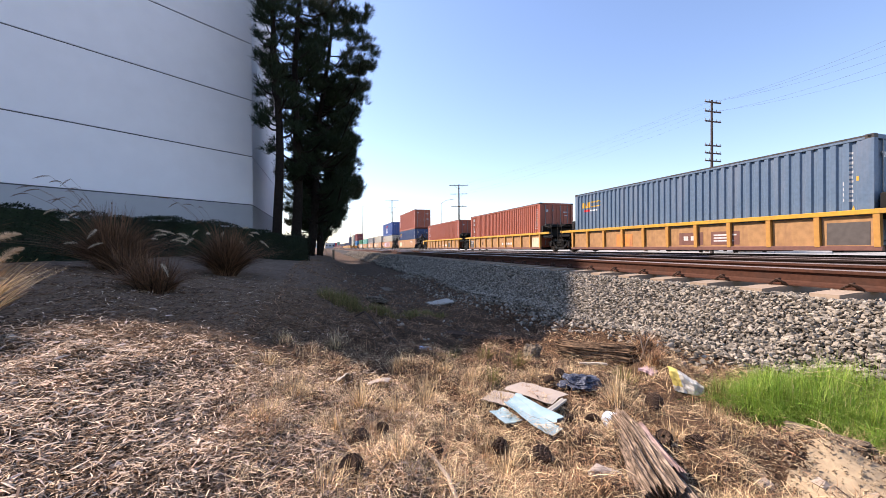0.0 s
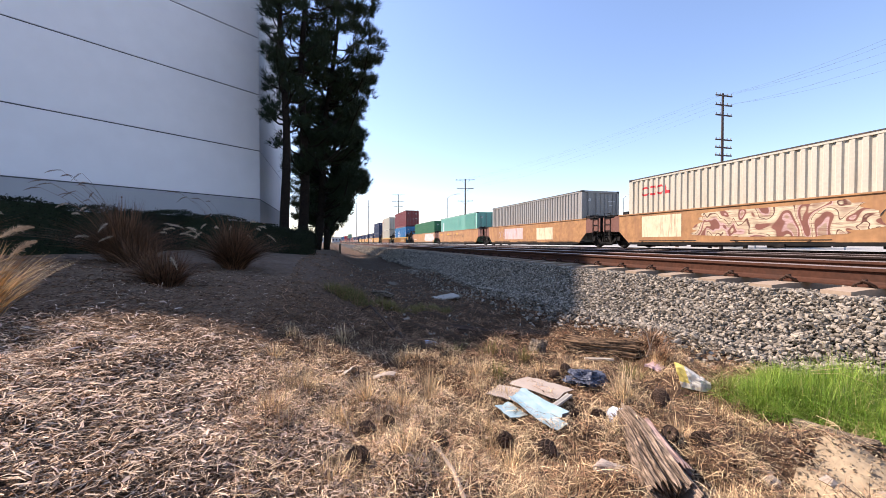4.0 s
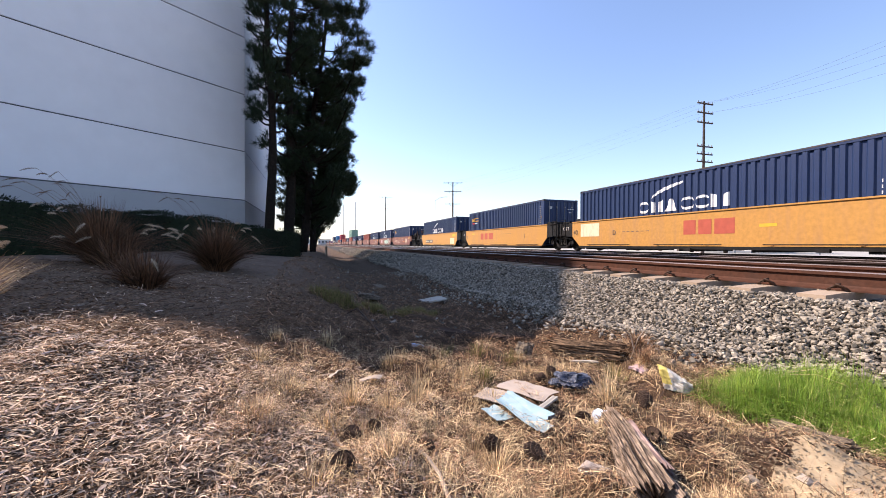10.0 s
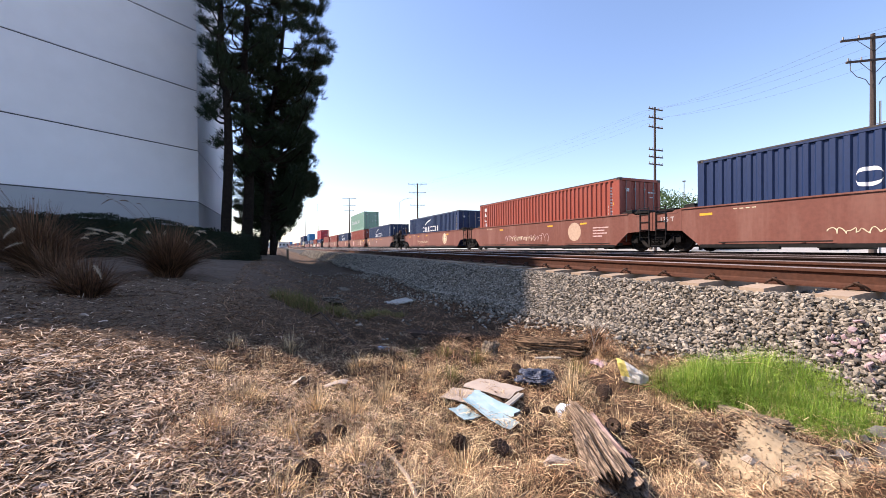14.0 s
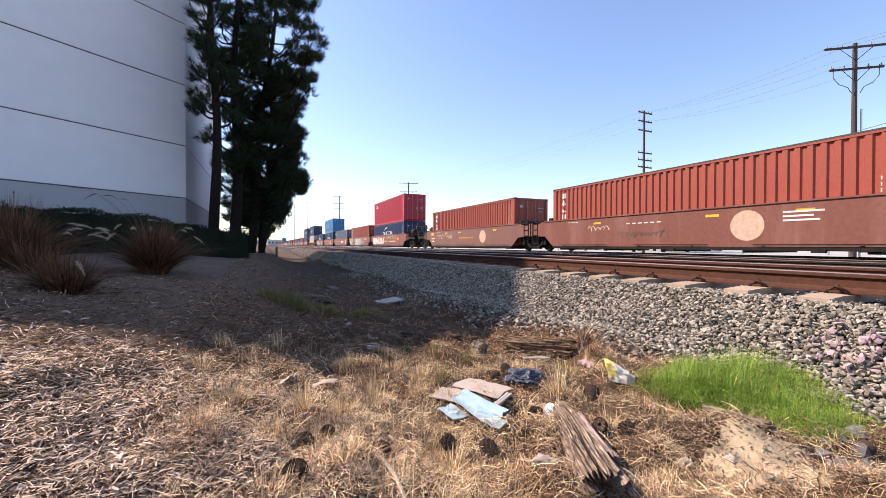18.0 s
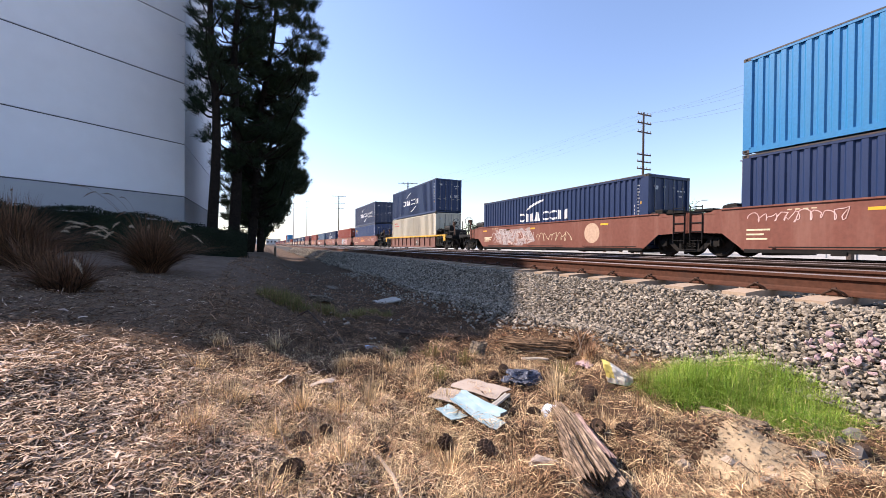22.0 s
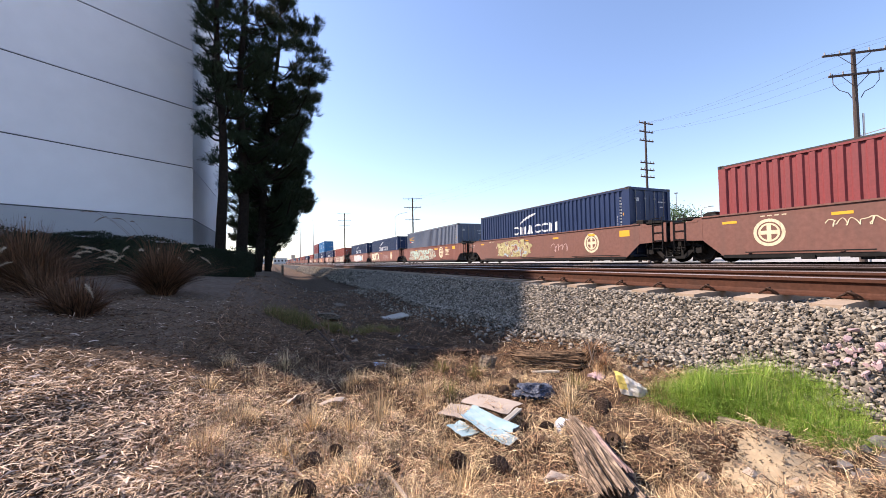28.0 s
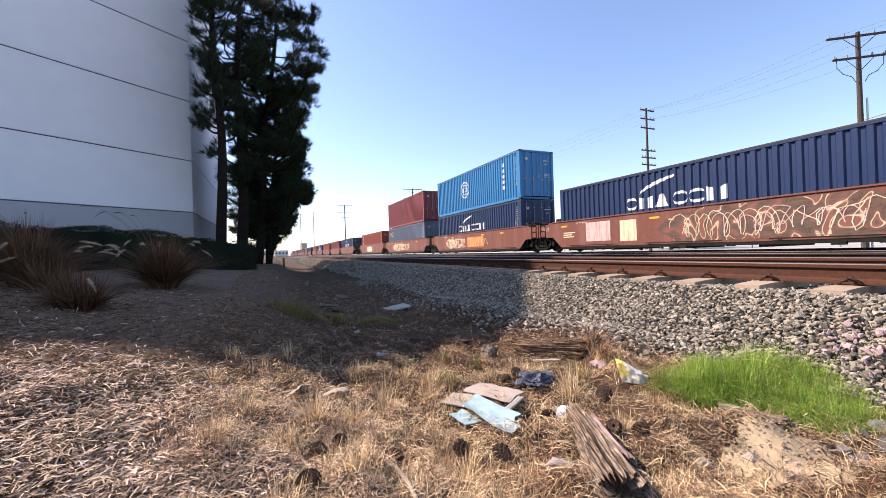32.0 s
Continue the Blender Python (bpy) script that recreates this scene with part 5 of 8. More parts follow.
# how far the train has gone, in metres, at each second
GONE = ((0.0, 1.14), (1.0, 23.68), (2.0, 45.87), (3.0, 68.48), (5.5, 125.71), (6.0, 136.75), (7.0, 159.78), (8.0, 182.03), (9.0, 204.65), (10.0, 227.48),
        (11.0, 250.36), (12.0, 273.10), (13.0, 295.89), (14.0, 318.61), (16.5, 376.0), (17.0, 387.3), (18.0, 410.24), (19.0, 432.91), (20.0, 455.22), (21.0, 478.67),
        (22.0, 501.3), (23.0, 523.87), (24.0, 547.15), (25.0, 570.01), (27.5, 626.83), (28.0, 638.44), (29.0, 660.86), (30.0, 683.61), (31.0, 706.74), (32.0, 729.29))
MOVING = []
UNITS = []
for end, build, tone, front, rear, load in CONSIST:
    y = end - LONG / 2
    car = make_car(build, tone, front, rear)
    UNITS.append(car)
    MOVING.append((car, y, TRAIN_Z))
    z = TRAIN_Z + BED
    for code in load.split():
        paint, style, high, label = BOXES[code]
        MOVING.append((make_container(paint, style, high, label), y, z))
        z += high + 0.03

# ---- paint on the cars ----
def bars(car, y0, y1, z0, z1, n, paint, label="row of plain marking bars", x=-1.3285):
    """A row of block shapes in place of lettering."""
    w, h = (y0 - y1) / n, z1 - z0
    for k in range(n):
        s = Shape()
        if h > 0.27 and n < 6:
            z = z1 - h * (k + 0.2) / n
            flat(s, y0, y1 + (y0 - y1) * (0.0, 0.25, 0.1, 0.4, 0.05)[k], z - 0.05, z, x)
        else:
            flat(s, y0 - w * k, y0 - w * (k + 0.62), z0 + 0.2 * h, z1 - 0.2 * h, x)
        part("marking_bar", s, paint, car, label if k == 0 else "")


def patch(car, y, w, z0, z1, paint, label="", x=-1.327):
    s = Shape()
    flat(s, y + w / 2, y - w / 2, z0, z1, x)
    part("paint_patch", s, paint, car, label)


G, SC, EM, BR, PT, TX = "graffiti", "scrawl", "emblem", "bars", "patch", "text"
P_RED = mat("faded_red_logo_paint", (0.42, 0.085, 0.05), 0.6, 0, 0.1, 5)
P_DKGREY = mat("dark_grey_stencil_plate", (0.10, 0.085, 0.075), 0.6, 0, 0.15, 7)
DECOR = {
    0: [(PT, 2.4, 1.0, 0.3, 0.86, P_ORANGE), (PT, -1.0, 1.0, 0.34, 0.8, M_CAR_DARK), (PT, -2.3, 1.0, 0.34, 0.8, M_CAR_DARK), (BR, -0.7, -1.3, 0.45, 0.72, 2, P_WHITE), (BR, -1.9, -2.7, 0.42, 0.72, 3, P_WHITE), (PT, -5.6, 0.9, 0.3, 0.9, P_DKGREY)],
    1: [(PT, 5.6, 1.0, 0.28, 0.9, P_DKGREY), (TX, "125-T", 0.30, P_WHITE, 5.95, 0.62), (TX, "40", 0.34, P_DKGREY, 3.4, 0.5), (BR, -0.6, -2.4, 0.42, 0.68, 5, P_WHITE), (PT, -5.6, 0.9, 0.3, 0.9, P_CREAM)],
    2: [(TX, "40", 0.34, P_DKGREY, 3.4, 0.5), (BR, 1.5, 0.2, 0.42, 0.62, 4, P_DKGREY), (PT, -3.1, 0.9, 0.34, 0.8, P_DKGREY), (BR, -0.6, -2.2, 0.42, 0.66, 5, P_WHITE)],
    3: [(PT, 0, 13.4, 1.46, 1.535, M_YELLOW), (SC, -3.4, -5.0, 0.75, 1.4, P_WHITE), (SC, -3.6, -4.8, 0.7, 1.35, P_WHITE), (BR, 3.6, 2.0, 0.8, 1.0, 5, P_WHITE), (PT, 4.5, 1.6, 0.5, 1.2, P_CREAM)],
    4: [(PT, 5.6, 1.2, 1.15, 1.48, P_ORANGE), (BR, 5.9, 4.1, 0.72, 0.90, 7, P_WHITE), (G, 3.6, -3.9, 7, 0.42, 1.42, P_PINK, P_LILAC), (G, 3.2, 1.6, 2, 0.5, 1.35, P_LILAC, P_BLACK), (BR, -4.6, -5.8, 1.1, 1.35, 3, M_YELLOW)],
    5: [(G, 2.6, -2.4, 5, 0.45, 1.4, P_CREAM, P_PINK), (PT, 4.2, 2.0, 0.5, 1.4, P_CREAM), (SC, -2.6, -4.6, 0.6, 1.3, P_BLACK)],
    6: [(SC, 4.5, 0.5, 0.5, 1.3, P_LILAC), (PT, 2.0, 3.0, 0.5, 1.3, P_PINK), (PT, -2.4, 2.0, 0.45, 1.2, P_CREAM)],
    7: [(PT, 5.6, 0.8, 1.12, 1.22, M_YELLOW), (PT, 2.9, 0.6, 1.12, 1.22, M_YELLOW), (PT, -0.4, 0.6, 1.12, 1.22, M_YELLOW), (SC, 2.6, 1.2, 0.8, 1.2, P_BLACK), (SC, 0.6, -2.6, 0.75, 1.2, P_BLACK)],
    8: [(BR, 5.9, 3.8, 0.62, 0.80, 8, P_WHITE), (G, -1.2, -6.3, 5, 0.42, 1.46, P_WHITE, P_BLACK), (PT, 1.1, 0.5, 1.15, 1.25, M_YELLOW), (SC, 2.6, 1.0, 0.7, 1.3, P_ORANGE)],
    9: [(BR, 4.9, 4.0, 0.48, 0.66, 4, P_DKGREY), (BR, 3.4, 2.2, 0.46, 0.68, 6, P_DKGREY), (TX, "40", 0.34, P_DKGREY, 0.5, 0.5), (PT, -1.2, 1.0, 0.34, 0.8, P_CREAM), (BR, -3.0, -5.0, 0.5, 0.75, 6, P_CREAM)],
    10: [(BR, 4.9, 4.0, 0.48, 0.64, 4, P_DKGREY), (BR, 3.7, 2.6, 0.46, 0.66, 6, P_DKGREY), (TX, "40", 0.36, P_DKGREY, 0.6, 0.48), (PT, 3.5, 0.8, 1.10, 1.2, M_YELLOW, "", -1.363), (PT, 0.6, 0.8, 1.10, 1.2, M_YELLOW, "", -1.363)],
    11: [(PT, 0.6, 2.2, 0.62, 1.0, P_DKGREY), (BR, 1.5, -0.3, 0.7, 0.92, 7, P_CREAM), (SC, -2.2, -3.6, 0.7, 1.1, P_WHITE), (BR, 5.8, 4.0, 0.9, 0.98, 6, P_DKGREY), (TX, "40", 0.36, P_DKGREY, 6.5, 0.86), (PT, -5.9, 0.6, 1.15, 1.4, M_YELLOW)],
    12: [(G, 5.4, 0.2, 6, 0.45, 1.35, P_CREAM, P_MINT), (G, -0.2, -3.6, 4, 0.45, 1.35, P_WHITE, P_MINT), (PT, -5.6, 0.9, 1.0, 1.4, M_YELLOW), (TX, "40", 0.36, P_DKGREY, 6.5, 0.86)],
    13: [(TX, "40", 0.36, P_DKGREY, 6.5, 0.86), (PT, 5.2, 1.4, 0.75, 1.4, P_CREAM), (TX, "D", 0.3, P_DKGREY, 3.6, 0.8), (PT, -0.35, 0.5, 0.72, 1.25, P_RED), (PT, -0.95, 0.5, 0.72, 1.25, P_RED), (PT, -1.65, 0.7, 0.72, 1.25, P_RED), (PT, -3.0, 0.5, 0.9, 1.0, M_YELLOW), (BR, 3.0, 1.4, 0.9, 0.94, 6, P_DKGREY)],
    14: [(TX, "40", 0.36, P_DKGREY, 6.5, 0.86), (PT, 3.0, 0.6, 0.75, 1.25, P_RED), (PT, 2.2, 0.6, 0.75, 1.25, P_RED), (PT, 1.3, 0.8, 0.75, 1.25, P_RED), (TX, "E", 0.3, P_DKGREY, -3.9, 0.8), (BR, -0.5, -2.2, 1.1, 1.14, 5, P_DKGREY), (PT, 4.9, 0.6, 1.2, 1.3, M_YELLOW)],
    15: [(TX, "40", 0.36, P_DKGREY, 6.5, 0.62), (PT, 3.2, 2.9, 0.55, 0.9, P_DKGREY), (BR, 4.5, 3.2, 0.62, 0.84, 4, P_CREAM), (BR, 2.9, 1.9, 0.62, 0.84, 6, P_CREAM), (TX, "A", 0.32, P_DKGREY, 0.4, 0.66), (PT, -5.7, 0.9, 1.15, 1.4, M_YELLOW), (PT, -5.2, 1.2, 0.4, 1.0, P_CREAM)],
    16: [(SC, 5.4, 1.4, 0.45, 1.25, P_PINK), (SC, 5.0, 0.8, 0.5, 1.2, P_CREAM), (SC, -0.7, -1.8, 0.9, 1.4, P_WHITE), (TX, "B", 0.3, P_WHITE, -0.1, 0.75), (BR, -1.6, -3.0, 0.72, 0.92, 6, P_ORANGE), (EM, -3.9, 0.88, 0.42, 0), (PT, -5.9, 0.5, 1.15, 1.4, M_YELLOW), (BR, -5.0, -5.6, 0.6, 1.3, 4, P_PINK)],
    17: [(SC, 4.6, 1.4, 0.5, 1.3, P_PINK), (PT, 3.4, 1.0, 0.6, 1.3, P_PINK), (G, 0.2, -3.2, 4, 0.5, 1.15, P_MINT, P_BLACK), (G, -3.3, -4.9, 1, 0.45, 1.45, P_MINT, P_CREAM), (BR, -5.4, -6.0, 0.7, 1.1, 4, P_WHITE), (TX, "C", 0.26, P_WHITE, 0.9, 0.95)],
    18: [(SC, 2.6, 1.4, 0.5, 0.7, P_CREAM), (SC, 0.9, -1.6, 0.45, 0.65, P_CREAM), (EM, -3.6, 0.92, 0.44, 1), (BR, -4.6, -5.4, 0.7, 1.1, 3, P_CREAM), (PT, -6.1, 0.5, 1.1, 1.35, M_YELLOW)],
    19: [(SC, 2.6, -1.6, 0.45, 0.95, P_PINK), (SC, 2.0, -0.4, 0.5, 0.85, P_CREAM), (EM, -3.5, 0.92, 0.44, 1), (BR, -4.7, -5.6, 0.6, 1.1, 4, P_PINK)],
    20: [(SC, 3.4, 0.5, 0.5, 0.9, P_CREAM), (EM, -3.5, 0.92, 0.44, 0)],
    21: [(PT, 5.9, 0.55, 1.15, 1.38, M_YELLOW), (BR, 5.8, 5.2, 0.5, 0.95, 3, P_CREAM), (TX, "D", 0.3, P_WHITE, 1.0, 0.82), (SC, 4.4, 2.4, 0.5, 1.1, P_DKGREY), (TX, "125 T", 0.2, P_WHITE, 7.3, 1.0)],
    22: [(G, 3.6, 2.2, 1, 0.45, 1.3, P_PINK, P_CREAM), (SC, -0.3, -2.7, 0.5, 1.2, P_CREAM), (EM, -3.3, 0.95, 0.46, 1), (PT, -5.9, 0.6, 1.15, 1.38, M_YELLOW), (BR, -4.4, -5.2, 0.8, 1.25, 4, P_CREAM), (SC, -3.8, -4.9, 0.45, 0.7, P_CREAM)],
    23: [(EM, -3.1, 0.92, 0.44, 1), (PT, -5.2, 0.5, 1.1, 1.3, M_YELLOW), (BR, 2.4, 1.2, 1.35, 1.42, 5, P_WHITE), (BR, -3.9, -4.6, 0.7, 1.1, 3, P_CREAM), (BR, 0.9, 0.0, 0.5, 0.56, 4, P_CREAM)],
    24: [(SC, 3.6, 2.4, 0.9, 1.2, P_CREAM), (SC, 2.0, -0.2, 0.6, 0.9, P_DKGREY), (BR, 1.6, 0.0, 1.15, 1.22, 6, P_WHITE), (EM, -2.7, 0.92, 0.46, 1), (BR, -3.6, -4.5, 0.95, 1.3, 3, P_WHITE)],
    25: [(SC, 4.9, 3.6, 0.7, 1.3, P_CREAM), (SC, 3.3, 2.0, 0.8, 1.2, P_CREAM), (BR, 0.8, -1.4, 0.78, 0.94, 8, P_ORANGE), (EM, -2.6, 0.9, 0.42, 1), (PT, 5.9, 0.5, 1.15, 1.38, M_YELLOW), (BR, 6.1, 5.4, 0.55, 0.95, 3, P_CREAM)],
    26: [(G, 6.2, 1.2, 6, 0.35, 1.42, P_PINK, P_BLACK), (BR, 0.9, -0.4, 0.7, 0.88, 5, P_CREAM), (SC, 0.0, -1.6, 1.05, 1.35, P_CREAM), (BR, -1.0, -3.4, 0.62, 0.86, 8, P_CREAM), (SC, -2.0, -3.6, 0.95, 1.5, P_CREAM), (PT, -4.3, 0.6, 0.9, 1.15, P_ORANGE)],
    27: [(G, 6.2, 4.4, 2, 0.4, 1.3, P_MINT, P_CREAM), (G, 2.6, -1.6, 5, 0.35, 1.3, P_MINT, P_CREAM), (SC, 3.0, -3.6, 0.4, 1.35, P_CYAN), (SC, 1.6, -2.8, 0.45, 1.3, P_WHITE), (SC, -3.6, -5.6, 0.9, 1.5, P_CREAM), (PT, -4.6, 0.6, 1.0, 1.2, M_YELLOW)],
    28: [(SC, 5.4, 2.4, 0.75, 1.1, P_PINK), (SC, 2.6, 0.0, 0.8, 1.1, P_PINK), (G, -0.8, -3.1, 5, 0.68, 1.2, P_WHITE, P_PINK, "ccfac"), (SC, -3.3, -4.4, 0.4, 1.2, P_CREAM), (EM, -5.2, 0.92, 0.42, 1), (TX, "D", 0.26, P_WHITE, 2.1, 0.55)],
    29: [(SC, 5.8, 3.6, 1.0, 1.4, P_PINK), (SC, 0.4, -1.8, 0.8, 1.3, P_PINK), (SC, -1.8, -3.2, 0.5, 0.9, P_CREAM), (EM, -3.6, 0.92, 0.42, 1), (BR, 2.4, 0.6, 1.2, 1.28, 6, P_WHITE), (BR, 5.9, 5.3, 0.5, 0.9, 3, P_CREAM)],
    30: [(G, 4.6, 0.8, 4, 0.4, 1.35, P_GREY, P_WHITE), (SC, 4.8, 0.6, 0.4, 1.4, P_WHITE), (SC, 0.4, -2.2, 0.5, 1.1, P_CREAM), (EM, -3.4, 0.92, 0.44, 1), (BR, 5.8, 4.9, 0.6, 0.9, 4, P_CREAM)],
    31: [(PT, -2.0, 1.0, 0.34, 0.8, P_DKGREY), (SC, -1.5, -2.5, 0.42, 0.76, P_WHITE), (BR, 2.2, 1.2, 0.45, 0.6, 5, P_DKGREY), (PT, 4.0, 0.7, 1.10, 1.2, M_YELLOW, "", -1.363), (PT, 1.0, 0.7, 1.10, 1.2, M_YELLOW, "", -1.363), (PT, -3.2, 0.7, 1.10, 1.2, M_YELLOW, "", -1.363)],
    32: [(BR, 5.4, 3.6, 0.6, 0.78, 8, P_CREAM), (BR, 5.6, 3.8, 0.36, 0.5, 7, P_PINK), (PT, 0.2, 3.4, 0.62, 1.25, M_CAR_BROWN), (BR, 1.7, -1.3, 0.7, 1.1, 4, P_ORANGE), (SC, -2.6, -4.0, 0.75, 1.35, P_CREAM), (BR, -4.6, -6.0, 0.8, 1.2, 3, P_PINK)],
    33: [(SC, 5.2, 2.2, 0.4, 1.25, P_BLACK), (G, 1.4, -1.4, 3, 0.4, 1.35, P_CYAN, P_CREAM), (G, -1.6, -3.6, 2, 0.35, 1.35, P_PINK, P_CREAM), (BR, 5.8, 5.1, 0.6, 1.0, 3, P_CREAM)],
    34: [(SC, 3.4, 1.4, 0.5, 1.2, P_CYAN), (SC, 1.0, -1.8, 0.5, 1.2, P_CYAN), (SC, 1.8, -2.8, 0.5, 1.2, P_ORANGE), (SC, -3.0, -5.2, 0.5, 1.3, P_PINK), (SC, -3.2, -5.4, 0.6, 1.3, P_PINK)],
    35: [(PT, 2.6, 3.4, 0.45, 1.0, P_GREY), (SC, 4.4, 0.0, 0.4, 1.0, P_WHITE), (SC, -0.6, -3.2, 0.5, 1.1, P_CREAM)],
    36: [(G, 3.4, -2.0, 4, 0.45, 1.2, P_ORANGE, P_CREAM), (EM, -3.6, 0.92, 0.42, 0)],
    37: [(EM, 4.7, 0.9, 0.40, 0), (SC, 3.4, 1.8, 0.9, 1.2, P_CREAM), (SC, 0.2, -1.7, 0.5, 1.15, P_WHITE), (SC, 0.0, -1.6, 0.5, 1.1, P_WHITE), (BR, -2.3, -4.9, 0.72, 0.94, 10, P_ORANGE), (PT, 1.6, 0.7, 0.8, 0.9, M_YELLOW), (PT, -5.9, 0.6, 1.15, 1.38, M_YELLOW), (BR, -6.2, -6.8, 0.9, 1.3, 4, P_CREAM)],
    38: [(G, 3.9, 0.4, 4, 0.4, 1.35, P_LIME, P_CYAN), (SC, 3.9, 0.4, 0.4, 1.3, P_CREAM), (SC, -1.4, -2.6, 0.5, 1.1, P_PINK), (EM, -4.1, 0.92, 0.44, 0), (PT, -5.9, 0.5, 1.1, 1.35, M_YELLOW)],
    39: [(G, 5.2, -1.7, 6, 0.35, 1.3, P_MINT, P_CREAM), (EM, -3.0, 0.95, 0.46, 0), (BR, -3.9, -4.7, 0.7, 1.2, 5, P_CREAM), (PT, -5.5, 0.5, 1.15, 1.38, M_YELLOW), (PT, -2.0, 0.5, 1.2, 1.3, M_YELLOW)],
    40: [(G, 5.75, 1.75, 5, 0.3, 1.47, P_CREAM, P_BLACK, "SKRTA"), (SC, -0.2, -2.6, 0.4, 1.2, P_WHITE), (EM, -3.8, 0.92, 0.42, 0)],
    41: [(G, 3.2, -1.8, 5, 0.3, 1.4, P_WHITE, P_BLACK), (G, -1.9, -2.9, 1, 0.3, 1.4, P_CYAN, P_BLACK), (EM, -3.3, 0.9, 0.46, 0), (SC, 5.4, 3.8, 0.4, 1.0, P_CREAM)],
    42: [(G, 4.6, -0.4, 4, 0.35, 1.35, P_BONE, P_PINK), (G, -0.5, -6.3, 5, 0.28, 1.46, P_SAGE, P_CREAM), (G, -1.3, -5.1, 5, 0.3, 1.48, P_BONE, P_DKGREY, "SOMER"), (SC, 3.8, 0.2, 0.4, 1.3, P_CREAM), (PT, -6.2, 0.5, 1.15, 1.38, M_YELLOW)],
    43: [(BR, 5.8, 5.0, 0.7, 1.0, 3, P_CREAM), (PT, 3.6, 1.4, 0.5, 1.35, P_PINK), (PT, 2.0, 0.8, 0.45, 1.3, P_CREAM), (TX, "C", 0.3, P_WHITE, 4.3, 0.78), (G, 0.4, -6.2, 5, 0.28, 1.45, P_OLIVE, P_CREAM), (SC, 0.0, -3.2, 0.4, 1.35, P_CREAM), (SC, -2.6, -6.0, 0.4, 1.35, P_CREAM), (SC, -1.4, -5.0, 0.5, 1.3, P_PINK)],
    44: [(G, 4.4, 1.0, 3, 0.45, 1.2, P_CREAM, P_PINK), (PT, -0.6, 2.4, 0.5, 1.2, P_ORANGE), (SC, 0.4, -2.4, 0.5, 1.2, P_CREAM)],
    45: [(G, 4.0, -1.8, 5, 0.45, 1.2, P_CREAM, P_LIME)],
    46: [(SC, 3.0, -2.0, 0.5, 1.2, P_PINK), (PT, 0.6, 3.0, 0.5, 1.2, P_CREAM)],
}
for k, car in enumerate(UNITS):
    build, tone = CONSIST[k][1], CONSIST[k][2]
    x = -1.328 if build == "s" else -1.266
    for i, (kind, *v) in enumerate(DECOR.get(k, ())):
        seed = 100 * k + i
        if kind == G:
            graffiti(car, seed, [tuple(v)], x - 0.001 * i)
        elif kind == SC:
            scrawl(car, seed, *v, x=x - 0.006 - 0.001 * i, r=0.014)
        elif kind == EM:
            emblem(car, v[0], v[1], v[2], v[3])
        elif kind == BR:
            bars(car, *v, x=x - 0.004)
        elif kind == PT:
            patch(car, *(v if len(v) > 6 else (*v, "", x - 0.002)) if len(v) != 6 else v)
        elif kind == TX:
            lettering(*v[:3], car, v[3], v[4], x - 0.008)
    if build == "s" and tone in "BK" and k < 47:
        for y in (5.75, 3.1, 0.8, -1.7, -4.1):
            if (k * 7 + int(y * 3)) % 5:
                patch(car, y, 0.42, 1.24, 1.32, M_YELLOW, "", -1.331)
        bars(car, 4.9, 4.2, 1.36, 1.41, 4, P_CREAM, "")
lettering("eco container", 0.44, M_WHITE, MOVING[[m[0] for m in MOVING].index(UNITS[32]) + 2][0], -2.3, 1.44, -WIDE / 2 + 0.006)
lettering("bamboo flooring", 0.36, M_WHITE, MOVING[[m[0] for m in MOVING].index(UNITS[32]) + 2][0], -2.4, 1.02, -WIDE / 2 + 0.006)
for k in (12, 13, 14, 15, 17, 18, 21, 22, 27, 38, 40, 43):
    lettering("125 T", 0.24, P_WHITE, UNITS[k], 7.45, 1.12, -1.332)

# ---- pines by the corner ----
def unit(v):
    return v / (np.linalg.norm(v, axis=-1, keepdims=True) + 1e-9)


def tufts(points, ways, rng, count=22, size=0.2, width=0.011, spread=0.75):
    """Bunches of needles: at each point a fan of thin pointed blades about its way."""
    n = len(points)
    p = np.repeat(points, count, 0)
    w = unit(np.repeat(ways, count, 0) + rng.normal(0, spread, (n * count, 3)) * 0.62)
    side = unit(np.cross(w, rng.normal(size=(n * count, 3))))
    ln = (size * rng.uniform(0.65, 1.25, n * count))[:, None]
    p = p + rng.normal(0, size * 0.16, p.shape)
    v = np.stack([p - side * width, p + side * width, p + w * ln], 1)
    return v.reshape(-1, 3), np.arange(n * count * 3).reshape(-1, 3)


EDGE_Z, EDGE_X = (0.0, 0.8, 1.8, 2.8, 3.6, 4.6, 5.7, 7.0, 8.2, 9.7, 11.0, 12.2, 14.5), (0.0, 0.1, 1.0, 1.1, 1.85, 2.1, 1.55, 1.8, 2.4, 2.86, 2.67, 1.7, 1.3)


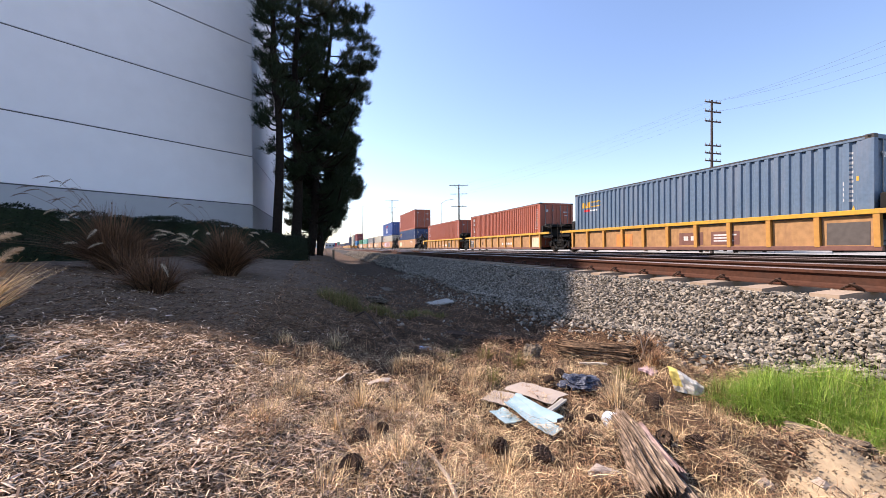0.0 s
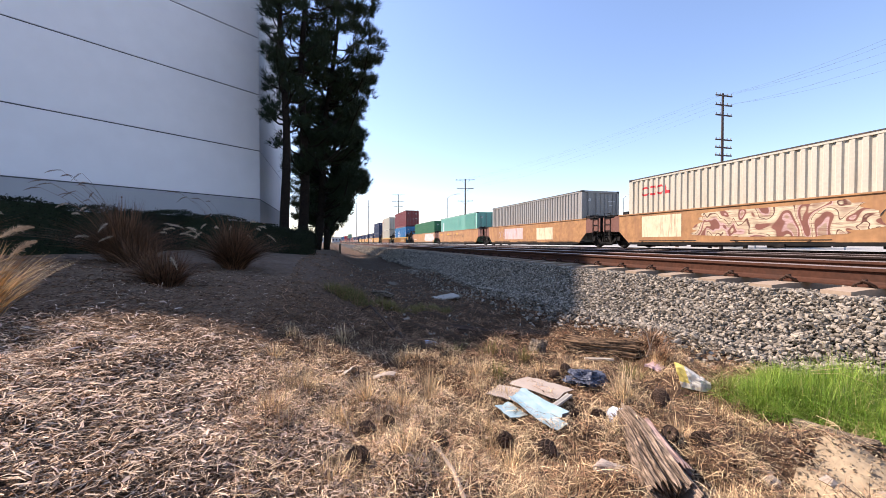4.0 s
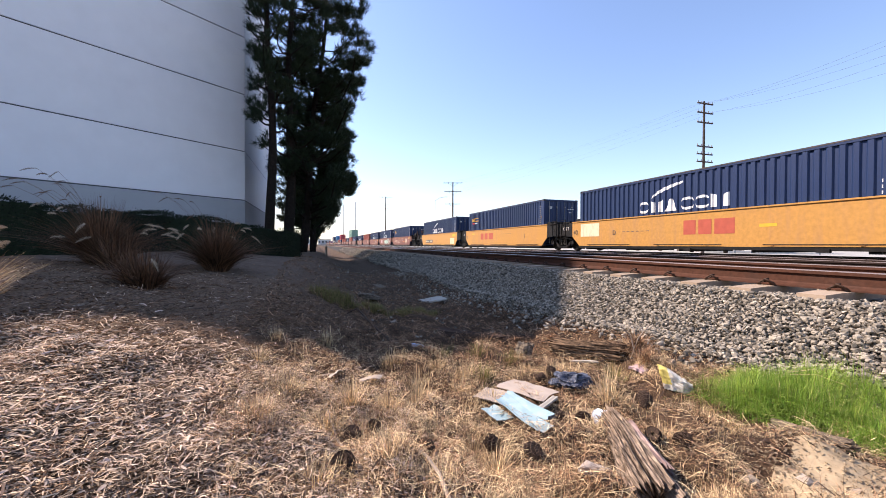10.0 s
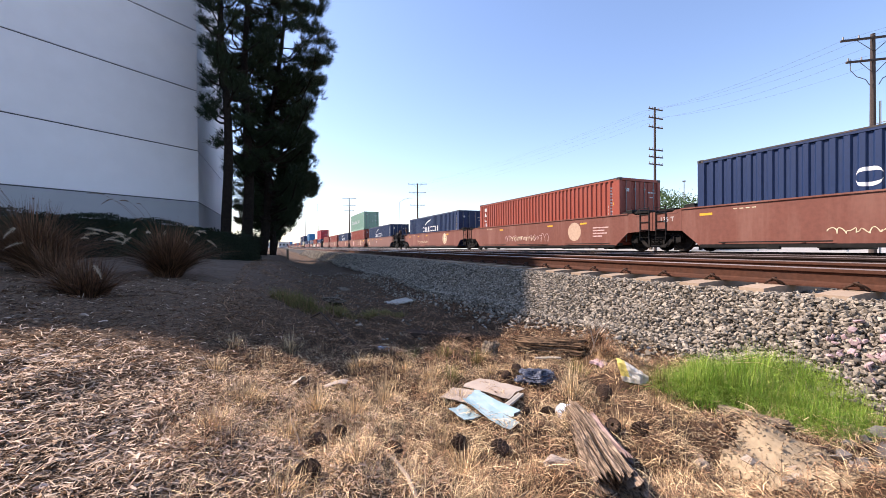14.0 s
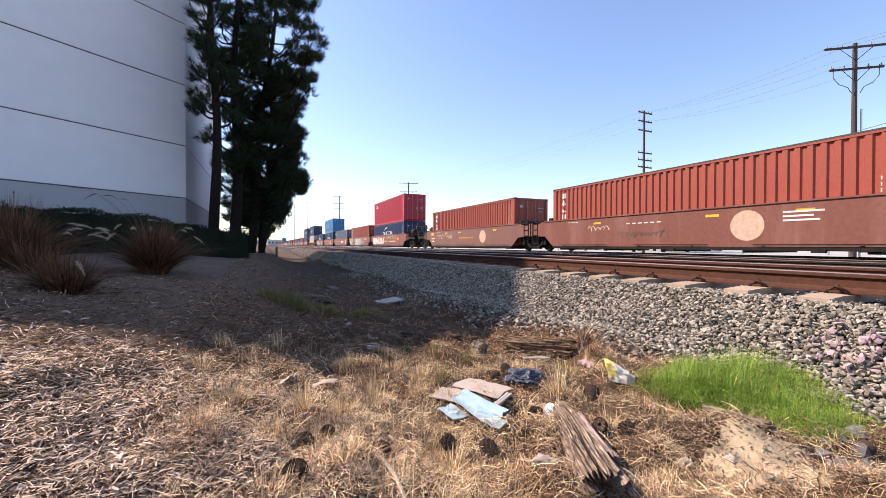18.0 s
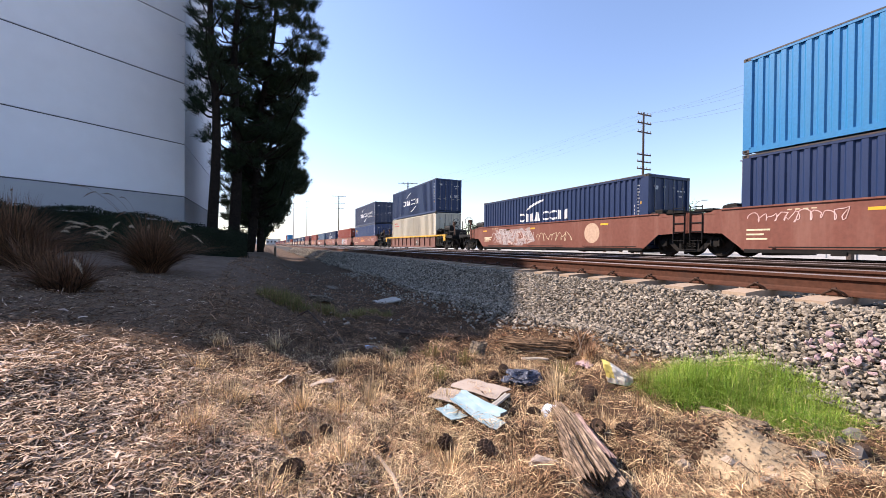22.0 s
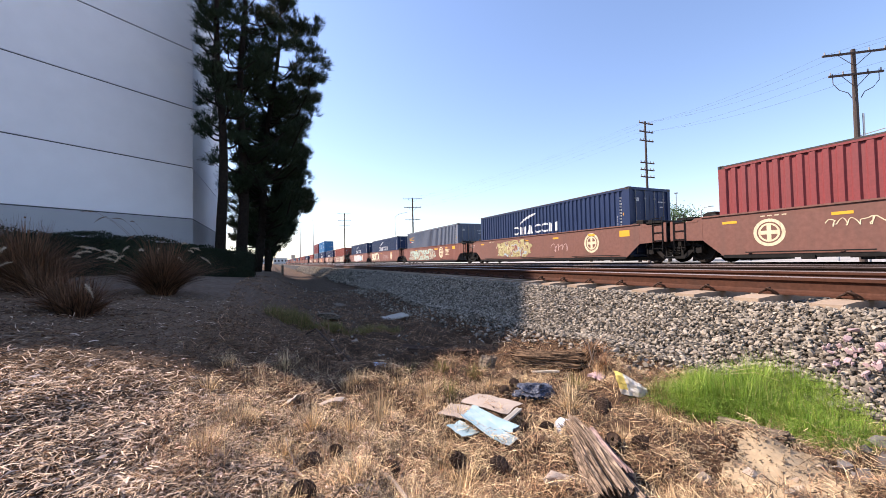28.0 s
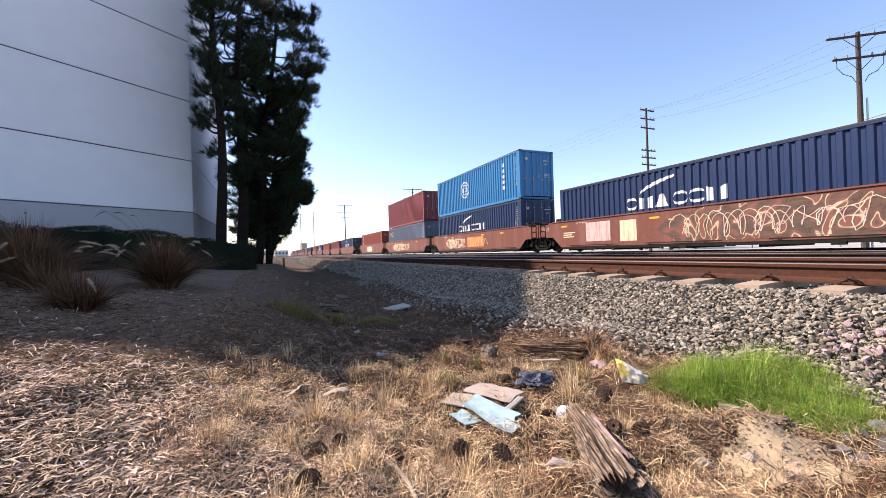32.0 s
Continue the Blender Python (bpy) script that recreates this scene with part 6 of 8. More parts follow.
def pine(x, y, height, radius, low, lean, seed, tuft_size, branches, droop=0.0, left=2.0, spread=2.5, pad=0.30, kind="tall dark pine with long needles by the warehouse corner"):
    """A pine with a bare lower trunk, crooked limbs that sweep up, and pads of needle bunches at their ends, with gaps between."""
    rng = np.random.RandomState(seed)
    base = np.array([x, y, gz(x, y) - 0.1])
    th = thing("pine_tree", kind, "tree", "pines by the corner")
    s = Shape()
    stops = np.linspace(0, 1, 14)
    path = [base + np.array([lean[0] * u + 0.09 * math.sin(9 * u + seed), lean[1] * u, height * u]) for u in stops]
    s.tube(path, radius, radius * 0.25, n=10)
    part("trunk", s.mesh("trunk", M_BARK, True), None, th)
    pts, ways = [], []
    for i in range(branches):
        u = low + (1 - low) * (i + rng.uniform()) / branches
        a = rng.uniform(0, 6.283)
        reach = spread * (1 - u) ** 0.3 * min(1, (u - low) * 4 + 0.45) * rng.uniform(0.4, 1.2)
        o = np.array([np.interp(u, stops, [q[k] for q in path]) for k in range(3)])
        d = np.array([math.cos(a), math.sin(a), 0])
        if d[0] < -0.05:
            reach = min(reach, left / -d[0])
        rise = rng.uniform(-0.1, 0.45)
        if d[0] > 0.25:
            room = (np.interp(o[2] + rise * reach, EDGE_Z, EDGE_X) * y / 20 - o[0]) / d[0]
            reach = max(0.3, min(reach * 1.5, room * rng.uniform(0.6, 1.0)))
        bow = np.array([-d[1], d[0], 0]) * rng.uniform(-0.25, 0.25) * reach
        along = lambda v: o + d * reach * v + bow * math.sin(3.1 * v) + np.array([0, 0, reach * (rise * v + 0.25 * v * v - 0.12 * math.sin(5 * v) - droop * v)])
        part("limb", Shape().tube([along(v) for v in (0, 0.2, 0.4, 0.6, 0.8, 1.0)], 0.06 * (1.35 - u), 0.012, n=5), M_BARK, th)
        for c in range(int(1.5 + reach * 1.15)):
            v = (0.98, 0.74, 0.52, 0.86, 0.62)[c % 5] + rng.uniform(-0.06, 0.04)
            size = pad * rng.uniform(0.65, 1.25)
            heart = along(v) + rng.normal(0, 0.2, 3) * (1.25 - v)
            for k in range(int(15 * (size / 0.3) ** 2)):
                off = unit(rng.normal(size=3)) * rng.uniform(0.2, 1, 1) ** 0.6 * size * np.array([1, 1, 0.62])
                pts.append(heart + off)
                ways.append(d * 0.35 + off / size * 0.8 + np.array([0, 0, 0.75]))
    pts, ways = np.array(pts), unit(np.array(ways))
    keep = (pts[:, 0] > -3.05 * y / 20) & (pts[:, 0] < np.interp(pts[:, 2], EDGE_Z, EDGE_X) * y / 20 + rng.normal(0, 0.1, len(pts)))
    v, f = tufts(pts[keep], ways[keep], rng, 20, tuft_size, 0.009)
    part("crown", sheet("crown", v, f, M_NEEDLE), None, th)


pine(-1.66, 16.9, 13.4, 0.20, 0.36, (-0.15, 0.2), 11, 0.25, 40, left=1.05, spread=1.7)
pine(-1.15, 18.5, 13.6, 0.24, 0.24, (0.15, 0.3), 12, 0.25, 78, left=1.2, spread=2.6)
pine(-0.65, 20.3, 13.2, 0.22, 0.12, (1.2, 0.2), 13, 0.27, 112, left=1.4, spread=3.2)
pine(-0.20, 22.5, 9.4, 0.18, 0.09, (0.7, 0.3), 15, 0.27, 84, left=1.0, spread=2.4, pad=0.38)
pine(-0.25, 27.5, 5.6, 0.13, 0.16, (1.7, 0.6), 14, 0.28, 44, droop=0.1, spread=2.2, pad=0.36, kind="small leaning dark pine beside the tall pines")
pine(-0.9, 34.0, 7.4, 0.2, 0.12, (0.5, 0.0), 16, 0.32, 40, pad=0.4)


# ---- grasses ----
def blades(rng, roots, lean, length, width, bend, segs=3):
    """Arching tapered blades from their roots; lean: outward way for each."""
    n = len(roots)
    ln = length * rng.uniform(0.55, 1.15, n)
    lean = unit(lean)
    side = unit(np.cross(lean + 1e-6, np.tile([0, 0, 1.0], (n, 1))) + rng.normal(0, 0.3, (n, 3)))
    tilt = rng.uniform(0.05, 1.0, n) ** 1.1
    rows = []
    for k in range(segs + 1):
        u = k / segs
        out = (tilt * u * (0.45 + bend * u))[:, None] * ln[:, None]
        up = (u * (1 - 0.22 * tilt) - bend * 0.55 * tilt * u * u)[:, None] * ln[:, None]
        c = roots + lean * out + np.array([0, 0, 1.0]) * up
        w = width * (1 - u * 0.92)
        rows += [c - side * w, c + side * w]
    v = np.stack(rows, 1).reshape(-1, 3)
    m = 2 * (segs + 1)
    i = np.arange(n)[:, None] * m
    f = np.concatenate([i + np.array([[2 * k, 2 * k + 1, 2 * k + 3, 2 * k + 2]]) for k in range(segs)])
    return v, f


M_FOUNTAIN = mat("purple_brown_fountain_grass", (0.155, 0.083, 0.047), 0.7, 0, 0.25, 6, island=0.75)
# Lighter copy of the grass above, with sunshine put into its colour.
M_FOUNTAIN_SUNLIT = mat("sunlit_tint_fountain_grass", (0.58, 0.37, 0.16), 0.65, 0, 0.25, 6, island=0.45)
M_PLUME = mat("pale_grass_plume", (0.54, 0.44, 0.32), 0.85, 0, 0.2, 20, island=0.25)


def fountain_grass(x, y, wide, high, seed, count, plumes, gold=0.0, tall=0, label="purple-brown fountain grass clump on the mulch bank"):
    rng = np.random.RandomState(seed)
    th = thing("fountain_grass", label, "ornamental grass", "fountain grass clumps on the bank")
    a = rng.uniform(0, 6.283, count)
    r = np.sqrt(rng.uniform(0, 1, count)) * 0.14
    roots = np.column_stack([x + r * np.cos(a), y + r * np.sin(a), ground_z(x + r * np.cos(a), y + r * np.sin(a)) - 0.03])
    b = a + rng.normal(0, 0.5, count)
    v, f = blades(rng, roots, np.column_stack([np.cos(b), np.sin(b), np.zeros(count)]), high * 1.05, 0.0055, 0.3 if gold else 0.72, 5)
    part("blades", sheet("blades", v, f, M_FOUNTAIN_SUNLIT if gold else M_FOUNTAIN), None, th)
    for k in range(plumes + tall):
        t = rng.uniform(0, 6.283) if k < plumes else rng.uniform(1.9, 4.6)
        d = Vector((math.cos(t), math.sin(t), 0))
        root = Vector((x, y, gz(x, y)))
        if gold:
            d = Vector((math.cos(t * 0.5 - 1.6), math.sin(t * 0.5 - 1.6), 0))
        reach, rise = rng.uniform(0.3, 0.75) * wide, high * rng.uniform(0.5 if gold else 0.8, 1.15)
        if k >= plumes:
            reach, rise = reach * 1.2, high * rng.uniform(1.2, 1.75)
        path = [root + d * reach * u ** 1.6 + Vector((0, 0, rise * (u - 0.18 * u ** 3))) for u in (0, 0.3, 0.6, 0.85, 1.0)]
        tip = path[-1] + (d * 0.9 + Vector((0, 0, rng.uniform(-0.5, 0.5) + (1.0 if gold else 0.0)))).normalized() * rng.uniform(0.13, 0.2) * (1.3 if gold else 1.0)
        s = Shape().tube(path, 0.0022, 0.0015, n=3)
        stem = part("stem", s, M_FOUNTAIN_SUNLIT if gold else M_FOUNTAIN, th)
        n = 620 if gold else 300
        u = rng.uniform(0, 1, n)
        c = np.array(path[-1])[None] + u[:, None] * np.array(tip - path[-1])[None]
        c[:, 2] -= 0.055 * (u ** 2)
        w = unit(rng.normal(size=(n, 3)) + np.array(tip - path[-1]) * 7)
        side = unit(np.cross(w, rng.normal(size=(n, 3))))
        ln = (0.034 if k < plumes else 0.018) * (np.sin(np.pi * (0.15 + 0.8 * u)))[:, None]
        vv = np.stack([c - side * 0.0012, c + side * 0.0012, c + w * ln], 1).reshape(-1, 3)
        part("plume", sheet("plume", vv, np.arange(n * 3).reshape(-1, 3), M_PLUME if k < plumes else M_FOUNTAIN), None, stem)
    return th


fountain_grass(-2.78, 6.5, 1.0, 0.86, 21, 2000, 3, tall=13)
fountain_grass(-1.57, 4.45, 0.6, 0.40, 22, 800, 1)
fountain_grass(-1.44, 6.8, 1.0, 0.80, 23, 2000, 12, tall=5)
fountain_grass(-2.35, 5.9, 0.8, 0.6, 24, 420, 8)
fountain_grass(-4.3, 5.9, 1.1, 0.8, 25, 600, 6)
fountain_grass(-1.84, 2.58, 0.45, 0.46, 26, 1000, 7, 1.0, label="fountain grass clump in a sunlit golden tint on the mulch bank")


def litter(name, label, category, count, seed, keep, length, width, material, near=1.0, far=9.0, lift=0.02, tilt=0.25, az=(-36, 76), bent=False):
    """Thin pieces lying on the ground, spread so that near ground gets as many as far ground over the view."""
    rng = np.random.RandomState(seed)
    a = np.radians(rng.uniform(*az, count))
    d = near * (far / near) ** rng.uniform(0, 1, count)
    x, y = d * np.sin(a), d * np.cos(a)
    ok = keep(x, y, rng)
    x, y, d = x[ok], y[ok], d[ok]
    n = len(x)
    t = rng.uniform(0, 6.283, n)
    ln = length * rng.uniform(0.35, 1.4, n) * (0.85 + 0.035 * d)
    wd = width * rng.uniform(0.4, 1.5, n) * (0.8 + 0.06 * d)
    way = np.column_stack([np.cos(t), np.sin(t), rng.normal(0, tilt, n)])
    side = unit(np.column_stack([-np.sin(t), np.cos(t), rng.normal(0, 0.5, n)]))
    c = np.column_stack([x, y, ground_z(x, y) + rng.uniform(0.0, 1.0, n) ** 1.5 * lift + 0.004])
    h, w = way * (ln / 2)[:, None], side * (wd / 2)[:, None]
    if bent:
        m = c + np.column_stack([rng.normal(0, 0.08, (n, 2)) * ln[:, None], ln * rng.uniform(0, 0.16, n)])
        v = np.stack([c - h - w * 0.6, c - h + w * 0.6, m - w, m + w, c + h - w * 0.3, c + h + w * 0.3], 1).reshape(-1, 3)
        i = np.arange(n)[:, None] * 6
        f = np.concatenate([i + np.array([[0, 1, 3, 2]]), i + np.array([[2, 3, 5, 4]])])
    else:
        v = np.stack([c - h - w, c - h * 0.9 + w, c + h + w * 0.5, c + h * 0.9 - w], 1).reshape(-1, 3)
        f = np.arange(n)[:, None] * 4 + np.array([[0, 1, 2, 3]])
    tagged(new(name, sheet(name, v, f, material)), label, category, kind="stuff")


M_STRAW = mat("bleached_straw_mulch", (0.59, 0.432, 0.30), 0.85, 0, 0.2, 20, island=0.75)
M_SHRED = mat("pale_bark_shred", (0.60, 0.45, 0.35), 0.9, 0, 0.25, 30, island=0.55)
M_CHIP = mat("grey_brown_wood_chip", (0.19, 0.110, 0.062), 0.9, 0, 0.2, 20, island=0.6)
M_DRYNEEDLE = mat("dry_orange_pine_needles", (0.345, 0.20, 0.114), 0.8, 0, 0.15, 20, island=0.85)
M_DRYGRASS = mat("dry_yellow_grass", (0.65, 0.48, 0.275), 0.8, 0, 0.15, 20, island=0.8)
M_DARKMULCH = mat("dark_brown_mulch", (0.15, 0.085, 0.049), 0.9, 0, 0.2, 20, island=0.6)
M_DARKTWIG = mat("dark_twig", (0.09, 0.06, 0.045), 0.9, 0, 0.2, 20, island=0.4)
M_GREENGRASS = mat("fresh_green_grass", (0.16, 0.29, 0.03), 0.6, 0, 0.15, 20, island=0.55)
M_LIMEGRASS = mat("yellow_green_grass", (0.27, 0.35, 0.055), 0.6, 0, 0.15, 20, island=0.5)
M_OLIVEGRASS = mat("olive_dry_green_grass", (0.22, 0.19, 0.065), 0.7, 0, 0.15, 20, island=0.4)

def patchy(x, y, r, gap=-0.62):
    """True but for uneven small gaps."""
    return np.sin(4.1 * x + 1.3 * y) * np.sin(3.3 * y - 1.9 * x) + 0.6 * np.sin(9.7 * x - 4.0 * y) * np.sin(8.3 * y + 3.1 * x) + r.normal(0, 0.38, len(x)) > gap


def bank(x, y, r):
    """The mulched bank, down to the edge of the swale."""
    return (x < 0.2 + r.normal(0, 0.25, len(x)) + 0.12 * y) & (x > -6) & (y < 6.4 + r.normal(0, 0.9, len(x)))


def swale(x, y, r):
    """The swale's dry floor up to the shade line, but for the sandy patch."""
    sand = ((x - 2.19) / 0.32) ** 2 + ((y - 1.08) / 0.27) ** 2 < 0.75 + r.normal(0, 0.3, len(x))
    return (~sand | (r.uniform(size=len(x)) < 0.08)) & (x > -0.35 + r.normal(0, 0.3, len(x)) + 0.05 * y) & (x < 3.05 + r.normal(0, 0.12, len(x))) & (y < 3.5 + r.normal(0, 0.3, len(x))) & patchy(x, y, r) & (r.uniform(size=len(x)) < np.interp(np.hypot(x, y), (1.3, 2.0), (0.4, 1.0)))


# Pale straw thins over y 2 to 3.1, darkening the bank where shade falls.
sunlit_bank = lambda x, y, r: bank(x, y, r) & (np.hypot(x, y) > 1.55 + r.normal(0, 0.35, len(x))) & (r.uniform(size=len(x)) < np.interp(y, (2.0, 3.1), (1.0, 0.04)))
VIEW = (-37, 24)
litter("wood_chips", "grey-brown wood chips among the mulch", "mulch", 80000, 32, bank, 0.036, 0.0062, M_CHIP, 0.9, 11.0, 0.018, 0.2, VIEW, True)
litter("straw_mulch", "bleached straw and shredded wood mulch on the bank", "mulch", 150000, 31, sunlit_bank, 0.056, 0.0040, M_STRAW, 0.9, 9.0, 0.03, 0.24, VIEW, True)
litter("bark_shreds", "pale flat bark shreds on the bank", "mulch", 20000, 30, sunlit_bank, 0.040, 0.0085, M_SHRED, 0.9, 9.0, 0.03, 0.2, VIEW, True)
litter("mulch_twigs", "dark twigs among the mulch", "mulch", 9000, 33, bank, 0.09, 0.005, M_DARKTWIG, 1.0, 12.0, 0.03, 0.15, VIEW, True)
# Duller litter takes over at the shade line, deepening the shaded hollow.
hollow = lambda x, y, r: (x > -0.6) & (x < 3.2) & (y > 3.3 + r.normal(0, 0.3, len(x)))
litter("swale_debris", "brown twigs and leaf scraps in the shaded hollow", "twigs", 30000, 38, hollow, 0.08, 0.006, M_CHIP, 3.0, 16.0, 0.03, 0.3, (-10, 48), True)
litter("swale_straw", "dull dry stalks in the shaded hollow", "dry grass", 14000, 39, hollow, 0.09, 0.004, M_DRYNEEDLE, 3.0, 12.0, 0.05, 0.4, (-10, 48), True)
litter("dry_pine_needles", "dry orange-brown pine needles on the swale", "needles", 95000, 34, swale, 0.085, 0.0019, M_DRYNEEDLE, 1.0, 7.0, 0.045, 0.26, (-12, 76), True)
litter("dry_grass_litter", "dry yellow grass stalks on the swale", "dry grass", 48000, 35, swale, 0.085, 0.0024, M_DRYGRASS, 1.0, 7.0, 0.06, 0.3, (-12, 76), True)
litter("swale_twigs", "dark twigs and cone scales on the swale", "twigs", 34000, 36, swale, 0.07, 0.006, M_DARKTWIG, 1.0, 7.0, 0.025, 0.3, (-12, 76))


def matted_grass(name, label, seed, clumps, each, high, material, keep, spread=0.05):
    """Flattened tussocks: blades of one root that all fall much the same way."""
    rng = np.random.RandomState(seed)
    a, d = np.radians(rng.uniform(-14, 72, clumps)), 1.05 * 3.6 ** rng.uniform(0, 1, clumps)
    cx, cy = d * np.sin(a), d * np.cos(a)
    ok = keep(cx, cy, rng)
    cx, cy = cx[ok], cy[ok]
    m = len(cx)
    fall, tall = 5 * np.sin(1.7 * cx + 1.1) + 4 * np.cos(1.9 * cy) + rng.normal(0, 0.7, m), rng.uniform(0.5, 1.2, m)
    k = np.repeat(np.arange(m), each)
    n = len(k)
    x, y = cx[k] + rng.normal(0, spread, n), cy[k] + rng.normal(0, spread, n)
    t = fall[k] + rng.normal(0, 0.75, n)
    v, f = blades(rng, np.column_stack([x, y, ground_z(x, y) - 0.01]), np.column_stack([np.cos(t), np.sin(t), 0 * t]), high * tall[k], 0.0014, 0.9, 4)
    tagged(new(name, sheet(name, v, f, material)), label, "dry grass", kind="stuff")


matted_grass("matted_grass", "matted tussocks of pale dry grass on the swale", 71, 230, 60, 0.14, M_DRYGRASS, swale)
matted_grass("matted_grass", "matted tussocks of reddish dry needles on the swale", 72, 280, 60, 0.14, M_DRYNEEDLE, swale, 0.07)
matted_grass("matted_grass", "flattened tussocks of dry stalks at the bank's foot", 73, 60, 45, 0.10, M_STRAW, lambda x, y, r: (x > -1.2) & (x < 0.7) & (y < 3.3), 0.06)


for k, (around, close, wide) in enumerate((((76, 324), 0.25, 7.0), ((-36, 76), 0.15, 1.0))):
    n = 16000 if k == 0 else 7000
    litter("straw_mulch", "bleached straw and shredded wood mulch on the bank", "mulch", n, 131 + k, bank, 0.07, 0.0045, M_STRAW, close, wide, 0.032, 0.3, around)
    litter("wood_chips", "grey-brown wood chips among the mulch", "mulch", n // 2, 141 + k, bank, 0.04, 0.01, M_CHIP, close, wide, 0.02, 0.3, around)
    litter("dry_pine_needles", "dry orange-brown pine needles on the swale", "needles", n, 151 + k, swale, 0.12, 0.0035, M_DRYNEEDLE, close, wide, 0.05, 0.36, around, True)


def grass_patch(name, label, category, seed, count, place, high, width, material, bend=0.3, kind="stuff"):
    rng = np.random.RandomState(seed)
    x, y = place(rng, count)
    roots = np.column_stack([x, y, ground_z(x, y) - 0.01])
    a = rng.uniform(0, 6.283, count)
    v, f = blades(rng, roots, np.column_stack([np.cos(a), np.sin(a), np.zeros(count)]), high, width, bend)
    return tagged(new(name, sheet(name, v, f, material)), label, category, kind=kind)


def oval(cx, cy, rx, ry, turn=0.0):
    def place(rng, n):
        a, r = rng.uniform(0, 6.283, n), np.sqrt(rng.uniform(0, 1, n)) * (1 + 0.18 * rng.normal(size=n))
        u, w = rx * r * np.cos(a), ry * r * np.sin(a)
        c, s = math.cos(turn), math.sin(turn)
        return cx + u * c - w * s, cy + u * s + w * c
    return place


def lush_patch(name, label, category, seed, count, material, high, back):
    """Uneven clumps of arching blades on a tongue of ground between the timber and the ballast."""
    rng = np.random.RandomState(seed)
    m = 240
    cy = rng.uniform(1.02, 1.90, m)
    front = np.interp(cy, (1.0, 1.2, 1.4, 1.55, 1.8, 1.95), (2.66, 2.62, 2.58, 2.5, 2.42, 2.44))
    rear = np.interp(cy, (1.0, 1.3, 1.6, 1.8, 1.95), (3.0, 3.25, 3.2, 2.95, 2.6))
    cx = front + (rear - front) * rng.uniform(0, 1, m) ** back
    h, lean = rng.uniform(0.4, 1.0, m) * np.interp(cy, (1.0, 1.25, 1.45, 1.7, 1.95), (0.42, 0.68, 1.0, 1.0, 0.45)), rng.uniform(0, 6.283, m)
    k = rng.randint(0, m, count)
    x, y = cx[k] + rng.normal(0, 0.036, count), cy[k] + rng.normal(0, 0.036, count)
    a = lean[k] + rng.normal(0, 1.1, count)
    v, f = blades(rng, np.column_stack([x, y, ground_z(x, y) - 0.01]), np.column_stack([np.cos(a), np.sin(a), np.zeros(count)]), high * h[k] * 1.1, 0.0015, 1.25, 4)
    return tagged(new(name, sheet(name, v, f, material)), label, category, kind="stuff")


lush_patch("green_grass", "lush bright green grass patch at the ballast's foot", "grass", 41, 25000, M_GREENGRASS, 0.25, 1.0)
lush_patch("green_grass", "lush yellow-green grass patch at the ballast's foot", "grass", 42, 17000, M_LIMEGRASS, 0.29, 0.55)
lush_patch("yellowing_grass", "yellowing grass among the green patch", "grass", 43, 3000, M_DRYGRASS, 0.2, 0.5)
for k, (x, y, rx, ry, h, n) in enumerate(((0.25, 6.5, 0.30, 0.26, 0.22, 1500), (0.55, 6.3, 0.22, 0.14, 0.12, 500), (0.88, 6.05, 0.20, 0.14, 0.19, 900), (1.28, 5.9, 0.26, 0.14, 0.15, 900), (1.66, 5.98, 0.2, 0.13, 0.13, 600))):
    grass_patch("swale_grass", "dull green grass clump in the shaded swale", "grass", 44 + k, n, oval(x, y, rx, ry), h, 0.0035, M_OLIVEGRASS, 0.5)
    grass_patch("swale_grass", "dry brown grass among the green in the swale", "grass", 144 + k, n // 3, oval(x, y, rx * 1.1, ry * 1.1), h * 0.9, 0.003, M_DRYNEEDLE, 0.6)


def dry_tufts():
    rng = np.random.RandomState(46)
    spots = [(1.17, 2.62, 0.13, 1), (1.37, 3.18, 0.13, 1), (0.69, 2.7, 0.13, 0), (0.39, 2.2, 0.14, 0), (0.62, 2.42, 0.14, 0), (0.2, 2.4, 0.13, 0), (-0.15, 2.3, 0.12, 0),
             (0.9, 2.9, 0.13, 0), (0.55, 3.0, 0.12, 0), (1.62, 3.05, 0.12, 1), (2.1, 2.35, 0.14, 1), (1.9, 2.2, 0.1, 0), (0.1, 3.6, 0.12, 0), (-0.3, 3.4, 0.1, 0), (1.55, 2.65, 0.1, 0),
             (0.75, 1.75, 0.1, 0), (0.3, 1.6, 0.11, 0), (1.75, 1.6, 0.1, 0), (2.2, 1.75, 0.1, 0), (1.15, 3.5, 0.13, 1), (0.0, 1.5, 0.1, 0), (0.05, 2.0, 0.12, 0), (-0.25, 1.9, 0.11, 0),
             *[(rng.uniform(0.1, 2.3), rng.uniform(1.5, 3.1), rng.uniform(0.08, 0.14), 0) for _ in range(12)], (2.5, 2.5, 0.12, 0), (2.7, 2.9, 0.12, 0), (1.9, 2.75, 0.1, 0), (-0.35, 2.75, 0.1, 0), (2.45, 1.9, 0.14, 1)]
    for x, y, h, green in spots:
        n = 150
        a, r = rng.uniform(0, 6.283, n), np.abs(rng.normal(0, 0.055, n))
        px, py = x + r * np.cos(a), y + r * np.sin(a)
        v, f = blades(rng, np.column_stack([px, py, ground_z(px, py) - 0.01]), np.column_stack([np.cos(a), np.sin(a), 0 * a]), h * 1.25, 0.002, 0.45)
        me = sheet("grass_tuft", v, f, M_OLIVEGRASS if green else M_DRYGRASS)
        tagged(new("grass_tuft", me), "half-green dry grass tuft on the needles" if green else "dry yellow grass tuft on the needles", "grass tuft", "dry grass tufts")


dry_tufts()

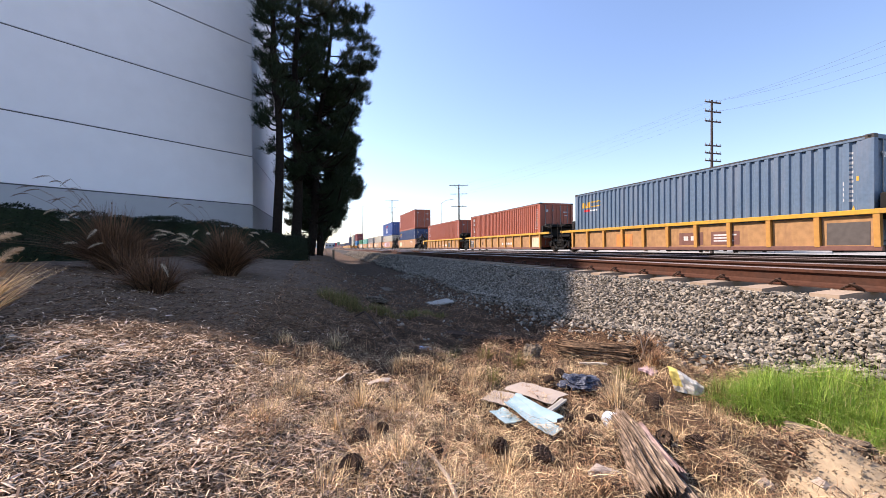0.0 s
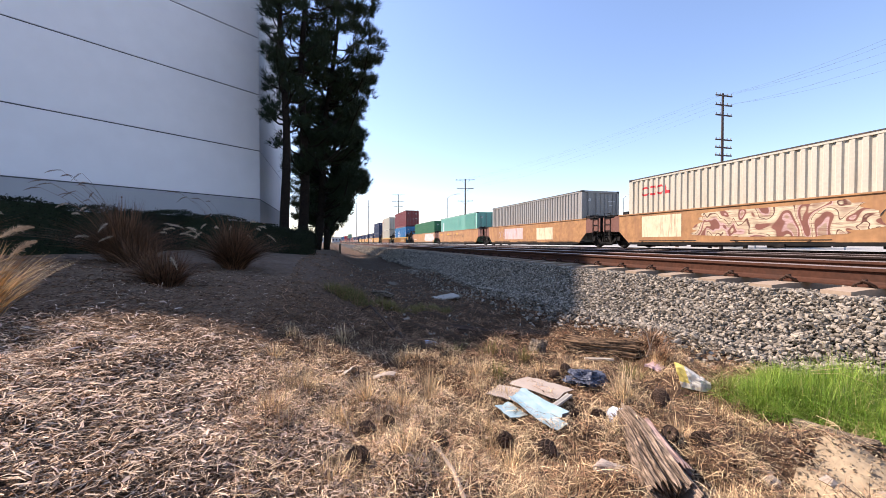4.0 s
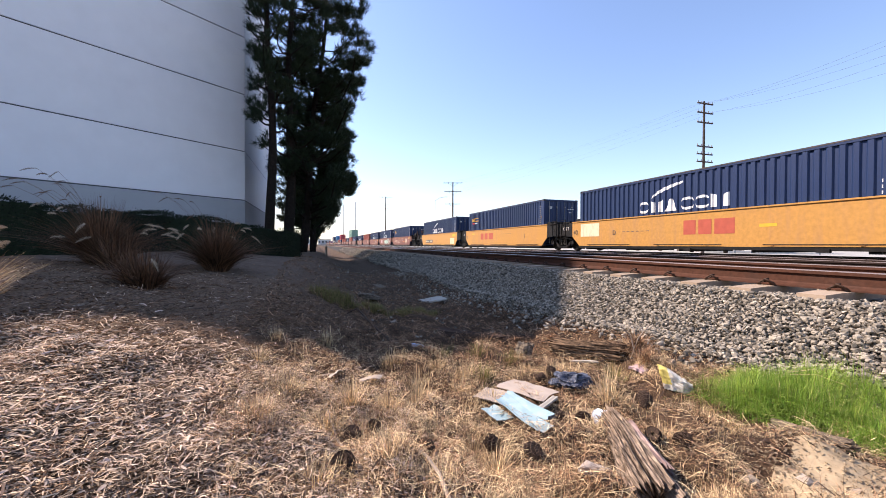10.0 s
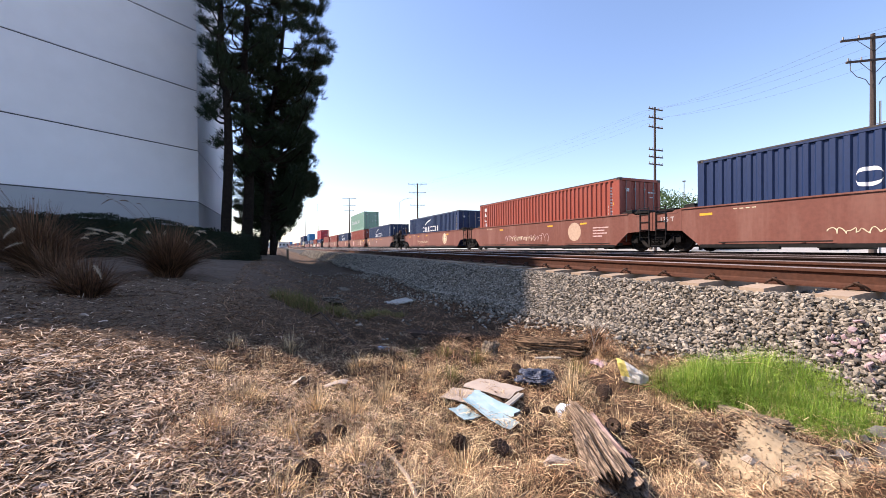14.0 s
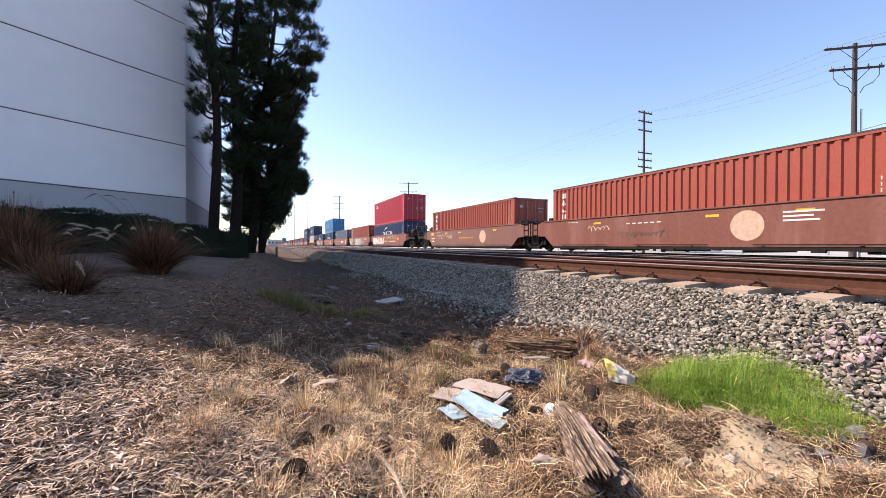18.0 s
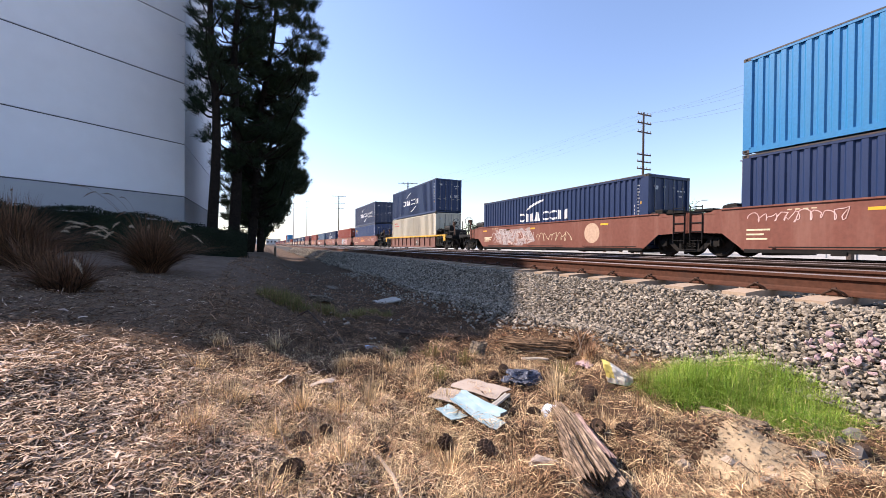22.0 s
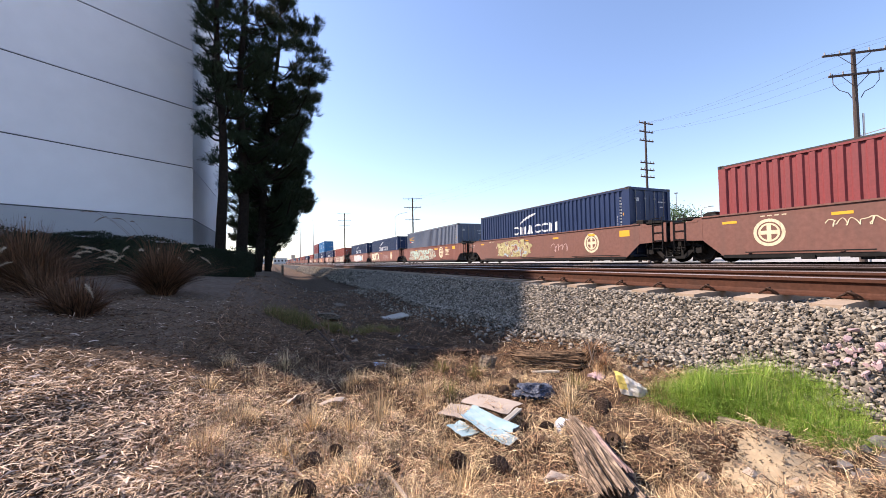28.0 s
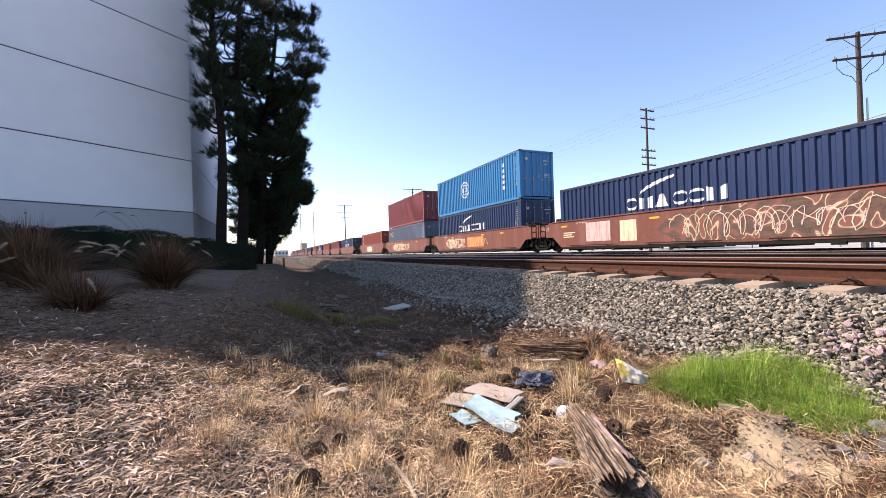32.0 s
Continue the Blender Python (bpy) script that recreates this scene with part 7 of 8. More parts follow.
# ---- ties and ballast ----
FIRST_TIE, STEP = 1.71, 0.61
near_track = track_things[0]
for k in range(-26, 62):
    o = part("tie", tie_mesh, None, near_track)
    o.location = (random.uniform(-0.02, 0.02), FIRST_TIE + STEP * k, random.uniform(-0.004, 0.004))
    if k < 26:
        for dx in (-0.85, -0.66):
            for dy, flip in ((-0.055, 1), (0.055, -1)):
                c = part("rail_clip", CLIP, None, near_track)
                c.location, c.rotation_euler = (dx, FIRST_TIE + STEP * k + dy, -0.185), (0, 0, 1.9 * flip + (0.5 if dx < -0.7 else 2.2))


def tie_rows(tr, k0, k1):
    s = Shape()
    for k in range(k0, k1):
        y = FIRST_TIE + STEP * k
        s.extrude([(-1.24, -0.30), (1.24, -0.30), (1.24, -0.20), (1.0, -0.186), (-1.0, -0.186), (-1.24, -0.20)], "y", y - 0.11, y + 0.11)
    tagged(part("far_ties", s, M_TIE, tr), kind="stuff")


tie_rows(near_track, 62, 260)
tie_rows(track_things[1], -20, 200)
tie_rows(track_things[2], -20, 200)

ROCK_V = np.array([(x, y, z) for z in (-1, 1) for y in (-1, 1) for x in (-1, 1)], float)
ROCK_F = np.array([(0, 3, 1), (0, 2, 3), (4, 5, 7), (4, 7, 6), (0, 1, 5), (0, 5, 4), (2, 7, 3), (2, 6, 7), (0, 4, 6), (0, 6, 2), (1, 3, 7), (1, 7, 5)])


def stone_forms(n, rng):
    """Broken stones: wedges and blocks with uneven corners, about 1 across."""
    out = []
    for _ in range(n):
        v = ROCK_V * rng.uniform(0.38, 1.2, (8, 3))
        out.append(v * rng.uniform((0.75, 0.5, 0.3), (1.2, 0.85, 0.62)) * 0.52)
    return out


GOLDEN = (1 + 5 ** 0.5) / 2
CHUNK_V = unit(np.array([(s, t * GOLDEN, 0) for s in (-1, 1) for t in (-1, 1)] + [(0, s, t * GOLDEN) for s in (-1, 1) for t in (-1, 1)] + [(t * GOLDEN, 0, s) for s in (-1, 1) for t in (-1, 1)], float))
CHUNK_F = np.array([(i, j, k) if np.dot(np.cross(CHUNK_V[j] - CHUNK_V[i], CHUNK_V[k] - CHUNK_V[i]), CHUNK_V[i]) > 0 else (i, k, j)
                    for i in range(12) for j in range(i + 1, 12) for k in range(j + 1, 12)
                    if max(np.linalg.norm(CHUNK_V[i] - CHUNK_V[j]), np.linalg.norm(CHUNK_V[j] - CHUNK_V[k]), np.linalg.norm(CHUNK_V[i] - CHUNK_V[k])) < 1.2])


def turn_of(rng):
    """A random turn, as a matrix."""
    q, _ = np.linalg.qr(rng.normal(size=(3, 3)))
    return q


def chunk_forms(n, rng):
    """Crushed stones with many flat facets, cut by a few random planes."""
    out = []
    for _ in range(n):
        v = CHUNK_V @ turn_of(rng)
        v = np.sign(v) * np.abs(v) ** 0.55 * rng.uniform(0.85, 1.1, (12, 1))
        for _ in range(3):
            d = unit(rng.normal(size=3))
            over = np.maximum(v @ d - rng.uniform(0.28, 0.66), 0)
            v = v - over[:, None] * d
        out.append(v * rng.uniform((0.8, 0.6, 0.42), (1.15, 0.85, 0.65)) * 0.56)
    return out


def lying(n, rng):
    """Turns for stones that mostly lie on their broad side."""
    a, b, c = rng.uniform(0, 6.283, n), rng.normal(0, 0.45, n), rng.normal(0, 0.45, n)
    ca, sa, cb, sb, cc, sc = np.cos(a), np.sin(a), np.cos(b), np.sin(b), np.cos(c), np.sin(c)
    return np.stack([ca * cb, ca * sb * sc - sa * cc, ca * sb * cc + sa * sc, sa * cb, sa * sb * sc + ca * cc, sa * sb * cc - ca * sc, -sb, cb * sc, cb * cc], 1).reshape(n, 3, 3)


def stones(x, y, size, rng, sink=0.25, lift=0.0, faceted=False):
    n = len(x)
    forms = np.array((chunk_forms if faceted else stone_forms)(40, rng))[rng.randint(0, 40, n)]
    v = np.einsum("nij,nkj->nki", lying(n, rng), forms) * size[:, None, None]
    v += np.column_stack([x, y, ground_z(x, y) + size * (0.3 - sink) + lift * rng.uniform(0, 1, n)])[:, None]
    faces = CHUNK_F if faceted else ROCK_F
    return v.reshape(-1, 3), (faces[None] + (np.arange(n) * forms.shape[1])[:, None, None]).reshape(-1, 3)


def free_of_ties(x, y):
    k = np.abs((y - FIRST_TIE + STEP / 2) % STEP - STEP / 2)
    rail = np.minimum(np.abs(x - 4.745), np.abs(x - 6.255))
    return ~((k < 0.14) & (x > 4.16) & (x < 6.9)) & (rail > 0.1)


rng = np.random.RandomState(51)
ballast = thing("ballast", "grey crushed-stone ballast shoulder of the railway", "ballast", kind="structure")
for lo_x, hi_x, lo_y, hi_y, n, size in ((3.02, 4.35, 0.4, 7.0, 44000, 0.036), (3.02, 4.35, -1.0, 0.4, 7000, 0.04), (3.05, 4.35, 7.0, 16.0, 30000, 0.045), (3.0, 4.4, 16.0, 60.0, 16000, 0.085),
                                        (4.2, 6.9, -1.0, 9.0, 6500, 0.055), (4.2, 6.9, 9.0, 40.0, 6500, 0.09), (6.9, 13.5, -1.0, 16.0, 5200, 0.085), (2.75, 3.2, 2.0, 7.0, 700, 0.045), (2.4, 3.05, 3.6, 14.0, 900, 0.038), (0.6, 2.6, 3.8, 16.0, 350, 0.03), (3.02, 4.35, -14.0, -1.0, 6000, 0.08), (4.2, 6.9, -14.0, -1.0, 3000, 0.085)):
    x, y = rng.uniform(lo_x, hi_x, n), rng.uniform(lo_y, hi_y, n)
    ok = free_of_ties(x, y)
    if lo_x < 4 and lo_y < 1.0 < hi_y:
        ok &= ~((y > 1.2) & (y < 1.75) & (x > 3.1) & (x < 4.2) & (rng.uniform(size=n) < 0.30))
    x, y = x[ok], y[ok]
    v, f = stones(x, y, size * rng.uniform(0.6, 1.45, len(x)), rng, lift=0.075 * np.clip((4.35 - x) / 0.35, 0.45, 1) if lo_x < 4 else 0.0, faceted=lo_y > -2 and hi_y < 8)
    tagged(part("loose_stones", sheet("loose_stones", v, f, M_STONE), None, ballast), kind="stuff")
forms = [sheet("stone", v, CHUNK_F, M_STONE_ONE) for v in chunk_forms(10, rng)]
pink = [sheet("pink_stone", v, CHUNK_F, M_PINKSTONE) for v in chunk_forms(5, rng)]
for i in range(240):
    x, y = rng.uniform(3.1, 4.2), rng.uniform(1.15, 1.8)
    size = 0.041 * rng.uniform(0.7, 1.5)
    painted = i < 50
    if painted:
        x, y = rng.normal(3.52, 0.14), rng.normal(1.20, 0.11)
    o = part("stone", (pink if painted else forms)[i % (5 if painted else 10)], None, ballast, "stone sprayed pink" if painted else "")
    o.location, o.scale = (x, y, gz(x, y) + size * (0.5 if painted else 0.2) + (0.07 if painted else 0.05)), (size, size, size)
    o.rotation_euler = rng.uniform(0, 6.28, 3)

# ---- things lying in the swale ----
def dead_bush(x, y, high, seed):
    """A small dead weed: a few stems and many thin dry twigs."""
    rng = np.random.RandomState(seed)
    th = thing("dead_bush", "dead reddish-brown weed at the foot of the ballast", "weed", "dead weeds by the ballast")
    for k in range(4):
        a = rng.uniform(0, 6.283)
        d = Vector((math.cos(a), math.sin(a), 0)) * high * rng.uniform(0.2, 0.5)
        root = Vector((x, y, gz(x, y) - 0.02))
        part("stem", Shape().tube([root, root + d * 0.4 + Vector((0, 0, high * 0.5)), root + d + Vector((0, 0, high * rng.uniform(0.7, 1.0)))], 0.006, 0.002, n=5), M_DARKTWIG, th)
    n = 420
    a, r = rng.uniform(0, 6.283, n), np.abs(rng.normal(0, high * 0.22, n))
    px, py = x + r * np.cos(a), y + r * np.sin(a)
    v, f = blades(rng, np.column_stack([px, py, ground_z(px, py) + rng.uniform(-0.01, 0.3, n) * high]), np.column_stack([np.cos(a), np.sin(a), 0 * a]), high * 0.8, 0.0016, 0.8)
    part("twigs", sheet("twigs", v, f, M_DRYNEEDLE), None, th)


for k, (x, y, h) in enumerate(((2.62, 2.66, 0.24), (2.74, 2.8, 0.2), (2.55, 2.5, 0.14), (2.2, 3.3, 0.12), (2.42, 3.08, 0.13))):
    dead_bush(x, y, h, 300 + k)
M_CARD = mat("damp_grey_cardboard", (0.43, 0.355, 0.295), 0.9, 0, 0.08, 12, 0.001, (0.33, 0.26, 0.2), 0.4, 6)
M_BLUECARD = mat("pale_blue_printed_card", (0.29, 0.42, 0.46), 0.75, 0, 0.14, 12, 0, (0.44, 0.48, 0.47), 0.6, 7)
M_FOIL = mat("crumpled_dark_blue_cloth", (0.035, 0.042, 0.065), 0.5, 0, 0.3, 40, 0.006, (0.40, 0.42, 0.48), 0.6, 55)
M_BAG = mat("white_plastic_bag", (0.64, 0.60, 0.52), 0.5, 0, 0.1, 12, 0.002)
M_BAGYELLOW = mat("yellow_printed_plastic", (0.72, 0.58, 0.16), 0.45, 0, 0.1, 12)
M_CUP = mat("pale_blue_plastic", (0.55, 0.70, 0.88), 0.4, 0, 0.08, 12)
M_CONE = mat("brown_pine_cone_scale", (0.06, 0.036, 0.024), 0.9, 0, 0.3, 60, 0, (0.26, 0.19, 0.145), 0.9, 70)
M_PLATE = mat("bleached_fibre_board", (0.46, 0.41, 0.34), 0.9, 0, 0.08, 10)
M_SAND = mat("pale_sandy_soil", (0.38, 0.29, 0.185), 0.95, 0, 0.15, 30, 0.008)
M_ROCK = mat("tan_field_stone", (0.42, 0.34, 0.26), 0.9, 0, 0.2, 25, 0.004, vary=0.3)
M_GREYROCK = mat("dark_field_stone", (0.16, 0.145, 0.135), 0.9, 0, 0.2, 25, 0.004, vary=0.3)


def grain_wood(name, dark, light, turn, fine=55.0, long=8.0, rise=0.0):
    """Weathered wood whose cracks and fibres run along one way in the plan."""
    m = mat(name, light, 0.95, 0, 0.25, 30)
    n, l = m.node_tree.nodes, m.node_tree.links
    co, mp, t, r, mx, bp = (n.new("ShaderNode" + k) for k in ("TexCoord", "Mapping", "TexNoise", "MapRange", "Mix", "Bump"))
    mp.vector_type = "TEXTURE"
    mp.inputs["Rotation"].default_value = (0, -math.atan(rise), radians(turn))
    mp.inputs["Scale"].default_value = (long / fine, 1 / fine, 1 / fine)
    t.inputs["Scale"].default_value, t.inputs["Detail"].default_value, t.inputs["Roughness"].default_value = 1.0, 7.0, 0.7
    r.inputs[1].default_value, r.inputs[2].default_value = 0.38, 0.62
    mx.data_type = "RGBA"
    mx.inputs[6].default_value = (*dark, 1)
    p = n["Principled BSDF"]
    old = p.inputs["Base Color"].links[0].from_socket
    l.new(co.outputs["Object"], mp.inputs[0])
    l.new(mp.outputs[0], t.inputs["Vector"])
    l.new(t.outputs[0], r.inputs[0])
    l.new(r.outputs[0], mx.inputs[0])
    l.new(old, mx.inputs[7])
    l.new(mx.outputs[2], p.inputs["Base Color"])
    bp.inputs["Strength"].default_value, bp.inputs["Distance"].default_value = 1.0, 0.012
    l.new(t.outputs[0], bp.inputs["Height"])
    l.new(bp.outputs[0], p.inputs["Normal"])
    return m


LOG_RISE = (gz(1.56, 1.81) - gz(1.29, 1.14) - 0.025) / 0.722
M_LOGWOOD = grain_wood("weathered_split_wood", (0.035, 0.023, 0.016), (0.46, 0.34, 0.25), 68, 100.0, 24.0, LOG_RISE)
M_LOGPINK = grain_wood("pinkish_heartwood", (0.16, 0.10, 0.085), (0.46, 0.32, 0.28), 68, 55.0, 16.0, LOG_RISE)
M_SLAB = grain_wood("fibrous_brown_bark", (0.03, 0.019, 0.013), (0.27, 0.17, 0.10), -62, 60.0)
M_TIMBER = grain_wood("old_grey_timber", (0.07, 0.052, 0.04), (0.30, 0.235, 0.17), -80)


def rough_log(a, b, r0, r1, seed, half=False, rings=20, n=40, cut=0.3):
    """A weathered log between two points, with ridges and splits along the grain and torn ends."""
    rng = np.random.RandomState(seed)
    a, b = np.array(a, float), np.array(b, float)
    d = unit(b - a)
    s1 = unit(np.cross(d, [0, 0, 1.0])) if abs(d[2]) < 0.95 else np.array([1.0, 0, 0])
    s2 = np.cross(s1, d)
    depth = rng.uniform(0, 1, n) ** 2 * cut
    wave, speed = rng.uniform(0, 6.28, n), rng.uniform(2, 7, n)
    torn = rng.uniform(-0.07, 0.07, n)
    v = []
    for i in range(rings + 1):
        u = i / rings
        bow = s1 * 0.25 * r1 * math.sin(3 * u + seed)
        for k in range(n):
            t = 2 * math.pi * k / n
            r = (r0 + (r1 - r0) * u) * (1 + 0.10 * math.sin(2 * t + 2 * u + seed) + 0.05 * math.sin(5 * t - 3 * u) - depth[k] * (0.6 + 0.4 * math.sin(wave[k] + speed[k] * u)))
            fibre = noise.noise(Vector((14 * math.cos(t), 14 * math.sin(t), 2.2 * u + seed))) + 0.6 * noise.noise(Vector((5 * math.cos(t), 5 * math.sin(t), 4 * u + seed)))
            r *= 1 + 0.45 * cut * fibre
            c = a + (b - a) * (u + (torn[k] if i in (0, rings) else 0)) + bow
            z = math.sin(t)
            v.append(c + s1 * r * math.cos(t) + s2 * r * (max(z, -0.25) if half else z))
    f = [(i * n + k, i * n + (k + 1) % n, (i + 1) * n + (k + 1) % n, (i + 1) * n + k) for i in range(rings) for k in range(n)]
    s = Shape().add(v, f)
    for i, flip in ((0, 1), (rings, -1)):
        ring = v[i * n:i * n + n]
        heart = sum(ring) / n + d * 0.04 * flip
        s.add(ring + [heart], [((k + 1) % n, k, n)[::flip] for k in range(n)])
    return s


split_log = thing("split_log", "weathered split log with deep grain on the needles", "log")
part("trunk", rough_log((1.56, 1.81, gz(1.56, 1.81) + 0.03), (1.29, 1.14, gz(1.29, 1.14) + 0.055), 0.074, 0.118, 61, cut=0.34, n=150, rings=48), M_LOGWOOD, split_log)
part("heartwood", rough_log((1.575, 1.64, gz(1.575, 1.64) + 0.06), (1.425, 1.27, gz(1.425, 1.27) + 0.11), 0.016, 0.036, 62), M_LOGPINK, split_log, "pale pinkish torn heartwood")
solo("plastic_cup", rough_log((1.615, 1.92, gz(1.615, 1.92) + 0.045), (1.59, 1.80, gz(1.59, 1.80) + 0.05), 0.04, 0.064, 63, cut=0.12), M_CUP,
     "pale blue crushed plastic cup on the log's tip", "plastic cup")
solo("bark_slab", rough_log((2.12, 3.16, gz(2.12, 3.16) + 0.04), (2.53, 2.72, gz(2.53, 2.72) + 0.06), 0.075, 0.10, 64, cut=0.45, n=56), M_SLAB, "fallen fibrous bark slab on dry grass by the ballast", "log")
solo("rotten_stump", rough_log((2.55, 2.75, gz(2.55, 2.75) + 0.02), (2.62, 2.62, gz(2.62, 2.62) + 0.16), 0.07, 0.03, 65, cut=0.8), M_SLAB, "torn rotten wood stump by the ballast", "stump")
solo("wood_block", rough_log((1.87, 3.23, gz(1.87, 3.23) - 0.02), (1.88, 3.24, gz(1.87, 3.23) + 0.15), 0.085, 0.08, 66, cut=0.25), M_TIMBER, "short dark wood block standing in the swale", "wood block")
solo("dark_branch", rough_log((1.45, 4.50, gz(1.45, 4.5) + 0.02), (1.90, 3.76, gz(1.9, 3.76) + 0.02), 0.05, 0.035, 67), M_DARKTWIG, "dark rotten branch in the shaded swale", "branch")
solo("half_buried_timber", rough_log((2.43, 1.49, gz(2.43, 1.49) + 0.01), (2.50, 1.18, gz(2.50, 1.18) + 0.02), 0.06, 0.062, 68, cut=0.3), M_TIMBER, "old grey timber half buried beside the green grass", "timber")


def board(name, label, category, x, y, wide, deep, turn, tip, material, seed, thick=0.012, lift=0.02, bend=0.02):
    """A thin bent sheet with uneven edges, lying on the ground."""
    rng = np.random.RandomState(seed)
    n, m = 8, 4
    s = Shape()
    top = []
    for i in range(n + 1):
        for j in range(m + 1):
            u, w = i / n - 0.5, j / m - 0.5
            e = 0.05 if i in (0, n) or j in (0, m) else 0.0
            top.append((u * wide + rng.uniform(-e, e) * wide, w * deep + rng.uniform(-e, e) * deep, bend * math.sin(3 * u + seed) + bend * 0.8 * math.cos(4 * w + seed)))
    idx = lambda i, j: i * (m + 1) + j
    f = [(idx(i, j), idx(i + 1, j), idx(i + 1, j + 1), idx(i, j + 1)) for i in range(n) for j in range(m)]
    k = len(top)
    edge = [idx(i, 0) for i in range(n)] + [idx(n, j) for j in range(m)] + [idx(i, m) for i in range(n, 0, -1)] + [idx(0, j) for j in range(m, 0, -1)]
    s.add(top + [(p[0], p[1], p[2] - thick) for p in top], f + [tuple(q + k for q in reversed(t)) for t in f] +
          [(edge[i], edge[(i + 1) % len(edge)], edge[(i + 1) % len(edge)] + k, edge[i] + k) for i in range(len(edge))])
    return solo(name, s, material, label, category, at=pose(x, y, gz(x, y) + lift, *tip, turn))


board("cardboard_sheet", "damp torn cardboard sheet on dry grass", "cardboard", 1.37, 2.34, 0.35, 0.23, -62, (1, 1), M_CARD, 1, 0.003, lift=0.04, bend=0.006)
board("cardboard_sheet", "grey bent cardboard sheet on dry grass", "cardboard", 1.12, 2.31, 0.22, 0.20, -50, (1, 2), M_CARD, 2, 0.003, lift=0.035, bend=0.005)
board("blue_card_strip", "torn pale blue printed card scrap on the litter", "card", 1.03, 2.11, 0.17, 0.11, -80, (1, -1), M_BLUECARD, 3, 0.004, lift=0.045, bend=0.006)
board("blue_card_strip", "creased pale blue printed card strip on the litter", "card", 1.13, 1.99, 0.42, 0.095, -81, (-3, 2), M_BLUECARD, 4, 0.004, lift=0.055, bend=0.012)
board("blue_card_strip", "folded pale blue printed card strip lying over another", "card", 1.205, 2.06, 0.36, 0.07, -77, (7, 2), M_BLUECARD, 11, 0.004, lift=0.068, bend=0.01)
board("white_card_strip", "pale grey folded card strip on the litter", "card", 1.34, 2.08, 0.30, 0.028, 31, (-8, 0), M_PLATE, 5, lift=0.06, bend=0.006)
board("fibre_board", "bleached fibre board lying in the shaded swale", "board", 2.15, 7.2, 0.44, 0.34, 8, (3, -4), M_PLATE, 6, 0.02, 0.05, 0.008)
board("paper_scrap", "pale crumpled paper scrap on the needles", "paper", 0.36, 2.60, 0.15, 0.08, -30, (5, 0), M_CARD, 7, 0.004, 0.03)
board("paper_scrap", "pale crumpled paper scrap on the needles", "paper", 0.13, 2.73, 0.10, 0.06, 60, (0, 8), M_PLATE, 8, 0.004, 0.03)
board("plastic_scrap", "pale blue plastic scrap in the shaded swale", "plastic scrap", 0.98, 3.75, 0.15, 0.08, 30, (8, 0), M_CUP, 9, 0.004, 0.04, 0.03)
board("wood_chip_board", "broken dark board on the swale", "board", 1.40, 1.98, 0.30, 0.07, -30, (0, 0), M_TIMBER, 10, 0.02, 0.03)
board("clay_scrap", "pinkish broken clay scrap by the ballast", "scrap", 2.47, 2.46, 0.16, 0.11, 20, (6, 4), M_PINKSTONE, 31, 0.02, 0.02, 0.006)
board("bleached_stick_board", "pale bleached wood sliver before the bark slab", "wood sliver", 2.18, 2.78, 0.22, 0.04, -35, (3, 0), M_PLATE, 32, 0.012, 0.035, 0.006)
for k, (x, y, w) in enumerate(((0.5, 9.5, 0.07), (0.9, 12.0, 0.1), (0.1, 10.5, 0.05), (1.2, 8.6, 0.06), (0.0, 15.0, 0.1), (1.5, 4.55, 0.16), (2.3, 4.1, 0.07), (1.55, 10.0, 0.45))):
    board("litter_scrap", "small pale scrap of litter on the swale", "litter", x, y, w, w * 0.5, 40 * k, (5, 5), M_PLATE if k != 7 else M_TIMBER, 20 + k, 0.004, 0.04, 0.015)


def crumple(name, label, category, x, y, size, flat_z, seed, mats, turn, split=None, facets=34, slope=0.0, folds=0.16):
    """A crumpled bundle: flat creased facets with ridged folds between them, squashed on the ground."""
    rng = np.random.RandomState(seed)
    n, m = 84, 44
    face = rng.normal(size=(facets, 3))
    face /= np.linalg.norm(face, axis=1)[:, None]
    far = rng.uniform(0.62, 1.0, facets)
    s, v = Shape(), []
    for i in range(m + 1):
        for j in range(n):
            a, b = math.pi * i / m, 2 * math.pi * j / n
            d = np.array([math.sin(a) * math.cos(b), math.sin(a) * math.sin(b), math.cos(a)])
            r = min(1.25, (far / np.maximum(face @ d, 0.05)).min())
            q = Vector(d) * 1.9 + Vector((seed, 0, 0))
            r *= 1 + folds * (0.5 - 2.2 * abs(noise.noise(q))) + folds * 0.5 * (0.4 - 2 * abs(noise.noise(q * 2.7)))
            v.append((d[0] * r * size[0], d[1] * r * size[1], max(d[2] * r * size[2] - slope * d[0] * size[0], -flat_z)))
    for i in range(m):
        for j in range(n):
            q = (i * n + j, i * n + (j + 1) % n, (i + 1) * n + (j + 1) % n, (i + 1) * n + j)
            s.add([v[t] for t in q], [(0, 1, 2, 3)], 1 if split and split(*v[q[0]]) else 0)
    return solo(name, s, mats, label, category, at=pose(x, y, gz(x, y) + flat_z, 0, 0, turn))


crumple("crumpled_cloth", "crumpled dark blue cloth on the needles", "cloth", 1.71, 2.33, (0.17, 0.15, 0.07), 0.03, 3, [M_FOIL], -36, facets=60, folds=0.3)
crumple("plastic_bag", "crumpled white and yellow plastic bag on dry grass", "plastic bag", 2.35, 2.05, (0.125, 0.07, 0.10), 0.045, 5, [M_BAG, M_BAGYELLOW], -49, lambda x, y, z: x < -0.015 - 0.3 * z and z > 0.0, 22, 0.55, 0.12)
crumple("old_shoe", "worn grey shoe lying beside the log", "shoe", 1.14, 1.38, (0.035, 0.09, 0.035), 0.03, 7, [M_CARD], 231)


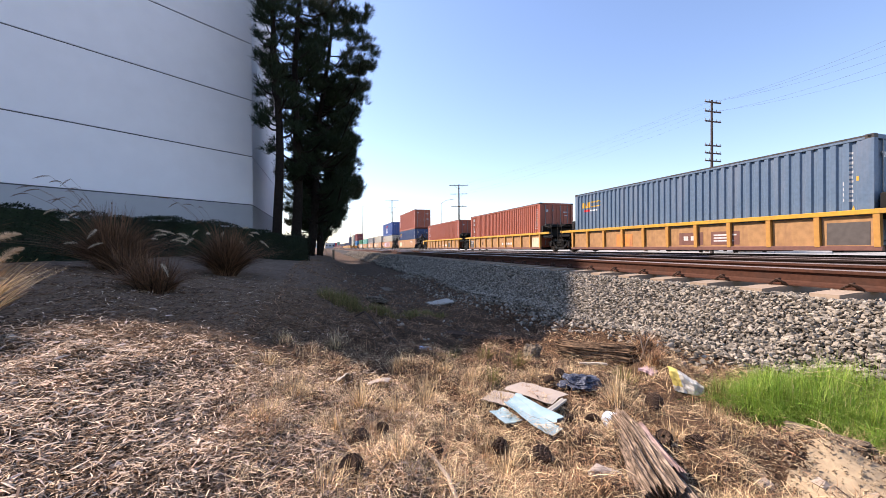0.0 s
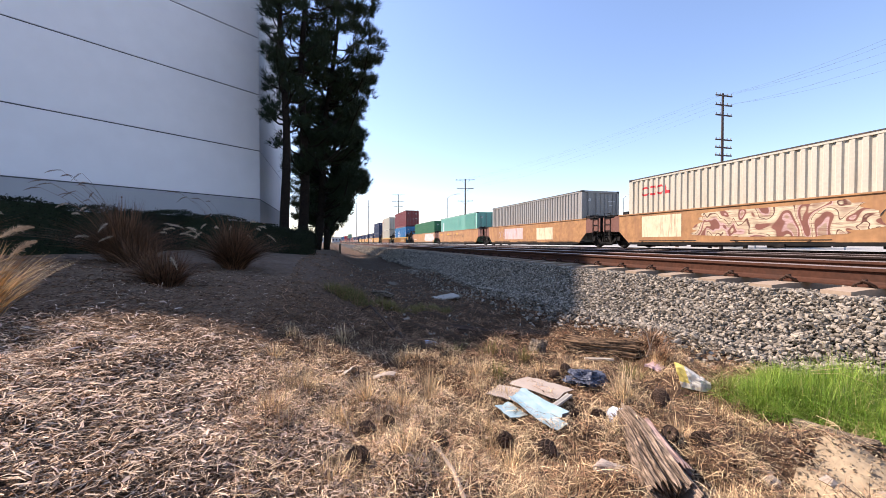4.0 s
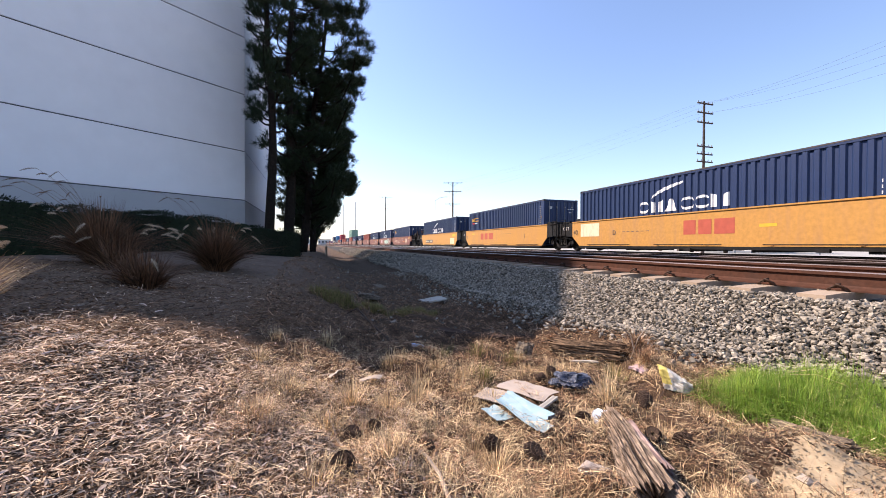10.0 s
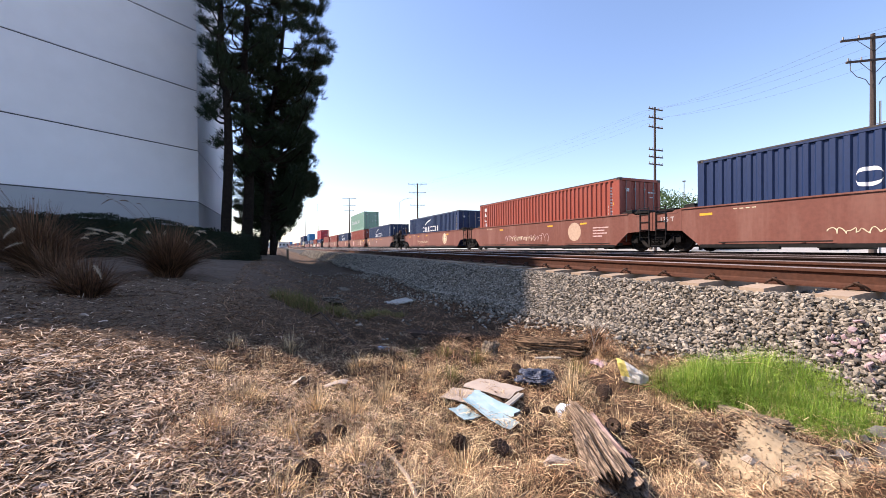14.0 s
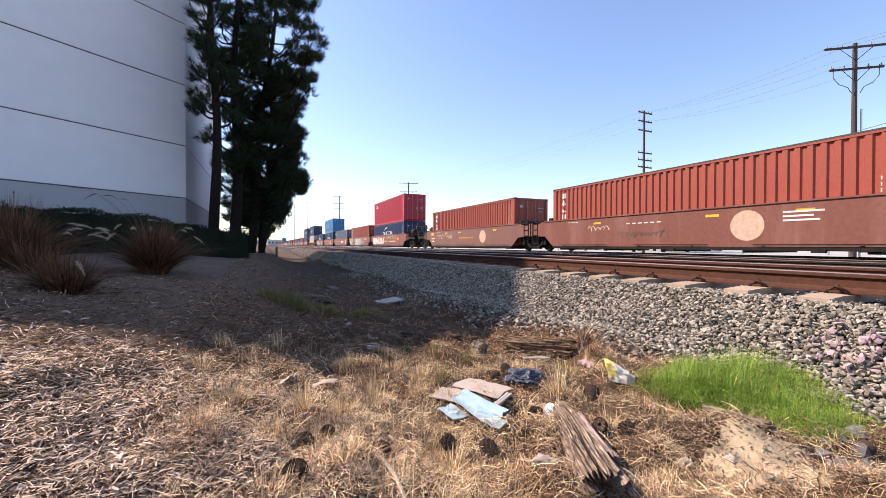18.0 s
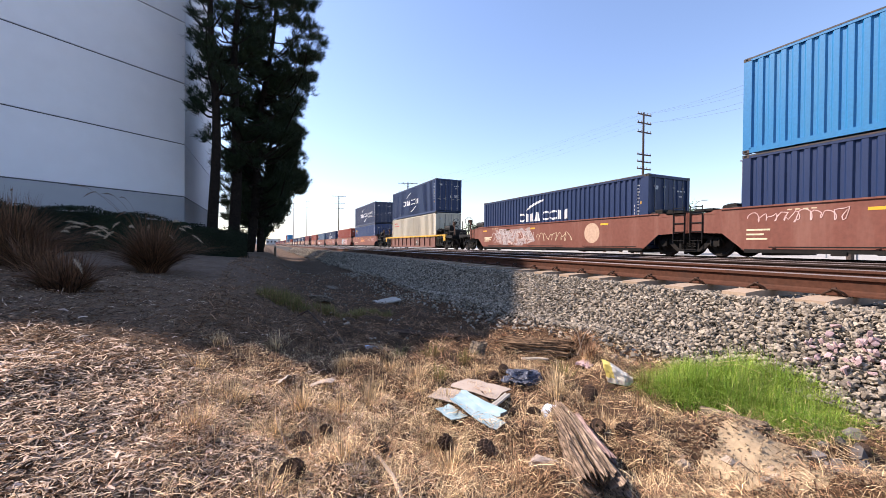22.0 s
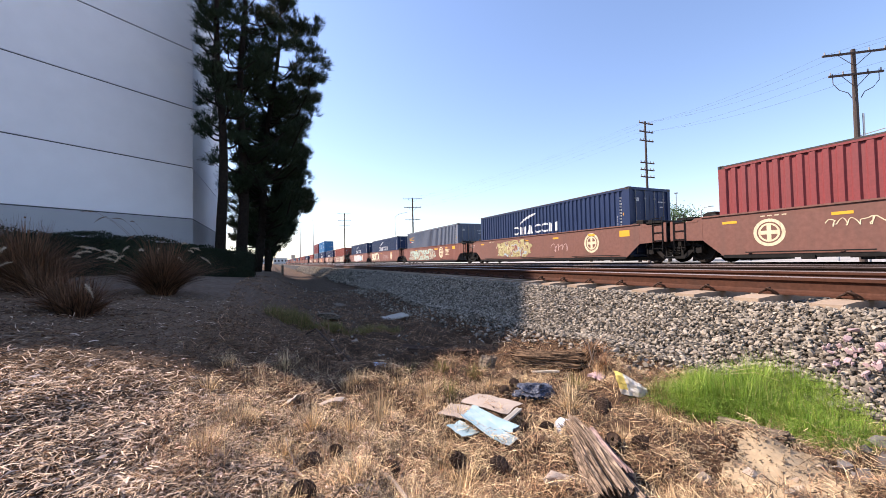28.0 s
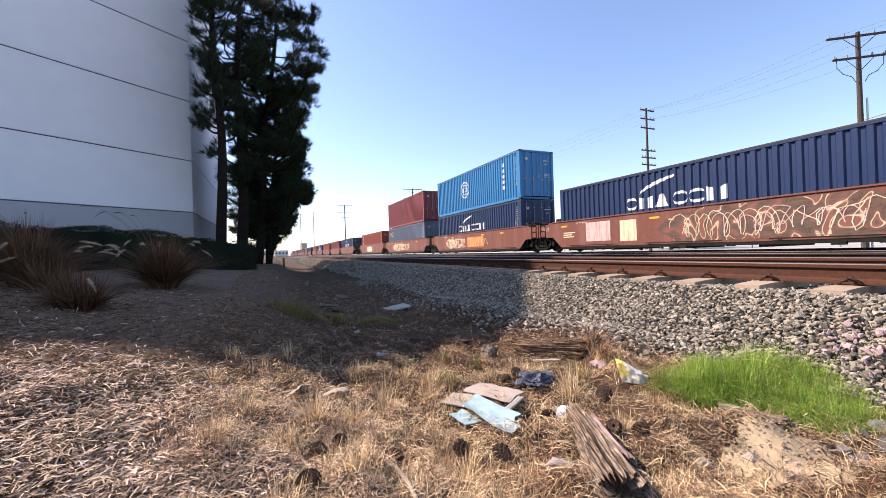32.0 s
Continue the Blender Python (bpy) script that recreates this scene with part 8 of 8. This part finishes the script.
CONE_SCALE = Shape().add([(0.3, -0.16, 0), (0.3, 0.16, 0), (0.9, 0.32, 0.18), (1.06, 0, 0.34), (0.9, -0.32, 0.18), (0.3, -0.16, -0.1), (0.3, 0.16, -0.1), (0.9, 0.32, 0.06), (1.06, 0, 0.18), (0.9, -0.32, 0.06)],
                         [(0, 1, 2, 3, 4), (9, 8, 7, 6, 5), (2, 3, 8, 7), (3, 4, 9, 8), (1, 2, 7, 6), (4, 0, 5, 9)])
CONE_WHORL = Shape()
for k in range(7):
    c, d = math.cos(k * 0.8976), math.sin(k * 0.8976)
    CONE_WHORL.add([(c * x - d * y, d * x + c * y, z) for x, y, z in CONE_SCALE.v], CONE_SCALE.f)
CONE_WHORL = CONE_WHORL.mesh("scale_whorl", M_CONE)


def pine_cone(x, y, r, seed):
    rng = np.random.RandomState(seed)
    th = thing("pine_cone", "open brown pine cone on dry needles", "pine cone", "fallen pine cones", at=pose(x, y, gz(x, y) + r * 0.65 + 0.02, rng.uniform(50, 120), rng.uniform(-30, 30), rng.uniform(0, 360)))
    part("core", rough_log((0, 0, -r), (0, 0, r * 0.85), r * 0.12, r * 0.35, seed, rings=4, n=8), M_CONE, th)
    for k in range(10):
        u = k / 10
        o = part("scale_whorl", CONE_WHORL, None, th)
        wide = r * (0.16 + 0.80 * math.sin(math.pi * (0.28 + 0.68 * u)))
        o.location, o.rotation_euler, o.scale = (0, 0, r * (1.0 - 1.9 * u)), (0, 0.06, k * 2.4), (wide, wide, r * 0.75)


for k, (x, y, r) in enumerate(((0.18, 1.94, 0.052), (0.51, 1.77, 0.052), (0.86, 1.79, 0.05), (1.01, 1.64, 0.055), (0.12, 1.59, 0.055), (1.45, 1.85, 0.055), (1.90, 1.87, 0.06), (1.75, 1.46, 0.05), (1.66, 1.56, 0.048),
                               (1.66, 2.47, 0.045), (1.55, 2.48, 0.042), (0.29, 2.0, 0.045), (1.38, 1.93, 0.045), (0.62, 3.3, 0.036), (0.95, 3.2, 0.036), (2.71, 0.88, 0.045))):
    pine_cone(x, y, r * 0.84, 70 + k)


def stick(label, points, r0, r1, material):
    pts = [(x, y, gz(x, y) + h) for x, y, h in points]
    solo("stick", Shape().tube(pts, r0, r1, n=6), material, label, "stick", "loose sticks")


M_PALESTICK = mat("peeled_pale_stick", (0.36, 0.275, 0.205), 0.85, 0, 0.2, 20)
stick("peeled pale stick lying on the needles", ((0.445, 1.74, 0.03), (0.455, 1.6, 0.05), (0.465, 1.45, 0.05), (0.465, 1.28, 0.035)), 0.006, 0.010, M_PALESTICK)
stick("thin dry twig lying on the needles", ((0.06, 2.12, 0.05), (0.1, 1.9, 0.04), (0.14, 1.72, 0.03)), 0.005, 0.008, M_PALESTICK)
stick("bare grey branch leaning in the swale", ((0.55, 5.6, 0.30), (0.62, 5.0, 0.12), (0.66, 4.5, 0.06), (0.66, 4.25, 0.02)), 0.005, 0.010, M_DARKMULCH)
stick("bare grey branch leaning in the swale", ((0.70, 5.5, 0.26), (0.68, 5.2, 0.17), (0.62, 5.0, 0.12)), 0.004, 0.009, M_DARKMULCH)
stick("curved dry branch in the swale", ((0.42, 5.5, 0.05), (0.5, 5.0, 0.2), (0.64, 4.75, 0.1), (0.8, 4.2, 0.03)), 0.008, 0.014, M_DARKTWIG)
stick("dry stalk on the green grass", ((2.95, 1.72, 0.12), (3.05, 1.62, 0.13), (3.10, 1.5, 0.10)), 0.002, 0.004, M_DRYGRASS)
stick("dry stalk on the green grass", ((2.97, 1.74, 0.12), (3.1, 1.66, 0.14)), 0.002, 0.003, M_DRYGRASS)
stick("dead bush stem by the ballast", ((2.5, 2.6, 0.02), (2.56, 2.58, 0.18), (2.66, 2.55, 0.3)), 0.006, 0.003, M_PALESTICK)
stick("dead bush stem by the ballast", ((2.55, 2.6, 0.02), (2.52, 2.62, 0.2), (2.46, 2.66, 0.32)), 0.006, 0.003, M_PALESTICK)
stick("long dry stick in the shaded swale", ((1.0, 4.75, 0.03), (1.5, 4.55, 0.05)), 0.005, 0.004, M_DARKMULCH)
crumple("rag", "dark crumpled rag in the shaded swale", "rag", 0.95, 7.3, (0.3, 0.16, 0.09), 0.04, 9, [M_TIMBER], 297)

rng = np.random.RandomState(81)
for k, (x, y, r, dark) in enumerate(((1.82, 1.19, 0.05, 0), (2.07, 1.13, 0.045, 0), (1.95, 1.3, 0.025, 0), (2.25, 1.05, 0.03, 0), (2.15, 0.98, 0.035, 0), (2.58, 0.83, 0.06, 1), (2.7, 0.9, 0.07, 1), (2.5, 0.72, 0.05, 1),
                                     (2.75, 0.78, 0.06, 1), (2.62, 1.0, 0.04, 1), (2.35, 0.85, 0.03, 0), (2.0, 0.95, 0.025, 0), (-0.28, 1.72, 0.022, 0), (-0.34, 1.78, 0.02, 0), (2.85, 0.95, 0.05, 1), (2.42, 1.02, 0.022, 0),
                                     (1.7, 1.1, 0.025, 0), (2.66, 2.35, 0.05, 0), (1.0, 5.2, 0.05, 0),
                                     *[(rng.uniform(2.32, 2.75), rng.uniform(0.72, 0.98), rng.uniform(0.025, 0.05), 1) for _ in range(20)])):
    v = chunk_forms(1, rng)[0] * r * 2
    o = solo("field_stone", sheet("field_stone", v, CHUNK_F, M_GREYROCK if dark else M_ROCK), None, "dark angular stone on sandy soil" if dark else "tan stone lying on sandy soil", "stone", "loose field stones",
             at=pose(x, y, gz(x, y) + r * 0.3, *rng.uniform(-40, 40, 3)))
sx, sy = np.meshgrid(np.linspace(-0.5, 0.5, 24), np.linspace(-0.5, 0.5, 24))
px, py = 2.19 + sx * 0.60 + sy * 0.16, 1.07 + sy * 0.54 - sx * 0.1
hump = np.clip(1 - (sx ** 2 + sy ** 2) * 4 + 0.25 * np.sin(9 * sx + 3) * np.cos(8 * sy), -0.4, 1) * 0.04 - 0.012 + rng.normal(0, 0.0022, sx.shape)
i = (np.arange(23)[:, None] * 24 + np.arange(23)[None]).ravel()
tagged(new("sand_patch", sheet("sand_patch", np.stack([px.ravel(), py.ravel(), (ground_z(px, py) + hump).ravel()], 1), np.stack([i, i + 1, i + 25, i + 24], 1), M_SAND, smooth=True)),
       "bare patch of pale sandy soil by the grass", "soil", kind="stuff")
n = 2200
x, y = 2.19 + rng.normal(0, 0.22, n), 1.07 + rng.normal(0, 0.19, n)
v, f = stones(x, y, 0.006 * rng.uniform(0.4, 1.0, n) ** 2 * 2.6, rng, 0.0, 0.03)
tagged(new("sand_crumbs", sheet("sand_crumbs", v, f, M_SAND)), "sandy crumbs and small pebbles on bare soil", "pebbles", kind="stuff")

# ---- poles, lamps and trees beyond the tracks ----
def spot(turn, dist):
    a = radians(turn)
    return dist * math.sin(a), dist * math.cos(a)


def insulator(th, x, y, z):
    part("insulator", Shape().tube([(x, y, z), (x, y, z + 0.16)], 0.045, 0.03, n=7), M_INSUL, th)


def power_pole(turn, dist, top, arms, label, radius=0.16, along=0.0, metal=False):
    """A pole with crossarms: arms of (height below the top, half length)."""
    x, y = spot(turn, dist)
    z0 = -0.5
    th = thing("utility_pole", label, "utility pole", "poles beyond the tracks", at=pose(x, y, z0, 0, 0, along))
    part("shaft", Shape().tube([(0, 0, 0), (0, 0, top - z0)], radius, radius * 0.6, n=9), M_GALV if metal else M_POLE, th)
    for k, (down, half) in enumerate(arms):
        z = top - z0 - down
        part("crossarm", Shape().box(-half, -0.16, z - 0.05, half, -0.06, z + 0.05), M_POLE, th)
        for u in (-0.92, -0.45, 0.45, 0.92) if dist < 100 else (-0.92, 0.92):
            insulator(th, half * u, -0.1, z + 0.07)
        if half > 1.0:
            for u in (-1, 1):
                part("brace", Shape().tube([(u * half * 0.5, -0.1, z - 0.06), (0, -0.1, z - 0.75)], 0.018, n=4), M_POLE, th)
    return x, y


pc = power_pole(70.93, 31.8, 11.6, ((0.25, 1.5), (1.45, 1.25)), "weathered wooden utility pole with two crossarms", 0.17, -38)
x, y = pc
near_pole = [o for o in scene.objects if o.name.startswith("utility_pole")][-1]
for half, zz in ((1.25, 10.55),):
    for u in (-1, 1):
        pts = [(u * half * 0.85, -0.1, zz + 0.25), (u * half * 0.84, -0.1, zz - 0.35), (u * half * 0.62, -0.1, zz - 0.72), (u * half * 0.3, -0.1, zz - 0.92), (u * 0.2, -0.1, zz - 1.25)]
        part("jumper_wire", Shape().tube(pts, 0.022, n=4), M_WIRE, near_pole)
part("riser_pipe", Shape().tube([(0.26, -0.1, 0.1), (0.26, -0.1, 8.4)], 0.045, n=6), M_GALV, near_pole)
pa = power_pole(51.72, 43.5, 13.6, ((0.25, 0.95), (1.1, 0.95), (2.0, 0.95), (4.2, 0.95), (4.9, 0.95), (5.6, 0.95)), "tall dark utility pole with six crossarms", 0.15, 0)
pb = power_pole(19.5, 82, 13.4, ((0.2, 2.0), (2.0, 1.8), (4.6, 1.6)), "distant utility pole with long crossarms", 0.2, -20)
power_pole(9.72, 128, 15.8, ((0.2, 2.2), (2.4, 2.0), (4.0, 1.6)), "distant utility pole with long crossarms", 0.22, -10)
for turn, d in ((5.45, 310), (3.75, 330)):
    power_pole(turn, d, 33, ((0.5, 2.6), (5, 2.2)), "very distant tall steel power pole", 0.4, -10, True)


def wire(a, b, sag, thick=0.005):
    a, b = Vector(a), Vector(b)
    pts = [a.lerp(b, u) - Vector((0, 0, sag * 4 * u * (1 - u))) for u in np.linspace(0, 1, 13)]
    solo("overhead_wire", Shape().tube(pts, thick, n=4), M_WIRE, "thin sagging overhead power wire", "wire", "overhead wires")


for k, (dz, off) in enumerate(((0.0, -1.3), (0.0, -0.4), (0.0, 1.3), (1.2, -1.1), (1.2, 1.1))):
    a = (pc[0] + off * 0.79, pc[1] - off * 0.61, 11.45 - dz)
    b = (pa[0] + off * 0.5, pa[1] - off * 0.7, 13.5 - dz * 0.75 - 0.1)
    wire(a, b, 0.5)
    wire(a, (a[0] + 3.0, a[1] - 40, a[2] + 0.3), 0.7)
    c = (pb[0] + off, pb[1], 13.3 - dz * 1.5)
    wire(b, c, 0.9, 0.004)


def street_lamp(turn, dist, high, arm, label, both=False):
    x, y = spot(turn, dist)
    th = thing("street_lamp", label, "street lamp", "street lamps beyond the tracks", at=pose(x, y, -0.5, 0, 0, -turn))
    part("post", Shape().tube([(0, 0, 0), (0, 0, high + 0.5)], 0.062, 0.045, n=8), M_GALV, th)
    if arm:
        part("arm", Shape().tube([(0, 0, high + 0.45), (arm * 0.4, -0.1, high + 0.55 + 0.22 * arm), (arm, -0.2, high + 0.6 + 0.32 * arm)], 0.045, 0.035, n=6), M_GALV, th)
        part("lamp_head", Shape().box(arm - 0.1, -0.28, high + 0.55 + 0.32 * arm, arm + 0.42, -0.12, high + 0.63 + 0.32 * arm, c=0.03), M_GALV, th)
    else:
        part("lamp_head", Shape().box(-0.17, -0.12, high + 0.48, 0.17, 0.12, high + 0.6, c=0.02), M_GALV, th)


street_lamp(16.9, 74, 8.6, 1.9, "grey street lamp with a curved arm")
street_lamp(69.2, 42, 7.9, 3.6, "grey street lamp with a curved arm")
street_lamp(62.1, 46, 8.4, 0, "slim grey floodlight post")
street_lamp(54.9, 52, 7.3, 0, "slim grey floodlight post")
street_lamp(41.0, 60, 6.4, 1.2, "grey street lamp with a curved arm")
street_lamp(57.5, 50, 5.0, 0.7, "grey street lamp with a curved arm")


M_SIGN = mat("green_street_sign", (0.02, 0.16, 0.08), 0.45, 0, 0.06, 5)
x, y = spot(76.2, 40)
sign = thing("sign_gantry", "grey mast arm with a green street sign", "street sign", at=pose(x, y, -0.5, 0, 0, -72))
part("mast", Shape().tube([(0, 0, 0), (0, 0, 6.2)], 0.10, 0.07, n=8), M_GALV, sign)
part("arm", Shape().tube([(0, 0, 5.3), (-2.0, 0, 5.6), (-6.4, 0, 4.9)], 0.06, 0.04, n=6), M_GALV, sign)
part("sign_board", Shape().box(-2.9, -0.06, 4.55, -1.2, -0.02, 5.1, c=0.01), M_SIGN, sign)


def palm(turn, dist, high, seed):
    rng = np.random.RandomState(seed)
    x, y = spot(turn, dist)
    th = thing("palm_tree", "feathery green palm beyond the tracks", "palm", "palms beyond the tracks", at=pose(x, y, -0.5))
    part("trunk", Shape().tube([(0, 0, 0), (0.15, 0, high * 0.5), (0.1, 0, high + 0.5)], 0.22, 0.15, n=8), M_PALMBARK, th)
    for k in range(30):
        a, rise = rng.uniform(0, 6.283), rng.uniform(-0.2, 1.0)
        d = Vector((math.cos(a), math.sin(a), 0))
        ln = rng.uniform(1.8, 2.6)
        pts = [Vector((0.1, 0, high + 0.5)) + d * ln * u + Vector((0, 0, ln * (rise * u - 0.75 * u * u))) for u in np.linspace(0, 1, 7)]
        s = Shape()
        for i in range(6):
            for w in range(5):
                p = pts[i].lerp(pts[i + 1], w / 5)
                side = d.cross(Vector((0, 0, 1)))
                for sg in (-1, 1):
                    tip = p + side * sg * 0.55 * (1.1 - i / 8) + d * 0.25 - Vector((0, 0, 0.22))
                    s.add([p, p + d * 0.11, tip], [(0, 1, 2)])
        part("frond", s, M_PALM, th)


for k, (t, d, h) in enumerate(((44.6, 60, 6.2), (47.2, 58, 7.0), (49.2, 62, 7.8), (46.0, 66, 7.4), (51.2, 57, 7.0))):
    palm(t, d, h, 90 + k)


def broad_tree(turn, dist, high, wide, seed):
    rng = np.random.RandomState(seed)
    x, y = spot(turn, dist)
    th = thing("broadleaf_tree", "rounded green tree beyond the tracks", "tree", "trees beyond the tracks", at=pose(x, y, -0.5))
    part("trunk", Shape().tube([(0, 0, 0), (0.1, 0, high * 0.35), (0, 0, high * 0.6)], 0.2, 0.1, n=7), M_BARK, th)
    for k in range(6):
        a = k * 1.05
        part("limb", Shape().tube([(0, 0, high * 0.4), (math.cos(a) * wide * 0.4, math.sin(a) * wide * 0.4, high * 0.7)], 0.08, 0.03, n=5), M_BARK, th)
    c = rng.normal(size=(26, 3))
    c = unit(c) * rng.uniform(0.3, 1, (26, 1)) ** 0.5 * [wide * 0.5, wide * 0.5, high * 0.3] + [0, 0, high * 0.68]

    def place(r, n):
        q = c[r.randint(0, 26, n)] + r.normal(0, 1, (n, 3)) * [wide * 0.13, wide * 0.13, high * 0.07]
        return q, r.normal(size=(n, 3)) + [0, 0, 0.4]
    v, f = leaf_cloud(5200, place, 0.20, seed + 1, 0.55)
    part("crown", sheet("crown", v, f, M_LEAF), None, th)


for k, (t, d, h, w) in enumerate(((50.6, 50, 6.6, 5), (54.0, 48, 5.9, 5.5), (56.6, 53, 5.2, 5), (53.0, 62, 7.2, 6), (30.0, 95, 6.5, 7), (33.0, 100, 6.0, 7), (38.0, 85, 5.5, 6), (12.0, 260, 9, 9),
                                    (14.5, 230, 8, 8), (22.0, 140, 6.5, 8), (25.5, 120, 6, 7))):
    broad_tree(t, d, h, w, 120 + 2 * k)

# ---- the far end of the line ----
post = solo("marker_post", Shape().box(-0.06, -0.06, 0, 0.06, 0.06, 0.62, c=0.01), M_TIMBER, "short dark marker post beside the track", "post", at=pose(0.62, 24.5, gz(0.62, 24.5) - 0.05))
cross = thing("crossing_signal", "distant railway crossing signal with round lamps", "crossing signal", at=pose(-1.0, 150, -0.3))
part("mast", Shape().tube([(0, 0, 0), (0, 0, 4.4)], 0.09, n=7), M_GALV, cross)
for s_ in (1, -1):
    part("crossbuck", Shape().extrude([(-0.75 * s_, 3.55), (-0.6 * s_, 3.45), (0.75 * s_, 4.35), (0.6 * s_, 4.45)], "y", -0.03 * (1 + s_), -0.03 * (1 + s_) + 0.03), M_WHITE, cross)
    part("lamp", Shape().tube([(0.5 * s_, -0.1, 2.7), (0.5 * s_, 0.1, 2.7)], 0.26, n=12), M_UNDER, cross)
part("lamp_bar", Shape().box(-0.6, -0.03, 2.66, 0.6, 0.03, 2.74), M_UNDER, cross)
# Distance haze is mixed into these two pale colours.
M_HAZE = mat("haze_tinted_distant_trees", (0.30, 0.33, 0.33), 0.95, 0, 0.15, 0.05)
M_HAZEWALL = mat("haze_tinted_pale_building", (0.55, 0.55, 0.54), 0.9, 0, 0.06, 0.2)
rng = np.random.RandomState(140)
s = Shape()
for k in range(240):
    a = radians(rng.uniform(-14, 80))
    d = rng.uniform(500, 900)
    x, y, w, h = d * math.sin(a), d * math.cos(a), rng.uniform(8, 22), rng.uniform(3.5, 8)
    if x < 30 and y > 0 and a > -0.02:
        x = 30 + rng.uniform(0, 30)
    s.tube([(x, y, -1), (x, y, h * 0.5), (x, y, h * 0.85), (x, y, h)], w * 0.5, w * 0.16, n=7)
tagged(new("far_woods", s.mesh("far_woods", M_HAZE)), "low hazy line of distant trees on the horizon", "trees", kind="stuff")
for k, (t, d, w, h) in enumerate(((31, 130, 26, 4.2), (43, 110, 24, 3.6), (58, 85, 22, 3.8), (68, 95, 30, 4.4), (-2.5, 420, 30, 5.5), (1.2, 520, 16, 7), (24, 210, 40, 4.5))):
    x, y = spot(t, d)
    b = thing("low_building", "low pale distant building beyond the street", "building", "distant low buildings", at=pose(x, y, -0.5, 0, 0, -t))
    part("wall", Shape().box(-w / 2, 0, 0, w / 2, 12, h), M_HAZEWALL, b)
    part("roof", Shape().box(-w / 2 - 0.3, -0.3, h, w / 2 + 0.3, 12.3, h + 0.25), M_GALV, b)
    for i in range(int(w / 4)):
        part("window", Shape().box(-w / 2 + 1.2 + 4 * i, -0.05, h * 0.4, -w / 2 + 3.0 + 4 * i, 0.02, h * 0.7), M_UNDER, b)


def motions():
    """The train rolls past towards -y; its wheels turn while they are near."""
    for ob, y, z in MOVING:
        walk(ob, [(t, pose(TRAIN_X, y - g, z)) for t, g in GONE])
    times, gone = [g[0] for g in GONE], [g[1] for g in GONE]
    for ob, y, z in MOVING:
        for w in ob.children_recursive:
            if not w.name.startswith("wheelset"):
                continue
            at = y + w.parent.location.y + w.location.y
            start = max(0.0, float(np.interp(at - 50, gone, times)))
            stop = min(32.0, float(np.interp(at + 8, gone, times)))
            rows = [(0.0, pose(*w.location))]
            for k in range(int(max(0, stop - start) * 10)):
                rows.append((round(start * 10 + k + 1) / 10, pose(*w.location, 81.0 * (k + 1))))
            last = rows[-1][1]
            rows = [r for i, r in enumerate(rows) if i == 0 or r[0] > rows[i - 1][0]]
            if rows[-1][0] < 32.0:
                rows.append((32.0, last))
            walk(w, rows)


motions()
